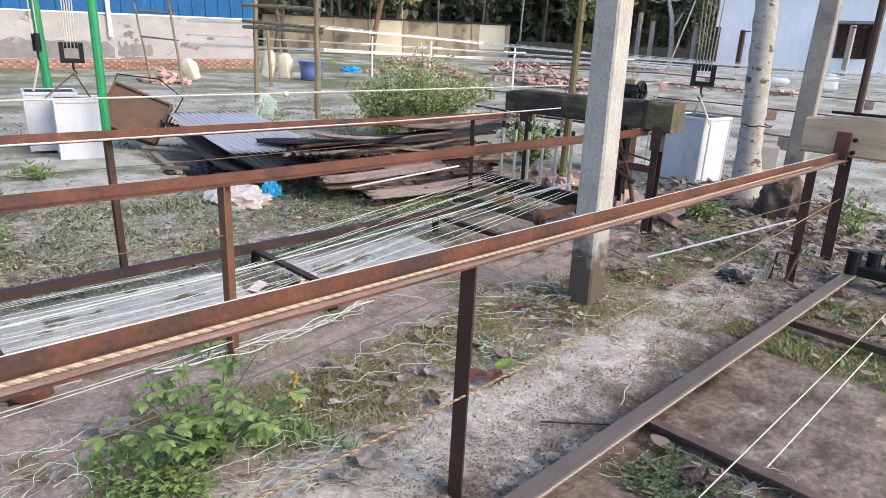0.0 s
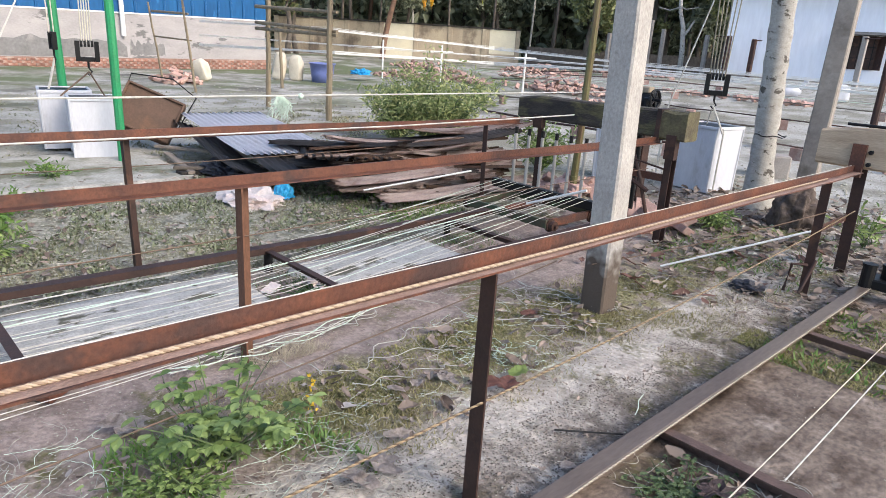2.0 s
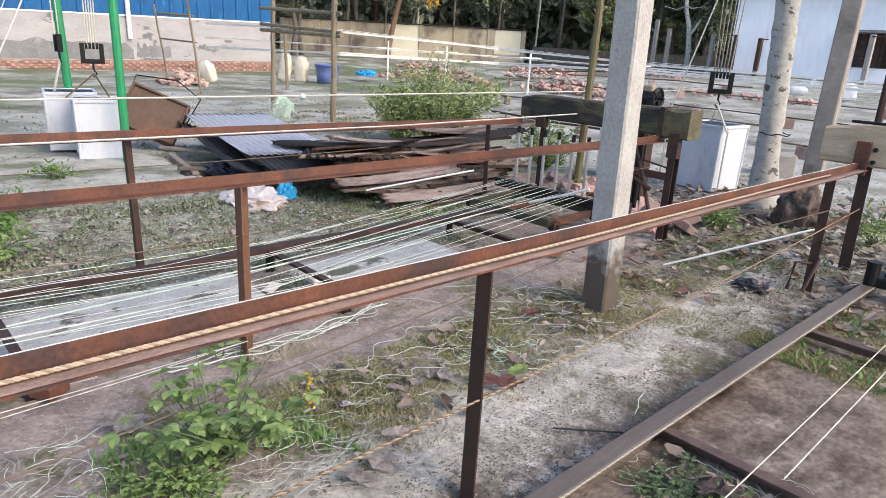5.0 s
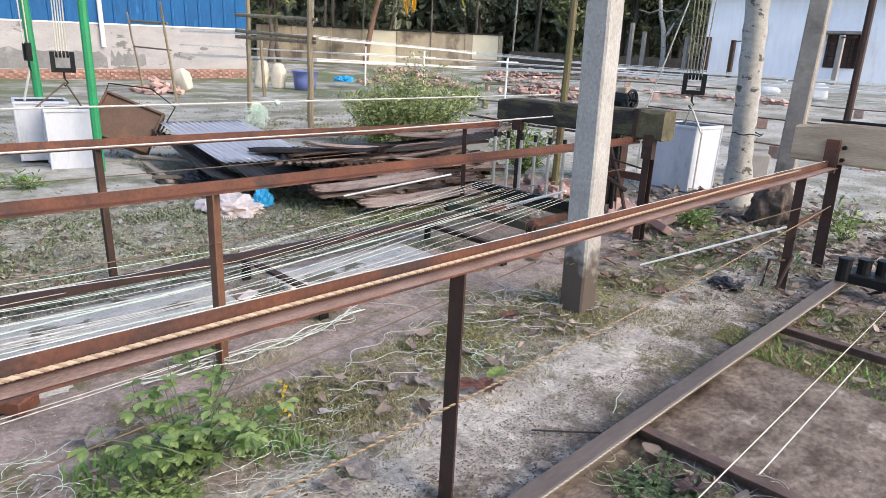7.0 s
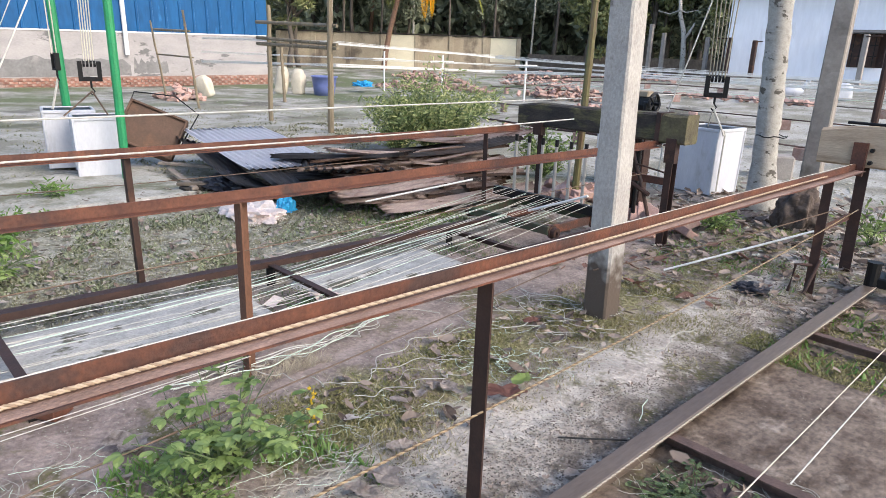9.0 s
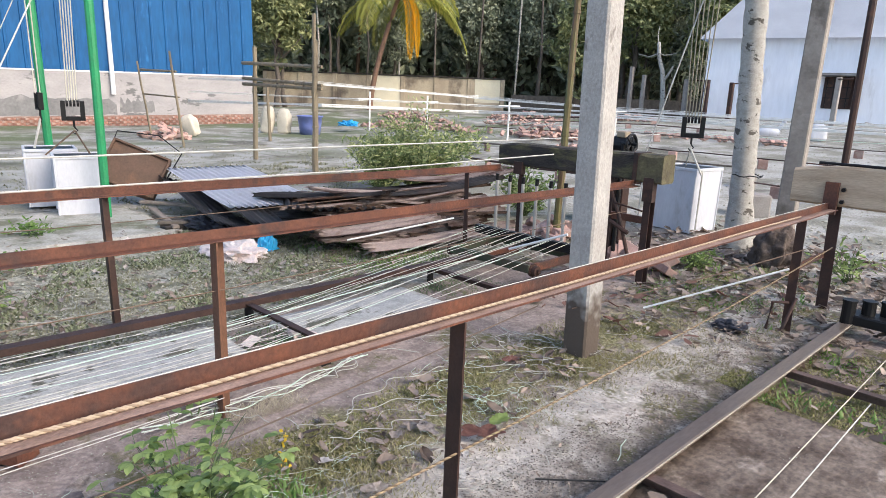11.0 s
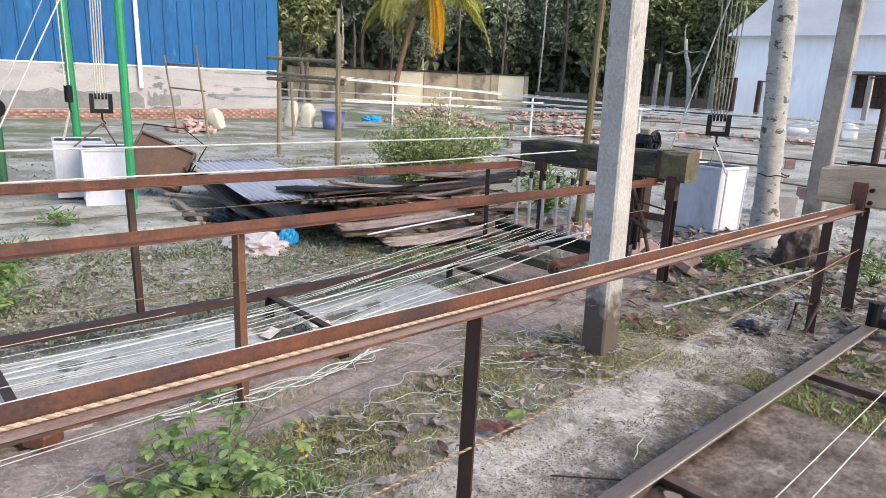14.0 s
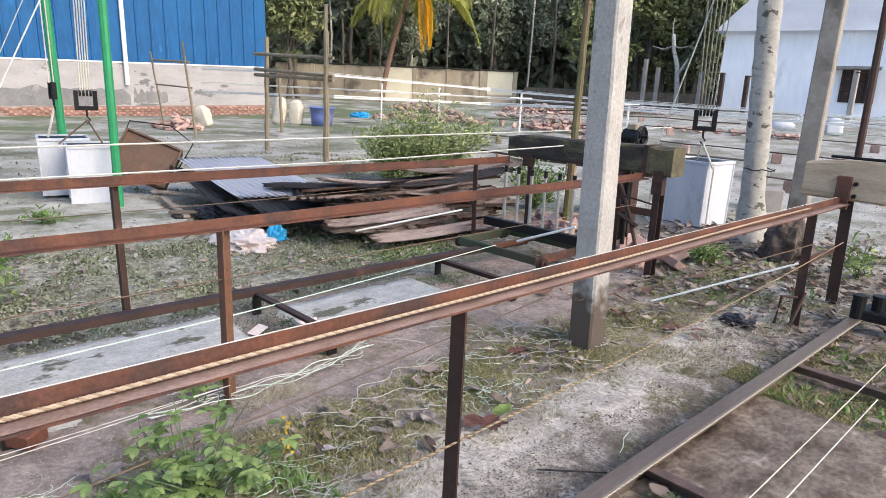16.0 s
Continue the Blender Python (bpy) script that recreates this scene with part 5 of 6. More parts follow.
# ---- the houses and the compound wall ----
def blue_house():
    th = thing("workshop", "workshop with blue ribbed cladding over a stained plaster plinth", "building", at=pose(-24.7, 13.7, 0.0, 0.75, 0, 0))
    long, deep, top = 40.0, 12.0, 6.6
    part("wall", boxes(((-deep, -long, 0.0), (0, 0, 1.86))), PLASTER, th, "stained grey plaster plinth wall")
    part("footing", boxes(((-deep, -long, -0.5), (0.02, 0.02, 0.05))), MORTAR, th)
    part("flashing", boxes(((0.002, -long, 1.85), (0.03, 0.03, 1.90))), ROOF_WHITE, th, "pale metal flashing")
    bm = bmesh.new()
    pts = []
    y = 0.03
    while y > -long:
        pts += [(0.03, y), (0.03, y - 0.40), (0.062, y - 0.42), (0.062, y - 0.48), (0.03, y - 0.50)]
        y -= 0.50
    lo = [bm.verts.new((x, yy, 1.90)) for x, yy in pts]
    hi = [bm.verts.new((x, yy, top)) for x, yy in pts]
    for k in range(len(pts) - 1):
        bm.faces.new((lo[k], hi[k], hi[k + 1], lo[k + 1]))
    part("cladding", bm, BLUE_SHEET, th)
    bm = bmesh.new()
    pts = []
    x = 0.03
    while x > -deep:
        pts += [(x, 0.03), (x - 0.20, 0.03), (x - 0.215, 0.055), (x - 0.245, 0.055), (x - 0.26, 0.03)]
        x -= 0.26
    lo = [bm.verts.new((a, b, 1.90)) for a, b in pts]
    hi = [bm.verts.new((a, b, top)) for a, b in pts]
    for k in range(len(pts) - 1):
        bm.faces.new((lo[k], lo[k + 1], hi[k + 1], hi[k]))
    part("cladding", bm, BLUE_SHEET, th)
    part("inner_wall", boxes(((-deep, -long, 1.86), (0.0, 0.0, top - 0.1))), MORTAR, th)
    part("roof", boxes(((-deep - 0.4, -long, top), (0.5, 0.5, top + 0.15))), ROOF_WHITE, th)
    part("downpipe", tubes(([(0.11, -5.4, top), (0.11, -5.4, 1.12)], 0.075), sides=12), PVC, th, "white plastic downpipe")
    for y0, y1, z0, z1, sd in ((-11.5, -5.3, 0.42, 0.98, 1), (-20.0, -12.2, 0.40, 1.0, 2), (-5.2, -4.0, 0.5, 0.92, 3)):
        bm = bmesh.new()
        n = 26
        lo = [bm.verts.new((0.004, y0 + (y1 - y0) * k / n, z0 + 0.10 * noise.noise((k * 0.5, sd, 0)))) for k in range(n + 1)]
        hi = [bm.verts.new((0.004, y0 + (y1 - y0) * k / n, z1 + 0.22 * noise.noise((k * 0.4, sd, 5)) - (0.25 if k in (0, n) else 0))) for k in range(n + 1)]
        for k in range(n):
            bm.faces.new((lo[k], lo[k + 1], hi[k + 1], hi[k]))
        part("cement_patch", bm, CEMENT_DARK, th, "dark grey cement patch")
    part("brick_bed", boxes(((0.0, -long, 0.03), (0.016, 0.0, 0.40))), BRICK_BED, th, "dusty red mortar between the bricks")
    rnd = random.Random(3)
    me = mesh_of(box(bmesh.new(), (-0.02, -0.118, -0.035), (0.035, 0.118, 0.035), 0.006), "brick", BRICK_WALL)
    for row in range(4):
        for k in range(70):
            if rnd.random() < 0.07:
                continue
            b = new("brick", me)
            b.parent = th
            b.matrix_basis = pose(0.02 + rnd.uniform(-0.006, 0.012), -0.15 - 0.25 * k - 0.12 * (row % 2), 0.09 + 0.08 * row - 0.01, 0, 0, rnd.uniform(-2, 2))
    return th


blue_house()


def compound_wall():
    a, b = Vector((-36.5, 21.0, 0)), Vector((-27.2, 32.0, 0))
    d = (b - a).normalized()
    ang = math.degrees(math.atan2(d.y, d.x))
    long = (b - a).length
    th = thing("compound_wall", "old blotched compound wall with plastered piers", "wall", at=pose(a.x, a.y, 0.3, 0, 0, ang))
    part("wall", boxes(((0, -0.06, -0.6), (long, 0.06, 2.1))), COMPOUND, th)
    n = 7
    for i in range(n + 1):
        x = long * i / n
        part("pier", boxes(((x - 0.13, -0.13, -0.6), (x + 0.13, 0.10, 2.12)), bevel=0.01), COMPOUND, th)
    part("coping", boxes(((-0.1, -0.17, 2.12), (long + 0.13, 0.14, 2.19)), bevel=0.01), TIMBER_DARK, th, "dark mossy coping")
    k = long / n
    # Pale panels paint patches of sunlight onto the wall.
    part("panel", boxes(((k * 3 + 0.15, -0.075, 0.05), (k * 4 - 0.15, -0.06, 2.1))), WALL_SUNLIT, th, "pale panel painted as a sunlit patch of wall")
    part("panel", boxes(((k * 6 + 0.35, -0.075, 0.7), (k * 7 - 0.15, -0.06, 2.1))), WALL_SUNLIT, th, "pale panel painted as a sunlit patch of wall")
    a2 = thing("boundary_wall", "low dark wall under the trees", "wall", at=pose(-27.0, 32.4, 0.4, 0, 0, 30))
    part("wall", boxes(((0.2, -0.06, -0.5), (16, 0.06, 1.15))), BARK, a2)


compound_wall()


def white_house():
    # its long wall faces the yard, the gable end looks to the woods
    th = thing("white_house", "whitewashed house with a pale sheet roof", "house", at=pose(-13.55, 30.1, 0.75, 0, 0, 14))
    part("wall", boxes(((0, 0, 0), (16, 7, 3.6))), WHITEWASH, th)
    part("plinth", boxes(((-0.06, -0.06, -0.6), (16.06, 7, 0.16))), MORTAR, th, "grey cement plinth")
    bm = bmesh.new()
    v = [bm.verts.new(p) for p in ((-0.35, -0.5, 3.52), (16.4, -0.5, 3.52), (16.4, 3.4, 6.2), (1.2, 3.4, 6.2), (-0.35, 7.4, 3.52), (16.4, 7.4, 3.52))]
    bm.faces.new((v[0], v[1], v[2], v[3]))
    bm.faces.new((v[0], v[3], v[4]))
    bm.faces.new((v[3], v[2], v[5], v[4]))
    bmesh.ops.solidify(bm, geom=list(bm.faces), thickness=0.06)
    part("roof", bm, ROOF_WHITE, th)
    win = part("window", boxes(((4.75, -0.05, 0.7), (5.75, -0.004, 2.0))), RUST_DARK, th, "barred brown window")
    for i in range(4):
        part("bar", boxes(((4.85 + 0.25 * i, -0.075, 0.72), (4.88 + 0.25 * i, -0.052, 1.98))), BLACK, win)
    for z in (1.12, 1.55):
        part("bar", boxes(((4.78, -0.09, z), (5.72, -0.077, z + 0.03))), BLACK, win)
    part("sunshade", boxes(((4.3, -0.85, 2.02), (6.1, 0.0, 2.12))), CEMENT_DARK, th, "grey concrete sunshade")
    part("shutter", box(bmesh.new(), (0, -0.04, 0), (0.5, 0, 1.3), 0.01, pose(5.78, -0.06, 0.7, 0, 0, -62)), RUST_DARK, th, "open brown shutter")
    rnd = random.Random(4)
    for k in range(40):
        part("stone", box(bmesh.new(), (-0.2, -0.08, -0.1), (0.2, 0.08, 0.1), 0.05, pose(0.2 + 0.4 * k, -0.10, -0.05 + rnd.uniform(-0.05, 0.16), 0, rnd.uniform(-20, 20), 0)), MORTAR, th)
    return th


white_house()
for k, (x, y, h) in enumerate(((-13.05, 29.3, 1.65), (-12.05, 29.5, 1.55), (-7.5, 27.9, 1.75), (-17.8, 31.0, 2.3), (-14.85, 31.0, 1.7), (-17.2, 31.2, 1.9), (-20.0, 30.8, 1.6))):
    single("fence_post", boxes(((x - 0.09, y - 0.09, 0.4), (x + 0.09, y + 0.09, 0.85 + h)), bevel=0.02), MORTAR if k > 1 else RUST_DARK, "short weathered fence post", "post", "fence posts")
for x, y, z, dx in ((-13.05, 29.2, 2.44, -0.5), (-12.05, 29.4, 2.34, 0.35), (-7.5, 27.8, 2.52, 0.5), (-11.0, 29.3, 2.34, -0.3)):
    cord([(x, y, z), (x + dx, y, z + 0.02)], 0.025, RUST_DARK, "short rusty bar on a fence post", "fence bars", "fence_bar", "bar")


# ---- plants ----
def frond(bm, base, way, length, droop, width, rnd, n=26):
    """A palm frond: a rib that arches down with leaflets on both sides."""
    way = Vector(way).normalized()
    p = Vector(base)
    pts = [p.copy()]
    d = way.copy()
    for i in range(n):
        d = (d + Vector((0, 0, -droop / n))).normalized()
        p = p + d * length / n
        pts.append(p.copy())
    tube(bm, pts, 0.035, 4, 0.008, False)
    for i in range(3, n):
        t = (pts[i] - pts[i - 1]).normalized()
        side = t.cross(Vector((0, 0, 1)))
        side = side.normalized() if side.length > 0.01 else Vector((1, 0, 0))
        w = width * math.sin(math.pi * min(1, (i + 2) / (n + 2))) ** 0.6
        for s in (-1, 1):
            for q in (0.0, 0.5):
                b0 = pts[i - 1].lerp(pts[i], q)
                leaf(bm, b0, side * s + t * 0.7 + Vector((0, 0, -0.35 + rnd.uniform(-0.15, 0.15))), Vector((0, 0, 1)), w * rnd.uniform(0.85, 1.1), 0.07)


def coconut(at, h, lean, fronds, mat, label, seed, yellow=None, r=0.13):
    rnd = random.Random(seed)
    th = thing("palm_tree", label, "palm tree", "palm trees", pose(*at))
    pts = [Vector((lean[0] * (k / 12) ** 1.5, lean[1] * (k / 12) ** 1.5, h * k / 12 - 0.1)) for k in range(13)]
    part("trunk", tube(bmesh.new(), pts, r * 1.3, 10, r * 0.85), BARK_RED, th)
    top = pts[-1]
    for i in range(fronds):
        a = 2 * math.pi * i / fronds + rnd.uniform(-0.25, 0.25)
        bm = bmesh.new()
        frond(bm, top, (math.cos(a), math.sin(a), rnd.uniform(0.1, 1.2)), rnd.uniform(4.6, 6.0), rnd.uniform(1.7, 2.6), 1.0, rnd)
        part("frond", bm, mat, th)
    for way in yellow or ():
        bm = bmesh.new()
        frond(bm, top, way, 4.4, 7.0, 0.5, rnd)
        part("frond", bm, PALM_YELLOW, th, "dead orange-yellow frond")
    return th


BARK_RED = material("palm_bark", (0.26, 0.15, 0.10), (0.18, 0.11, 0.08), 3, 0.9, 0, 0.5, 20, stretch=(1, 1, 6))


def crown_mesh(seed, rx, rz, clumps, per, size, mat, name):
    rnd = random.Random(seed)
    bm = bmesh.new()
    for _ in range(clumps):
        d = rand_dir(rnd, -0.6)
        c = Vector((d.x * rx, d.y * rx, d.z * rz)) * rnd.uniform(0.35, 1.0)
        for _ in range(per):
            p = c + rand_dir(rnd) * rnd.random() ** 0.5 * rx * 0.26
            leaf(bm, p, rand_dir(rnd, -0.9) + Vector((0, 0, -0.3)), rand_dir(rnd), size * rnd.uniform(0.7, 1.4), size * 0.5)
    return mesh_of(bm, name, mat)


CROWNS = [crown_mesh(31, 2.3, 2.8, 80, 40, 0.30, FOREST, "crown"), crown_mesh(32, 2.6, 2.4, 60, 34, 0.38, FOREST, "crown"), crown_mesh(33, 1.9, 2.6, 50, 32, 0.34, FOREST_LIGHT, "crown")]


def wood_tree(x, y, h, crown, label, seed, r=0.16, lean=0.0, crown_at=None):
    rnd = random.Random(seed)
    z = ground_z(x, y)
    th = thing("tree", label, "tree", "trees of the wood", pose(x, y, z - 0.1, 0, 0, rnd.uniform(0, 360)))
    pts = [Vector((lean * (k / 8) ** 1.4 + 0.08 * math.sin(k * 1.3 + seed), 0.08 * math.cos(k * 1.7 + seed), h * k / 8)) for k in range(9)]
    bm = tube(bmesh.new(), pts, r, 8, r * 0.4)
    for k in range(5):
        b0 = pts[4 + k % 4]
        d = rand_dir(rnd, 0.1)
        tube(bm, [b0, b0 + d * 0.8 + Vector((0, 0, 0.3)), b0 + d * 1.7 + Vector((0, 0, 0.9))], r * 0.35, 5, r * 0.1)
    part("trunk", bm, BARK, th, smooth=True)
    for k, dz in enumerate((-0.6, 1.3)):
        c = new("crown", CROWNS[(crown + k) % 2] if crown < 2 else CROWNS[2])
        c.parent = th
        c.matrix_basis = pose(pts[-1].x * 0.8 + rnd.uniform(-0.6, 0.6), rnd.uniform(-0.6, 0.6), (crown_at or h) + dz, 0, 0, rnd.uniform(0, 360))
    return th


rnd = random.Random(77)
for k in range(30):
    a = radians(121 + 38 * (k + rnd.uniform(-0.4, 0.4)) / 29 - 12)
    d = rnd.choice((47, 50, 54, 58))
    wood_tree(d * math.cos(a), d * math.sin(a), rnd.uniform(5.0, 9.0), rnd.choice((0, 1, 1, 0, 2)), "slender tree of the dark wood behind the wall", 200 + k, rnd.uniform(0.12, 0.24))
for k in range(16):
    a = radians(113 + 42 * (k + rnd.uniform(-0.4, 0.4)) / 15)
    d = rnd.uniform(44, 47)
    th = thing("sapling", "slender pale trunk at the wood's edge", "tree", "slender trunks", pose(d * math.cos(a), d * math.sin(a), 0.3))
    part("trunk", tube(bmesh.new(), [(0, 0, 0), (rnd.uniform(-0.2, 0.2), 0.1, 4), (rnd.uniform(-0.5, 0.5), 0, 9)], rnd.uniform(0.07, 0.13), 7, 0.05), BARK if k % 3 else BARK_PALE, th)
wood_tree(-33.5, 20.0, 5.2, 2, "leaning tree with thin yellowing foliage beside the workshop", 301, 0.17, 1.0, 5.6)
wood_tree(-34.5, 21.0, 5.6, 2, "leaning tree with thin yellowing foliage beside the workshop", 302, 0.16, -0.8, 5.8)
wood_tree(-23.0, 33.2, 5.5, 2, "tree with sunlit leaves at the wall's end", 303, 0.22, 0.5, 4.6)
wood_tree(-22.0, 38.0, 6.5, 2, "tree with sunlit leaves at the wall's end", 304, 0.2, 0.5, 6.0)
wood_tree(-17.0, 38.0, 6.0, 2, "tree with light leaves behind the bare trunk", 305, 0.2, 0.0, 5.4)
wood_tree(-20.0, 41.0, 6.5, 1, "dark tree behind the bare trunk", 306, 0.2, 0.0, 4.6)
wood_tree(-15.0, 42.0, 6.5, 2, "tree with light leaves behind the white house", 307, 0.2, 0.0, 6.4)
coconut((-31.0, 24.6, 0.3), 6.6, (1.1, 1.2), 13, PALM, "young coconut palm with one orange dead frond", 61, yellow=((0.30, -0.05, 0.15), (0.45, 0.1, 0.3)))
coconut((-42.0, 32.0, 0.4), 6.8, (0.3, 0.2), 12, PALM_SHADED, "coconut palm in the shade of the wood", 62)
coconut((-35.0, 40.0, 0.4), 7.4, (0.3, 0.4), 12, PALM_SHADED, "coconut palm in the shade of the wood", 63)
coconut((-28.0, 43.0, 0.4), 7.6, (-0.3, 0.4), 12, PALM_SHADED, "coconut palm in the shade of the wood", 64)
bare = thing("bare_tree", "pale slender lopped trunk with bare stubs", "tree", at=pose(-16.3, 31.5, 0.6))
part("trunk", tube(bmesh.new(), [(0.1, 0, -0.3), (0.05, 0, 1.2), (-0.12, 0.05, 2.3), (-0.38, 0.05, 3.0), (-0.48, 0.05, 3.75)], 0.14, 8, 0.085), BARK_PALE, bare, smooth=True)
for p, rr in (([(-0.08, 0, 1.8), (0.2, 0, 2.15), (0.42, 0.05, 2.6)], 0.085), ([(-0.42, 0, 3.2), (-0.9, 0, 3.05), (-1.5, -0.1, 3.2)], 0.035), ([(-0.42, 0, 3.25), (-0.1, 0, 3.1), (0.5, 0.1, 3.2)], 0.035), ([(-0.48, 0, 3.7), (-0.55, 0, 4.1), (-0.5, 0, 4.5)], 0.03)):
    part("limb", tube(bmesh.new(), p, rr, 6, rr * 0.5), BARK_PALE, bare)

# deep wood: a belt of undergrowth and foliage that closes the view
rnd = random.Random(90)
bm = bmesh.new()
for _ in range(15000):
    a = radians(rnd.uniform(95, 165))
    d = rnd.uniform(50, 66)
    z = rnd.random() ** 1.1 * 14
    p = Vector((d * math.cos(a), d * math.sin(a), 0.5 + z))
    leaf(bm, p, rand_dir(rnd, -0.8), rand_dir(rnd), rnd.uniform(0.6, 1.3), rnd.uniform(0.3, 0.6))
single("woods", bm, FOREST, "dense dark foliage of the far wood", "wood", kind="stuff")
# Added dark sheet whose colour stands in for the shade among the trees.
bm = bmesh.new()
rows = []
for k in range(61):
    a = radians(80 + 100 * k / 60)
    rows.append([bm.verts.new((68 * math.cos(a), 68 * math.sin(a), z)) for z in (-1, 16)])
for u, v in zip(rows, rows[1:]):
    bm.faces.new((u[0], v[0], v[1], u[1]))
single("backdrop", bm, WOODS_SHADE, "dark sheet coloured as shade behind the far wood", "backdrop", kind="structure")


def shrub(at, name, label, stems, height, spread, leaves, size, mat, seed, flowers=0, trefoil=True):
    rnd = random.Random(seed)
    th = thing(name, label, "plant", at=pose(*at))
    sb, lb = bmesh.new(), bmesh.new()
    tips = []
    for _ in range(stems):
        a = rnd.uniform(0, 6.28)
        r = spread * math.sqrt(rnd.random())
        h = height * rnd.uniform(0.5, 1.0) * (1 - 0.35 * r / spread)
        p0 = Vector((rnd.uniform(-0.05, 0.05), rnd.uniform(-0.05, 0.05), 0))
        p2 = Vector((r * math.cos(a), r * math.sin(a), h))
        p1 = p0.lerp(p2, 0.5) + Vector((0, 0, h * 0.15))
        pts = [p0.lerp(p1, u).lerp(p1.lerp(p2, u), u) for u in [k / 7 for k in range(8)]]
        tube(sb, pts, 0.004 + 0.002 * height, 5, 0.0015)
        tips.append(pts[-1])
        for _ in range(leaves):
            p = pts[rnd.randint(2, 7)] + rand_dir(rnd) * 0.02
            d = rand_dir(rnd, -0.2)
            end = p + d * size * 0.9
            tube(sb, [p, end], 0.0012, 3, None, False)
            if trefoil:
                base = math.atan2(d.y, d.x)
                for q in (-0.9, 0.0, 0.9):
                    leaf(lb, end, (math.cos(base + q), math.sin(base + q), rnd.uniform(-0.45, 0.15)), (0, 0, 1), size * rnd.uniform(0.8, 1.25), size * 0.72, 0.08, 0.55)
            else:
                leaf(lb, end, d + Vector((0, 0, -0.2)), rand_dir(rnd, 0), size * rnd.uniform(0.7, 1.4), size * 0.4)
    for k in range(flowers):
        p = tips[k % len(tips)]
        fb = bmesh.new()
        for _ in range(24):
            leaf(fb, p + Vector((rnd.uniform(-0.012, 0.012), rnd.uniform(-0.012, 0.012), rnd.uniform(-0.05, 0.09))), rand_dir(rnd), rand_dir(rnd), 0.016, 0.012)
        part("flower_spike", fb, YELLOW_FLOWER, th, "yellow flower spike")
    part("branchwork", sb, YARD_GREEN, th)
    part("foliage", lb, mat, th)
    return th


shrub((-2.0, 0.86, 0), "shrub", "low bright green shrub with three-part leaves", 21, 0.47, 0.34, 6, 0.046, PLANT_LEAF, 1, 1)
shrub((-1.97, 0.66, 0), "shrub", "low bright green shrub with three-part leaves", 26, 0.10, 0.28, 7, 0.020, PLANT_LEAF, 2)
shrub((-7.3, 6.8, 0), "bush", "wide loose bush with small light green leaves", 150, 1.5, 1.05, 30, 0.07, BUSH_LEAF, 3, 0, False)
shrub((-7.4, 6.15, 0), "bush", "wide loose bush with small light green leaves", 80, 1.2, 0.6, 26, 0.065, BUSH_LEAF, 4, 0, False)
shrub((-5.2, 6.7, 0), "bush", "small yellow-green bush beside the end frame", 40, 0.75, 0.5, 20, 0.07, PLANT_LEAF, 5, 0, False)
shrub((-5.55, 0.62, 0), "weed_clump", "leafy green weeds in the yard", 40, 0.2, 0.42, 14, 0.07, WEED, 6, 0, False)
shrub((-5.0, 0.22, 0), "weed_clump", "leafy green weeds in the yard", 40, 0.3, 0.42, 14, 0.06, WEED, 7, 0, False)
shrub((-6.1, 0.95, 0), "weed_clump", "leafy green weeds in the yard", 50, 0.12, 0.5, 12, 0.04, WEED, 26, 0, False)
shrub((-4.85, 0.55, 0), "weed_clump", "leafy green weeds in the yard", 40, 0.22, 0.36, 16, 0.05, PLANT_LEAF, 27, 0, False)
shrub((-2.55, 5.95, 0), "weed_clump", "bright green tuft beside the track", 26, 0.2, 0.2, 10, 0.05, PLANT_LEAF, 8, 0, False)
shrub((-1.4, 6.6, 0), "weed_clump", "light green weeds under the pale timber", 16, 0.34, 0.4, 8, 0.06, PLANT_LEAF, 9, 0, False)
shrub((-0.9, 6.9, 0), "weed_clump", "light green weeds under the pale timber", 16, 0.3, 0.4, 8, 0.06, BUSH_LEAF, 10, 0, False)
shrub((-0.76, 2.0, 0), "weed_clump", "small weeds by the steel cross bar", 60, 0.05, 0.26, 7, 0.017, YARD_GREEN, 11)
shrub((-7.2, 1.6, 0.02), "weed_clump", "small weeds on the concrete apron", 14, 0.16, 0.3, 9, 0.05, WEED, 12, 0, False)
shrub((-3.15, 1.97, 0.0), "weed_clump", "small dark weeds between the slabs", 40, 0.07, 0.30, 8, 0.018, DARK_WEED, 13)
shrub((-2.78, 1.22, 0.0), "weed_clump", "single leafy sprig at the foot of a post", 3, 0.24, 0.07, 3, 0.05, PLANT_LEAF, 14)


def scatter_leaves(name, label, n, zone, size, mat, seed):
    rnd = random.Random(seed)
    bm = bmesh.new()
    for _ in range(n):
        x, y = rnd.uniform(zone[0], zone[1]), rnd.uniform(zone[2], zone[3])
        s = size * rnd.uniform(0.3, 1.2)
        a = rnd.uniform(0, 6.28)
        curl = rnd.uniform(0.0, 0.5)
        m = Matrix.Translation((x, y, 0.006 + 0.25 * s * rnd.random())) @ pose(0, 0, 0, rnd.uniform(-28, 28), rnd.uniform(-28, 28), math.degrees(a))
        rib = [bm.verts.new(m @ Vector((s * (k / 4 - 0.5), 0, 0))) for k in range(5)]
        for side in (-1, 1):
            edge = [bm.verts.new(m @ Vector((s * (k / 4 - 0.5) + s * rnd.uniform(-0.06, 0.06), side * s * 0.3 * math.sin(math.pi * (k + 0.3) / 4.6) * rnd.uniform(0.7, 1.2), curl * s * 0.4 * rnd.uniform(0.4, 1.2)))) for k in range(5)]
            for k in range(4):
                f = (rib[k], rib[k + 1], edge[k + 1], edge[k])
                bm.faces.new(f if side > 0 else f[::-1])
    single(name, bm, mat, label, "leaf litter", kind="stuff")


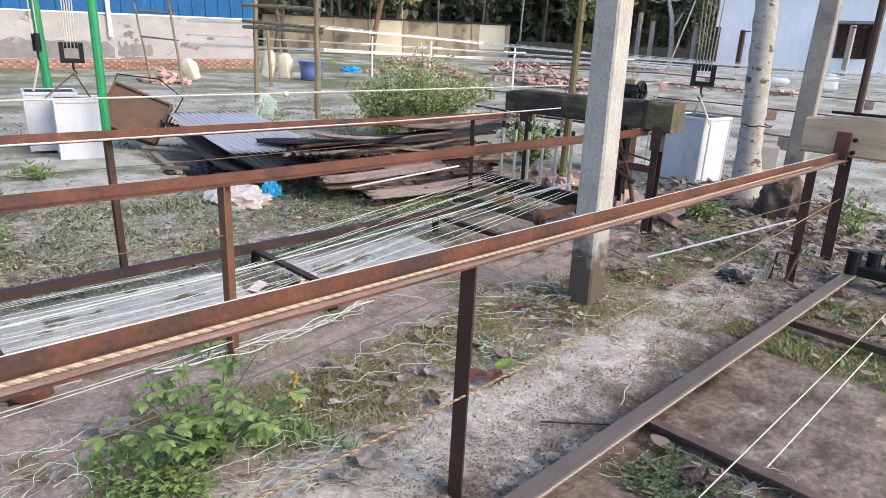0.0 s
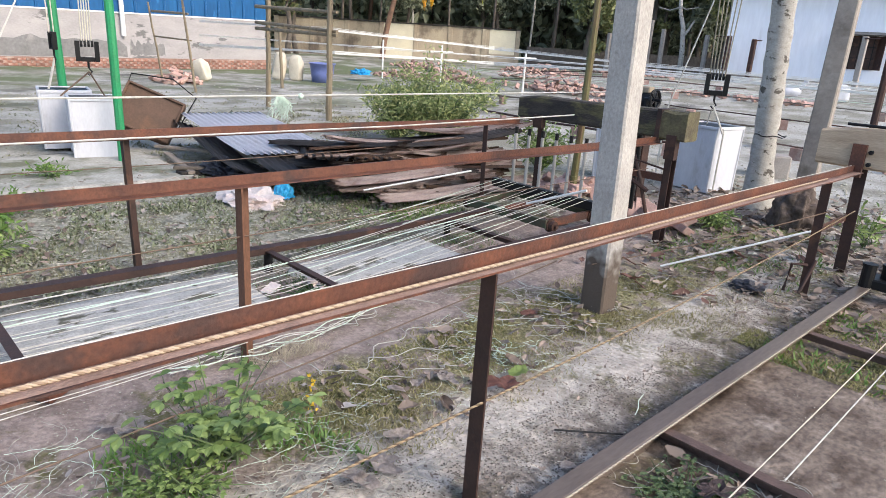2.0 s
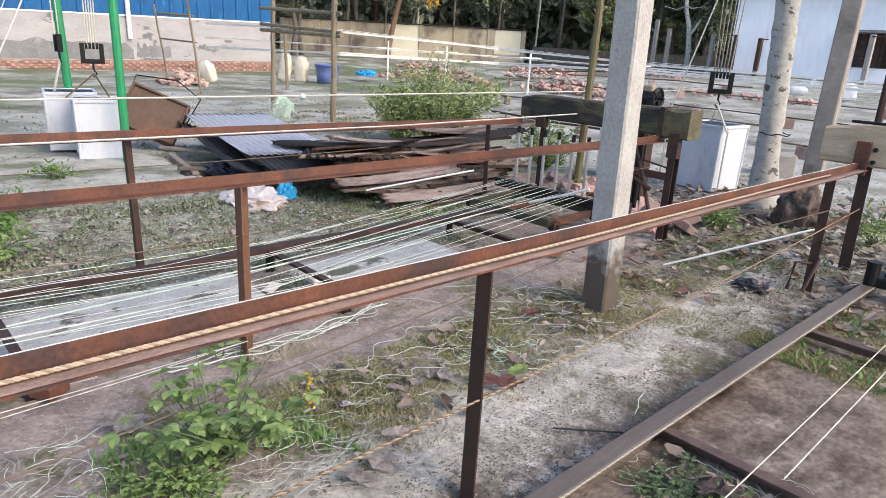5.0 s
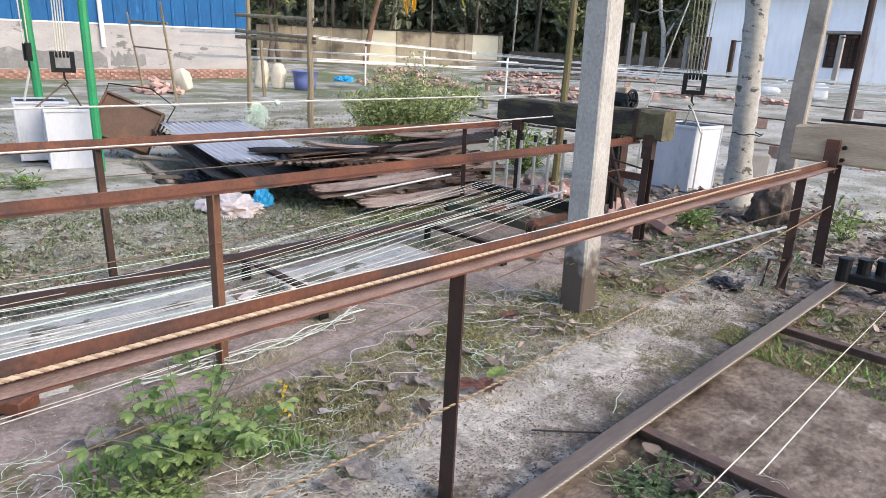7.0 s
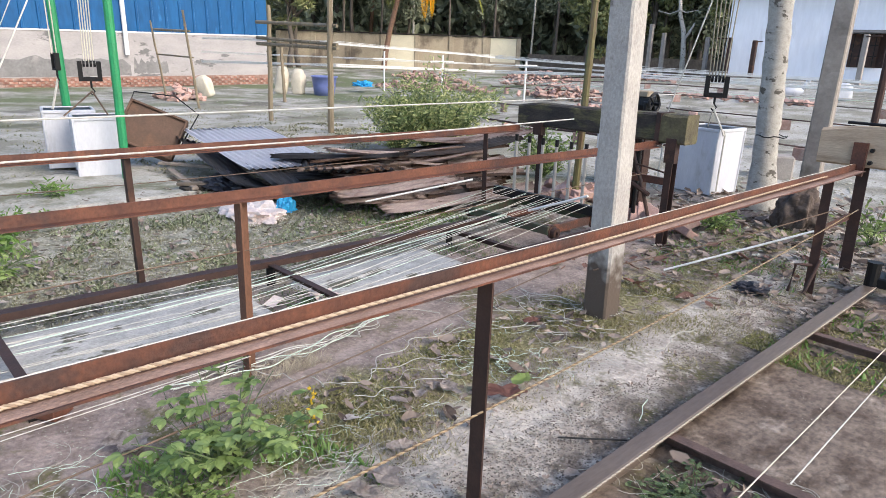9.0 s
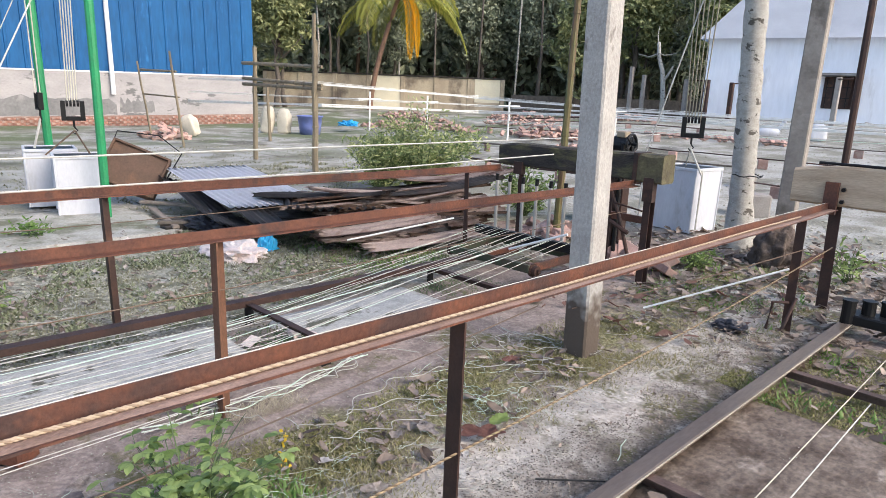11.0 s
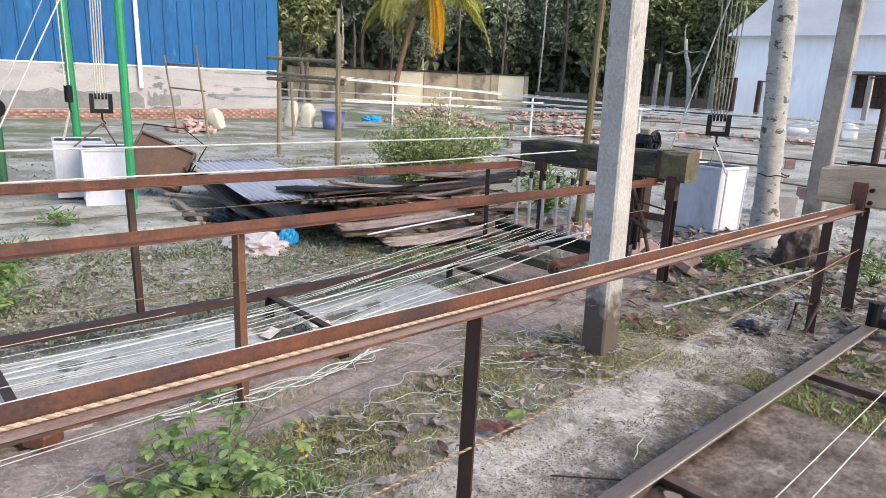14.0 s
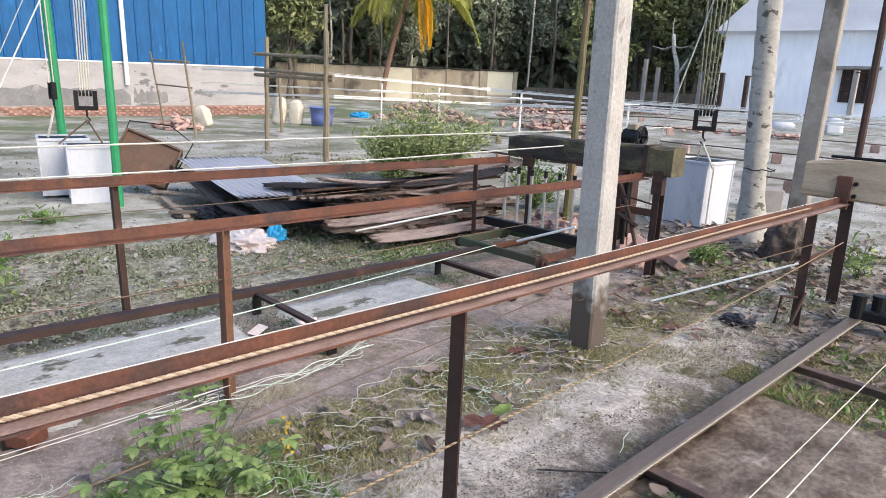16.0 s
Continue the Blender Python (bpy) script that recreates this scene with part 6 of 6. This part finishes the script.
scatter_leaves("leaf_litter", "dry brown and grey fallen leaves", 240, (-2.5, -1.75, 2.2, 6.8), 0.055, DRY_LEAF, 1)
scatter_leaves("leaf_litter", "dark curled leaves between the posts", 650, (-2.5, -0.4, 3.9, 5.7), 0.06, DRY_LEAF, 43)
scatter_leaves("leaf_litter", "dead leaves caught in the moss", 60, (-2.35, -1.75, 1.4, 3.6), 0.085, DRY_LEAF, 44)
scatter_leaves("leaf_litter", "red-brown dead leaves behind the pole", 50, (-2.9, -1.5, 3.7, 6.2), 0.11, RED_LEAF, 45)
scatter_leaves("leaf_litter", "dead leaves at the foot of the trunk", 500, (-3.6, -1.0, 5.6, 7.8), 0.11, DRY_LEAF, 46)
scatter_leaves("leaf_litter", "dead leaves by the low cross bars", 60, (-0.95, 0.1, 1.85, 2.25), 0.09, DRY_LEAF, 47)
scatter_leaves("leaf_litter", "dry brown fallen leaves by the poles", 700, (-4.2, -0.5, 4.4, 8.5), 0.10, DRY_LEAF, 2)
scatter_leaves("leaf_litter", "dry scraps on the gravel", 700, (-7.5, -3.9, 0.2, 4.4), 0.06, DRY_LEAF, 3)
scatter_leaves("leaf_litter", "dry scraps around the shrub", 150, (-2.35, -1.6, 0.4, 2.4), 0.045, DRY_LEAF, 4)
scatter_leaves("leaf_litter", "pale grey dry leaf scraps", 240, (-2.35, -1.65, 0.4, 5.5), 0.04, PALE_LEAF, 6)
scatter_leaves("leaf_litter", "pale scraps in the yard", 500, (-7.0, -3.9, 0.2, 4.4), 0.06, PALE_LEAF, 7)
scatter_leaves("leaf_litter", "dry scraps by the low rail", 70, (-0.95, 0.2, 3.3, 4.6), 0.08, DRY_LEAF, 5)


def chips(name, label, n, zone, size, mat, seed, lift=0.0):
    """Small flat stones and scraps trodden into the earth."""
    rnd = random.Random(seed)
    bm = bmesh.new()
    for _ in range(n):
        x, y = rnd.uniform(zone[0], zone[1]), rnd.uniform(zone[2], zone[3])
        r = size * rnd.uniform(0.3, 1.2)
        a = rnd.uniform(0, 6.28)
        z = -0.006 + lift + ground_z(x, y)
        top = bm.verts.new((x, y, z + r * rnd.uniform(0.3, 0.7)))
        ring = [bm.verts.new((x + r * math.cos(a + 1.257 * k) * rnd.uniform(0.6, 1.1), y + r * math.sin(a + 1.257 * k) * rnd.uniform(0.6, 1.1), z)) for k in range(5)]
        for k in range(5):
            bm.faces.new((top, ring[k], ring[(k + 1) % 5]))
    single(name, bm, mat, label, "gravel", kind="stuff")


DIRT = leafy("dark_dirt", (0.05, 0.05, 0.035), (0.16, 0.15, 0.11), 0.9, 0.0)
CHIP = leafy("pale_chip", (0.17, 0.155, 0.115), (0.44, 0.43, 0.36), 0.9, 0.0)
chips("gravel", "small pale stones and scraps in the yard", 14000, (-7.5, -3.85, -0.4, 4.6), 0.013, CHIP, 1)
scatter_leaves("leaf_litter", "dark crumbling leaf scraps on the damp earth", 500, (-1.75, -1.08, 0.8, 4.8), 0.022, DRY_LEAF, 41)
chips("gravel", "small stones on the trodden path", 7000, (-2.8, -0.95, 0.4, 5.0), 0.0048, CHIP, 2)
DARK_CRUMB = leafy("damp_crumb", (0.07, 0.057, 0.047), (0.22, 0.185, 0.16), 0.9, 0.0)
CRUMB = leafy("brown_crumb", (0.06, 0.045, 0.035), (0.26, 0.21, 0.175), 0.9, 0.0)
chips("gravel", "grit and brown crumbs on the damp slab", 5000, (-1.0, 0.25, -0.4, 1.9), 0.005, CRUMB, 8, 0.010)
chips("gravel", "grit and brown crumbs on the damp slab", 4500, (-1.0, 0.3, 2.3, 3.4), 0.005, CRUMB, 18, 0.010)
chips("gravel", "pale scraped flakes on the damp slab", 1600, (-0.95, 0.3, 2.3, 3.4), 0.007, CHIP, 28, 0.010)
chips("gravel", "dark damp crumbs along the low rail", 9000, (-1.5, -1.08, 0.6, 4.6), 0.0055, DARK_CRUMB, 29)
chips("gravel", "dark crumbs on the dusty path", 1800, (-1.95, -1.3, 0.8, 4.4), 0.0045, DARK_CRUMB, 30)
chips("gravel", "clods and crumbs on the dusty path", 5000, (-1.9, -1.05, 0.8, 4.6), 0.0042, CRUMB, 19)
chips("gravel", "crumbs and dirt on the track slab", 1500, (-3.8, -3.0, -0.5, 3.4), 0.009, DIRT, 9, 0.028)
chips("gravel", "stones and clods behind the end frames", 1500, (-4.5, 0.0, 5.0, 10.0), 0.03, CHIP, 3)
chips("gravel", "stones and clods of the far yard", 6000, (-18, -2, 8, 26), 0.03, CHIP, 4)


def tufts(name, label, n, zones, h, mat, seed, keep=0.0, wide=0.14):
    """Short blades thick where the noise is high."""
    rnd = random.Random(seed)
    bm = bmesh.new()
    k = 0
    while k < n:
        z = rnd.choice(zones)
        x, y = rnd.uniform(z[0], z[1]), rnd.uniform(z[2], z[3])
        if noise.noise((x * 2.4, y * 2.4, seed)) + rnd.uniform(-0.25, 0.25) < keep:
            continue
        k += 1
        a = rnd.uniform(0, 6.28)
        t = h * rnd.uniform(0.4, 1.3)
        p = Vector((x, y, -0.01))
        side = Vector((math.cos(a), math.sin(a), 0)) * t * wide
        tip = p + Vector((math.cos(a + 1.6) * t * 0.8, math.sin(a + 1.6) * t * 0.8, t * rnd.uniform(0.5, 1)))
        bm.faces.new([bm.verts.new(q) for q in (p - side, p + side, tip)])
    single(name, bm, mat, label, "grass", kind="stuff")


YARD_WEED = leafy("creeping_weed", (0.10, 0.11, 0.06), (0.27, 0.30, 0.18), 0.8, 0.1)
tufts("moss_patches", "dry yellow-green moss and dead grass", 34000, ((-2.35, -1.75, 1.1, 3.7), (-2.5, -1.6, 1.0, 4.4), (-2.3, -1.3, 3.0, 6.0), (-1.15, -0.2, 3.35, 4.7)), 0.02, MOSS, 1, 0.06)
tufts("yard_grass", "thin trodden grass on the gravel", 30000, ((-7.5, -3.85, -0.2, 4.4), (-5.5, -3.85, 0.2, 3.8)), 0.022, YARD_MOSS, 2, -0.05)
tufts("yard_weeds", "low grey-green creeping weeds in clumps", 16000, ((-7.5, -3.95, -0.2, 4.4),), 0.03, YARD_WEED, 21, 0.12, 0.4)
tufts("yard_weeds", "sparse weeds in the far yard", 9000, ((-16, -7.5, 1.0, 9.0), (-12, -8.2, 3.0, 8.0)), 0.035, YARD_MOSS, 22, 0.12, 0.4)
tufts("green_grass", "green grass and small weeds", 5000, ((-1.15, -0.1, 3.4, 4.8), (-2.8, -1.4, 4.5, 6.6), (-5.4, -4.0, 3.4, 4.4), (-2.3, -1.6, 0.5, 1.3)), 0.045, WEED, 3, 0.05)
tufts("slab_moss", "moss in the gap of the slabs", 2500, ((-3.65, -3.0, 1.78, 2.16), (-3.85, -3.6, -0.5, 1.4), (-3.7, -3.5, 3.2, 4.0), (-3.65, -3.0, 3.5, 4.1)), 0.022, YARD_GREEN, 4, -0.1)


MOSS_BRIGHT = leafy("olive_moss", (0.10, 0.105, 0.03), (0.35, 0.325, 0.14), 0.9, 0.1)
FUZZ = material("dusty_thread", (0.40, 0.385, 0.34), (0.28, 0.265, 0.235), 12, 0.8, 0, 0.2, 200)
STRAW = leafy("dry_straw", (0.30, 0.25, 0.17), (0.55, 0.49, 0.38), 0.8, 0.05)
tufts("moss_bed", "olive-yellow moss rosettes beside the path", 26000, ((-2.4, -1.85, 1.15, 2.4), (-2.4, -1.9, 2.3, 4.2), (-2.4, -1.85, 1.15, 3.4), (-1.3, -1.12, 3.55, 4.0), (-0.98, -0.2, 3.4, 4.2), (-1.0, -0.9, 2.3, 3.6)), 0.011, MOSS_BRIGHT, 31, -0.05, 0.45)
tufts("dead_grass", "dry straw and dead blades in the moss", 3200, ((-2.45, -1.7, 0.9, 4.4), (-2.75, -2.55, 1.3, 1.7)), 0.05, STRAW, 32, -0.1, 0.022)


def squiggles(name, label, n, zone, seed, mat, length=0.5, r=0.0011):
    """Loose thread waste lying in curls on the ground."""
    rnd = random.Random(seed)
    bm = bmesh.new()
    heaps = [(rnd.uniform(zone[0], zone[1]), rnd.uniform(zone[2], zone[3])) for _ in range(max(3, n // 9))]
    for _ in range(n):
        hx, hy = rnd.choice(heaps)
        p = Vector((hx + rnd.gauss(0, 0.09), hy + rnd.gauss(0, 0.11), 0.012))
        a = rnd.uniform(0, 6.28)
        bend = rnd.uniform(-0.5, 0.5)
        pts = [p.copy()]
        for _ in range(rnd.randint(14, 50)):
            bend = 0.8 * bend + rnd.uniform(-0.16, 0.16)
            a += bend * 0.55
            p = p + Vector((math.cos(a), math.sin(a), 0)) * length / 34
            p.z = 0.8 * p.z + 0.2 * (0.008 + rnd.uniform(0, 0.02))
            pts.append(p.copy())
        tube(bm, pts, r, 4, None, False)
    single(name, bm, mat, label, "thread waste", kind="stuff")


squiggles("thread_waste", "tangled white nylon thread waste on the earth", 18, (-2.5, -1.7, 0.9, 3.4), 1, THREAD, 0.32)
squiggles("thread_waste", "white thread waste around the shrub", 95, (-2.5, -1.5, 0.2, 1.2), 2, FUZZ, 0.2, 0.0013)
squiggles("thread_waste", "matted pale thread waste along the path's edge", 130, (-1.78, -1.5, 0.95, 1.9), 52, FUZZ, 0.13, 0.0014)
squiggles("thread_waste", "pale thread waste trodden into the moss", 20, (-2.2, -1.75, 1.6, 3.2), 53, THREAD, 0.3, 0.0016)
squiggles("thread_waste", "bluish thread waste beside the shrub", 22, (-2.6, -2.2, 0.2, 0.6), 54, GREEN_CORD, 0.22, 0.0011)
squiggles("thread_tangle", "pale green nylon tangle beside the red leaf", 34, (-1.92, -1.85, 2.28, 2.38), 55, GREEN_CORD, 0.10, 0.0012)
squiggles("thread_waste", "fine pale thread fuzz along the path's edge", 100, (-1.95, -1.62, 0.9, 3.0), 12, FUZZ, 0.12, 0.0007)
squiggles("thread_waste", "fine pale green thread fuzz in the moss", 90, (-2.1, -1.75, 0.8, 2.5), 13, GREEN_CORD, 0.09, 0.0006)
squiggles("thread_waste", "pale green thread waste on the earth", 24, (-2.5, -1.5, 0.8, 3.6), 3, GREEN_CORD, 0.25)
squiggles("thread_waste", "white thread scraps in the yard", 90, (-6.5, -3.9, 0.4, 4.2), 4, THREAD, 0.35)
squiggles("thread_waste", "white thread scraps by the low rail", 46, (-0.98, -0.45, 1.75, 2.2), 5, THREAD, 0.18, 0.0013)
squiggles("thread_waste", "loops of pale thread beside the concrete pole", 9, (-2.50, -2.15, 2.75, 3.2), 56, THREAD, 0.5, 0.0019)
squiggles("thread_waste", "white thread scraps behind the posts", 22, (-2.6, -1.2, 3.4, 5.5), 6, THREAD, 0.4)
squiggles("thread_tangle", "green nylon tangle lying on the slab", 26, (-3.3, -3.05, 2.15, 2.35), 7, GREEN_CORD, 0.25)
for k, pts in enumerate(([(-2.75, 1.15), (-2.72, 1.39), (-2.66, 1.55), (-2.74, 1.8), (-2.70, 2.0), (-2.85, 2.25)], [(-2.71, 1.2), (-2.68, 1.45), (-2.72, 1.7), (-2.66, 1.95), (-2.8, 2.2)], [(-2.7, 1.29), (-2.53, 1.40), (-2.36, 1.49), (-2.26, 1.56), (-2.29, 1.8), (-2.17, 2.21)], [(-2.11, 3.2), (-2.3, 2.93), (-2.45, 3.02), (-2.57, 3.22), (-2.43, 3.22), (-2.22, 3.36)], [(-2.15, 3.1), (-2.35, 3.05), (-2.3, 3.25), (-2.12, 3.3)], [(-2.13, 1.52), (-2.08, 1.79), (-2.02, 2.0), (-2.0, 2.25)], [(-2.85, 2.32), (-2.65, 2.52)], [(-2.3, 1.7), (-2.45, 2.1), (-2.35, 2.5)])):
    fine = []
    for i in range(len(pts) - 1):
        for j in range(10):
            u = j / 10
            x = pts[i][0] + (pts[i + 1][0] - pts[i][0]) * u
            y = pts[i][1] + (pts[i + 1][1] - pts[i][1]) * u
            fine.append((x + 0.03 * math.sin(9 * (i + u) + k), y + 0.02 * math.cos(7 * (i + u)), 0.02 + 0.008 * math.sin(5 * (i + u))))
    cord(fine, 0.0022, THREAD, "loose white strand end lying on the earth", "loose strands")

rnd = random.Random(61)
for k in range(4):
    pts = []
    ph = rnd.uniform(0, 6.28)
    w0, w1, reach = rnd.uniform(-0.04, 0.04), rnd.uniform(-0.07, 0.07), rnd.uniform(0.75, 1.0)
    for i in range(25):
        u = i / 24
        bow = 0.10 * math.sin(math.pi * u) * (0.3 + 0.12 * k)
        pts.append((-2.75 - 0.09 * u * u + bow + w0 + (w1 - w0) * u + 0.035 * math.sin(8 * u + ph) + 0.014 * math.sin(27 * u + 2 * ph), 0.95 + 1.55 * reach * u, 0.014 + 0.006 * math.sin(13 * u + ph) + 0.004 * k))
    cord(pts, 0.0028, WHITE_CORD if k % 3 else GREEN_CORD, "white nylon cord lying in a bundle past the post", "loose cords")

single("brick", box(bmesh.new(), (-0.11, -0.055, 0), (0.11, 0.055, 0.07), 0.008, pose(-2.92, 0.48, 0, 4, 3, 35)), RUST, "single red-brown brick lying on the earth", "brick")

cord([(-1.54 + 0.025 * math.sin(9 * u + 0.6) + 0.008 * math.sin(31 * u), 3.60 - 0.56 * u, 0.012) for u in [k / 24 for k in range(25)]], 0.0032, FUZZ, "short pale cord end lying on the dusty path", "loose strands")
cord([(-1.28, 2.55, 0.012), (-1.26, 2.47, 0.018), (-1.23, 2.42, 0.012), (-1.21, 2.36, 0.012)], 0.002, GREEN_CORD, "short pale cord end lying on the dusty path", "loose strands")
cord([(-1.36, 1.98, 0.014), (-1.26, 2.08, 0.014), (-1.16, 2.18, 0.014)], 0.004, BLACK, "thin dark stick on the earth", "", "stick", "stick")

# a few large single leaves
def big_leaf(at, turn, size, mat, label, lobes=5):
    bm = bmesh.new()
    c = bm.verts.new((0, 0, 0.014))
    n, prev = 28, None
    for j in (0.35, 0.7, 1.0):
        ring = []
        for k in range(n):
            a = 2 * math.pi * k / n
            r = size * (0.80 + 0.16 * math.cos(lobes * a) + 0.10 * math.sin(3 * a + size * 90) + 0.07 * math.sin(7 * a) + 0.05 * math.sin(13 * a))
            x, y = r * j * math.cos(a), r * j * 0.62 * math.sin(a)
            z = 0.012 + size * (0.14 * j * j * (0.5 + 0.5 * math.sin(2 * a + size * 70)) + 0.16 * noise.noise((x * 26, y * 26, size * 100)) + 0.10 * abs(math.sin(a)) * j)
            ring.append(bm.verts.new((x, y, z)))
        for k in range(n):
            if prev:
                bm.faces.new((prev[k], ring[k], ring[(k + 1) % n], prev[(k + 1) % n]))
            else:
                bm.faces.new((c, ring[k], ring[(k + 1) % n]))
        prev = ring
    bmesh.ops.solidify(bm, geom=list(bm.faces), thickness=0.001)
    bmesh.ops.transform(bm, matrix=pose(*at, 0, 0, turn), verts=bm.verts)
    return single("fallen_leaf", bm, mat, label, "leaf", "large fallen leaves")


big_leaf((-1.72, 2.06, 0.02), 40, 0.12, LEAF_RED, "large red-brown fallen leaf")
big_leaf((-1.76, 2.22, 0.01), 100, 0.08, PLANT_LEAF, "yellow-green fallen leaf on the dusty path", 1)
big_leaf((-1.62, 1.28, 0.005), 10, 0.10, LEAF_GREY, "large pale grey dry leaf")
big_leaf((-1.72, 1.45, 0.005), 70, 0.07, LEAF_GREY, "large pale grey dry leaf")
big_leaf((-0.72, 2.08, 0.03), 50, 0.10, LEAF_DARK, "large dark curled leaf")
big_leaf((-0.56, 2.02, 0.03), 10, 0.11, LEAF_DARK, "large dark curled leaf")
big_leaf((-2.42, 0.66, 0.005), 30, 0.12, LEAF_GREY, "large grey dry leaf beside the shrub")
big_leaf((-2.02, 1.42, 0.005), 60, 0.04, PAPER, "pale scrap of leaf on the moss", 3)
big_leaf((-1.95, 1.92, 0.005), 0, 0.08, LEAF_GREY, "grey dry leaf on the moss")
big_leaf((-1.60, 1.16, 0.005), 20, 0.085, LEAF_GREY, "large pale curled dry leaf on the thread waste", 2)
big_leaf((-2.0, 1.67, 0.005), 20, 0.05, LEAF_GREY, "grey dry leaf on the moss", 2)
big_leaf((-1.99, 1.78, 0.006), 120, 0.055, LEAF_GREY, "grey dry leaf on the moss", 3)
big_leaf((-1.17, 1.82, 0.005), 30, 0.045, LEAF_GREY, "pale dry leaf on the dark earth", 3)
big_leaf((-2.2, 2.85, 0.005), 80, 0.07, LEAF_RED, "red-brown dry leaf by the pole")


# ---- what moves ----
def motions():
    """The strands sway while the rope is made, then slide off the hooks; the tuft and the rope shift."""
    rnd = random.Random(17)
    for i, ob in enumerate(STRANDS):
        rows = []
        ph, amp = rnd.uniform(0, 6.28), rnd.uniform(0.006, 0.016)
        go = 13.9 + 1.2 * rnd.random()
        t = 0.0
        while t <= 16.01:
            lift = 0.01 * ease(t, 9.5, 11.5) + (0.03 + 0.05 * math.sin(ph)) * ease(t, 12.9, 13.3) * (1 - ease(t, 13.8, 14.3))
            dz = lift + amp * math.sin(2.6 * t + ph)
            dx = amp * 0.8 * math.sin(1.9 * t + ph * 1.7)
            raised = -1.9 * (0.35 + 0.65 * abs(math.sin(1.5 * ph))) * ease(t, 2.2, 3.0) * (1 - ease(t, 8.2, 9.4))
            away = ease(t, go, go + 0.6) * 7.5
            sink = -0.08 * ease(t, go - 0.3, go + 0.1)
            rows.append((t, pose(dx, 4.72 - away, 0.285 + dz + sink, raised) @ pose(0, -4.72, -0.285)))
            t += 0.25
        walk(ob, rows)
    lay = [(0, 0.014, 0, 0), (4.2, 0.014, 0, 0), (6.3, 0.0, 0.008, 0.25), (9.0, 0.006, 0.003, 0.1), (11.3, 0.008, 0, 0), (13.0, 0.006, 0, 0), (14.5, 0.004, 0.003, 0.1), (16.0, 0.002, 0.004, 0.15)]
    walk(top_rope, [(t, SWING @ pose(dx, 0, dz, tip)) for t, dx, dz, tip in lay])
    walk(side_cord, [(0, pose(0, 0, -0.02)), (8.0, pose(0, 0, -0.015)), (11.3, pose(0, 0, 0.04)), (16.0, pose(0, 0, 0.045))])
    walk(tassel, [(0, pose(0, 0, 0)), (7.4, pose(0, 0, 0)), (7.6, pose(0, -0.32, 0)), (7.8, pose(0, -0.85, 0)), (8.0, pose(0, -2.0, 0)), (8.4, pose(0, -4.6, 0)), (9.0, pose(0, -6.0, 0)), (16.0, pose(0, -6.0, 0))])


motions()
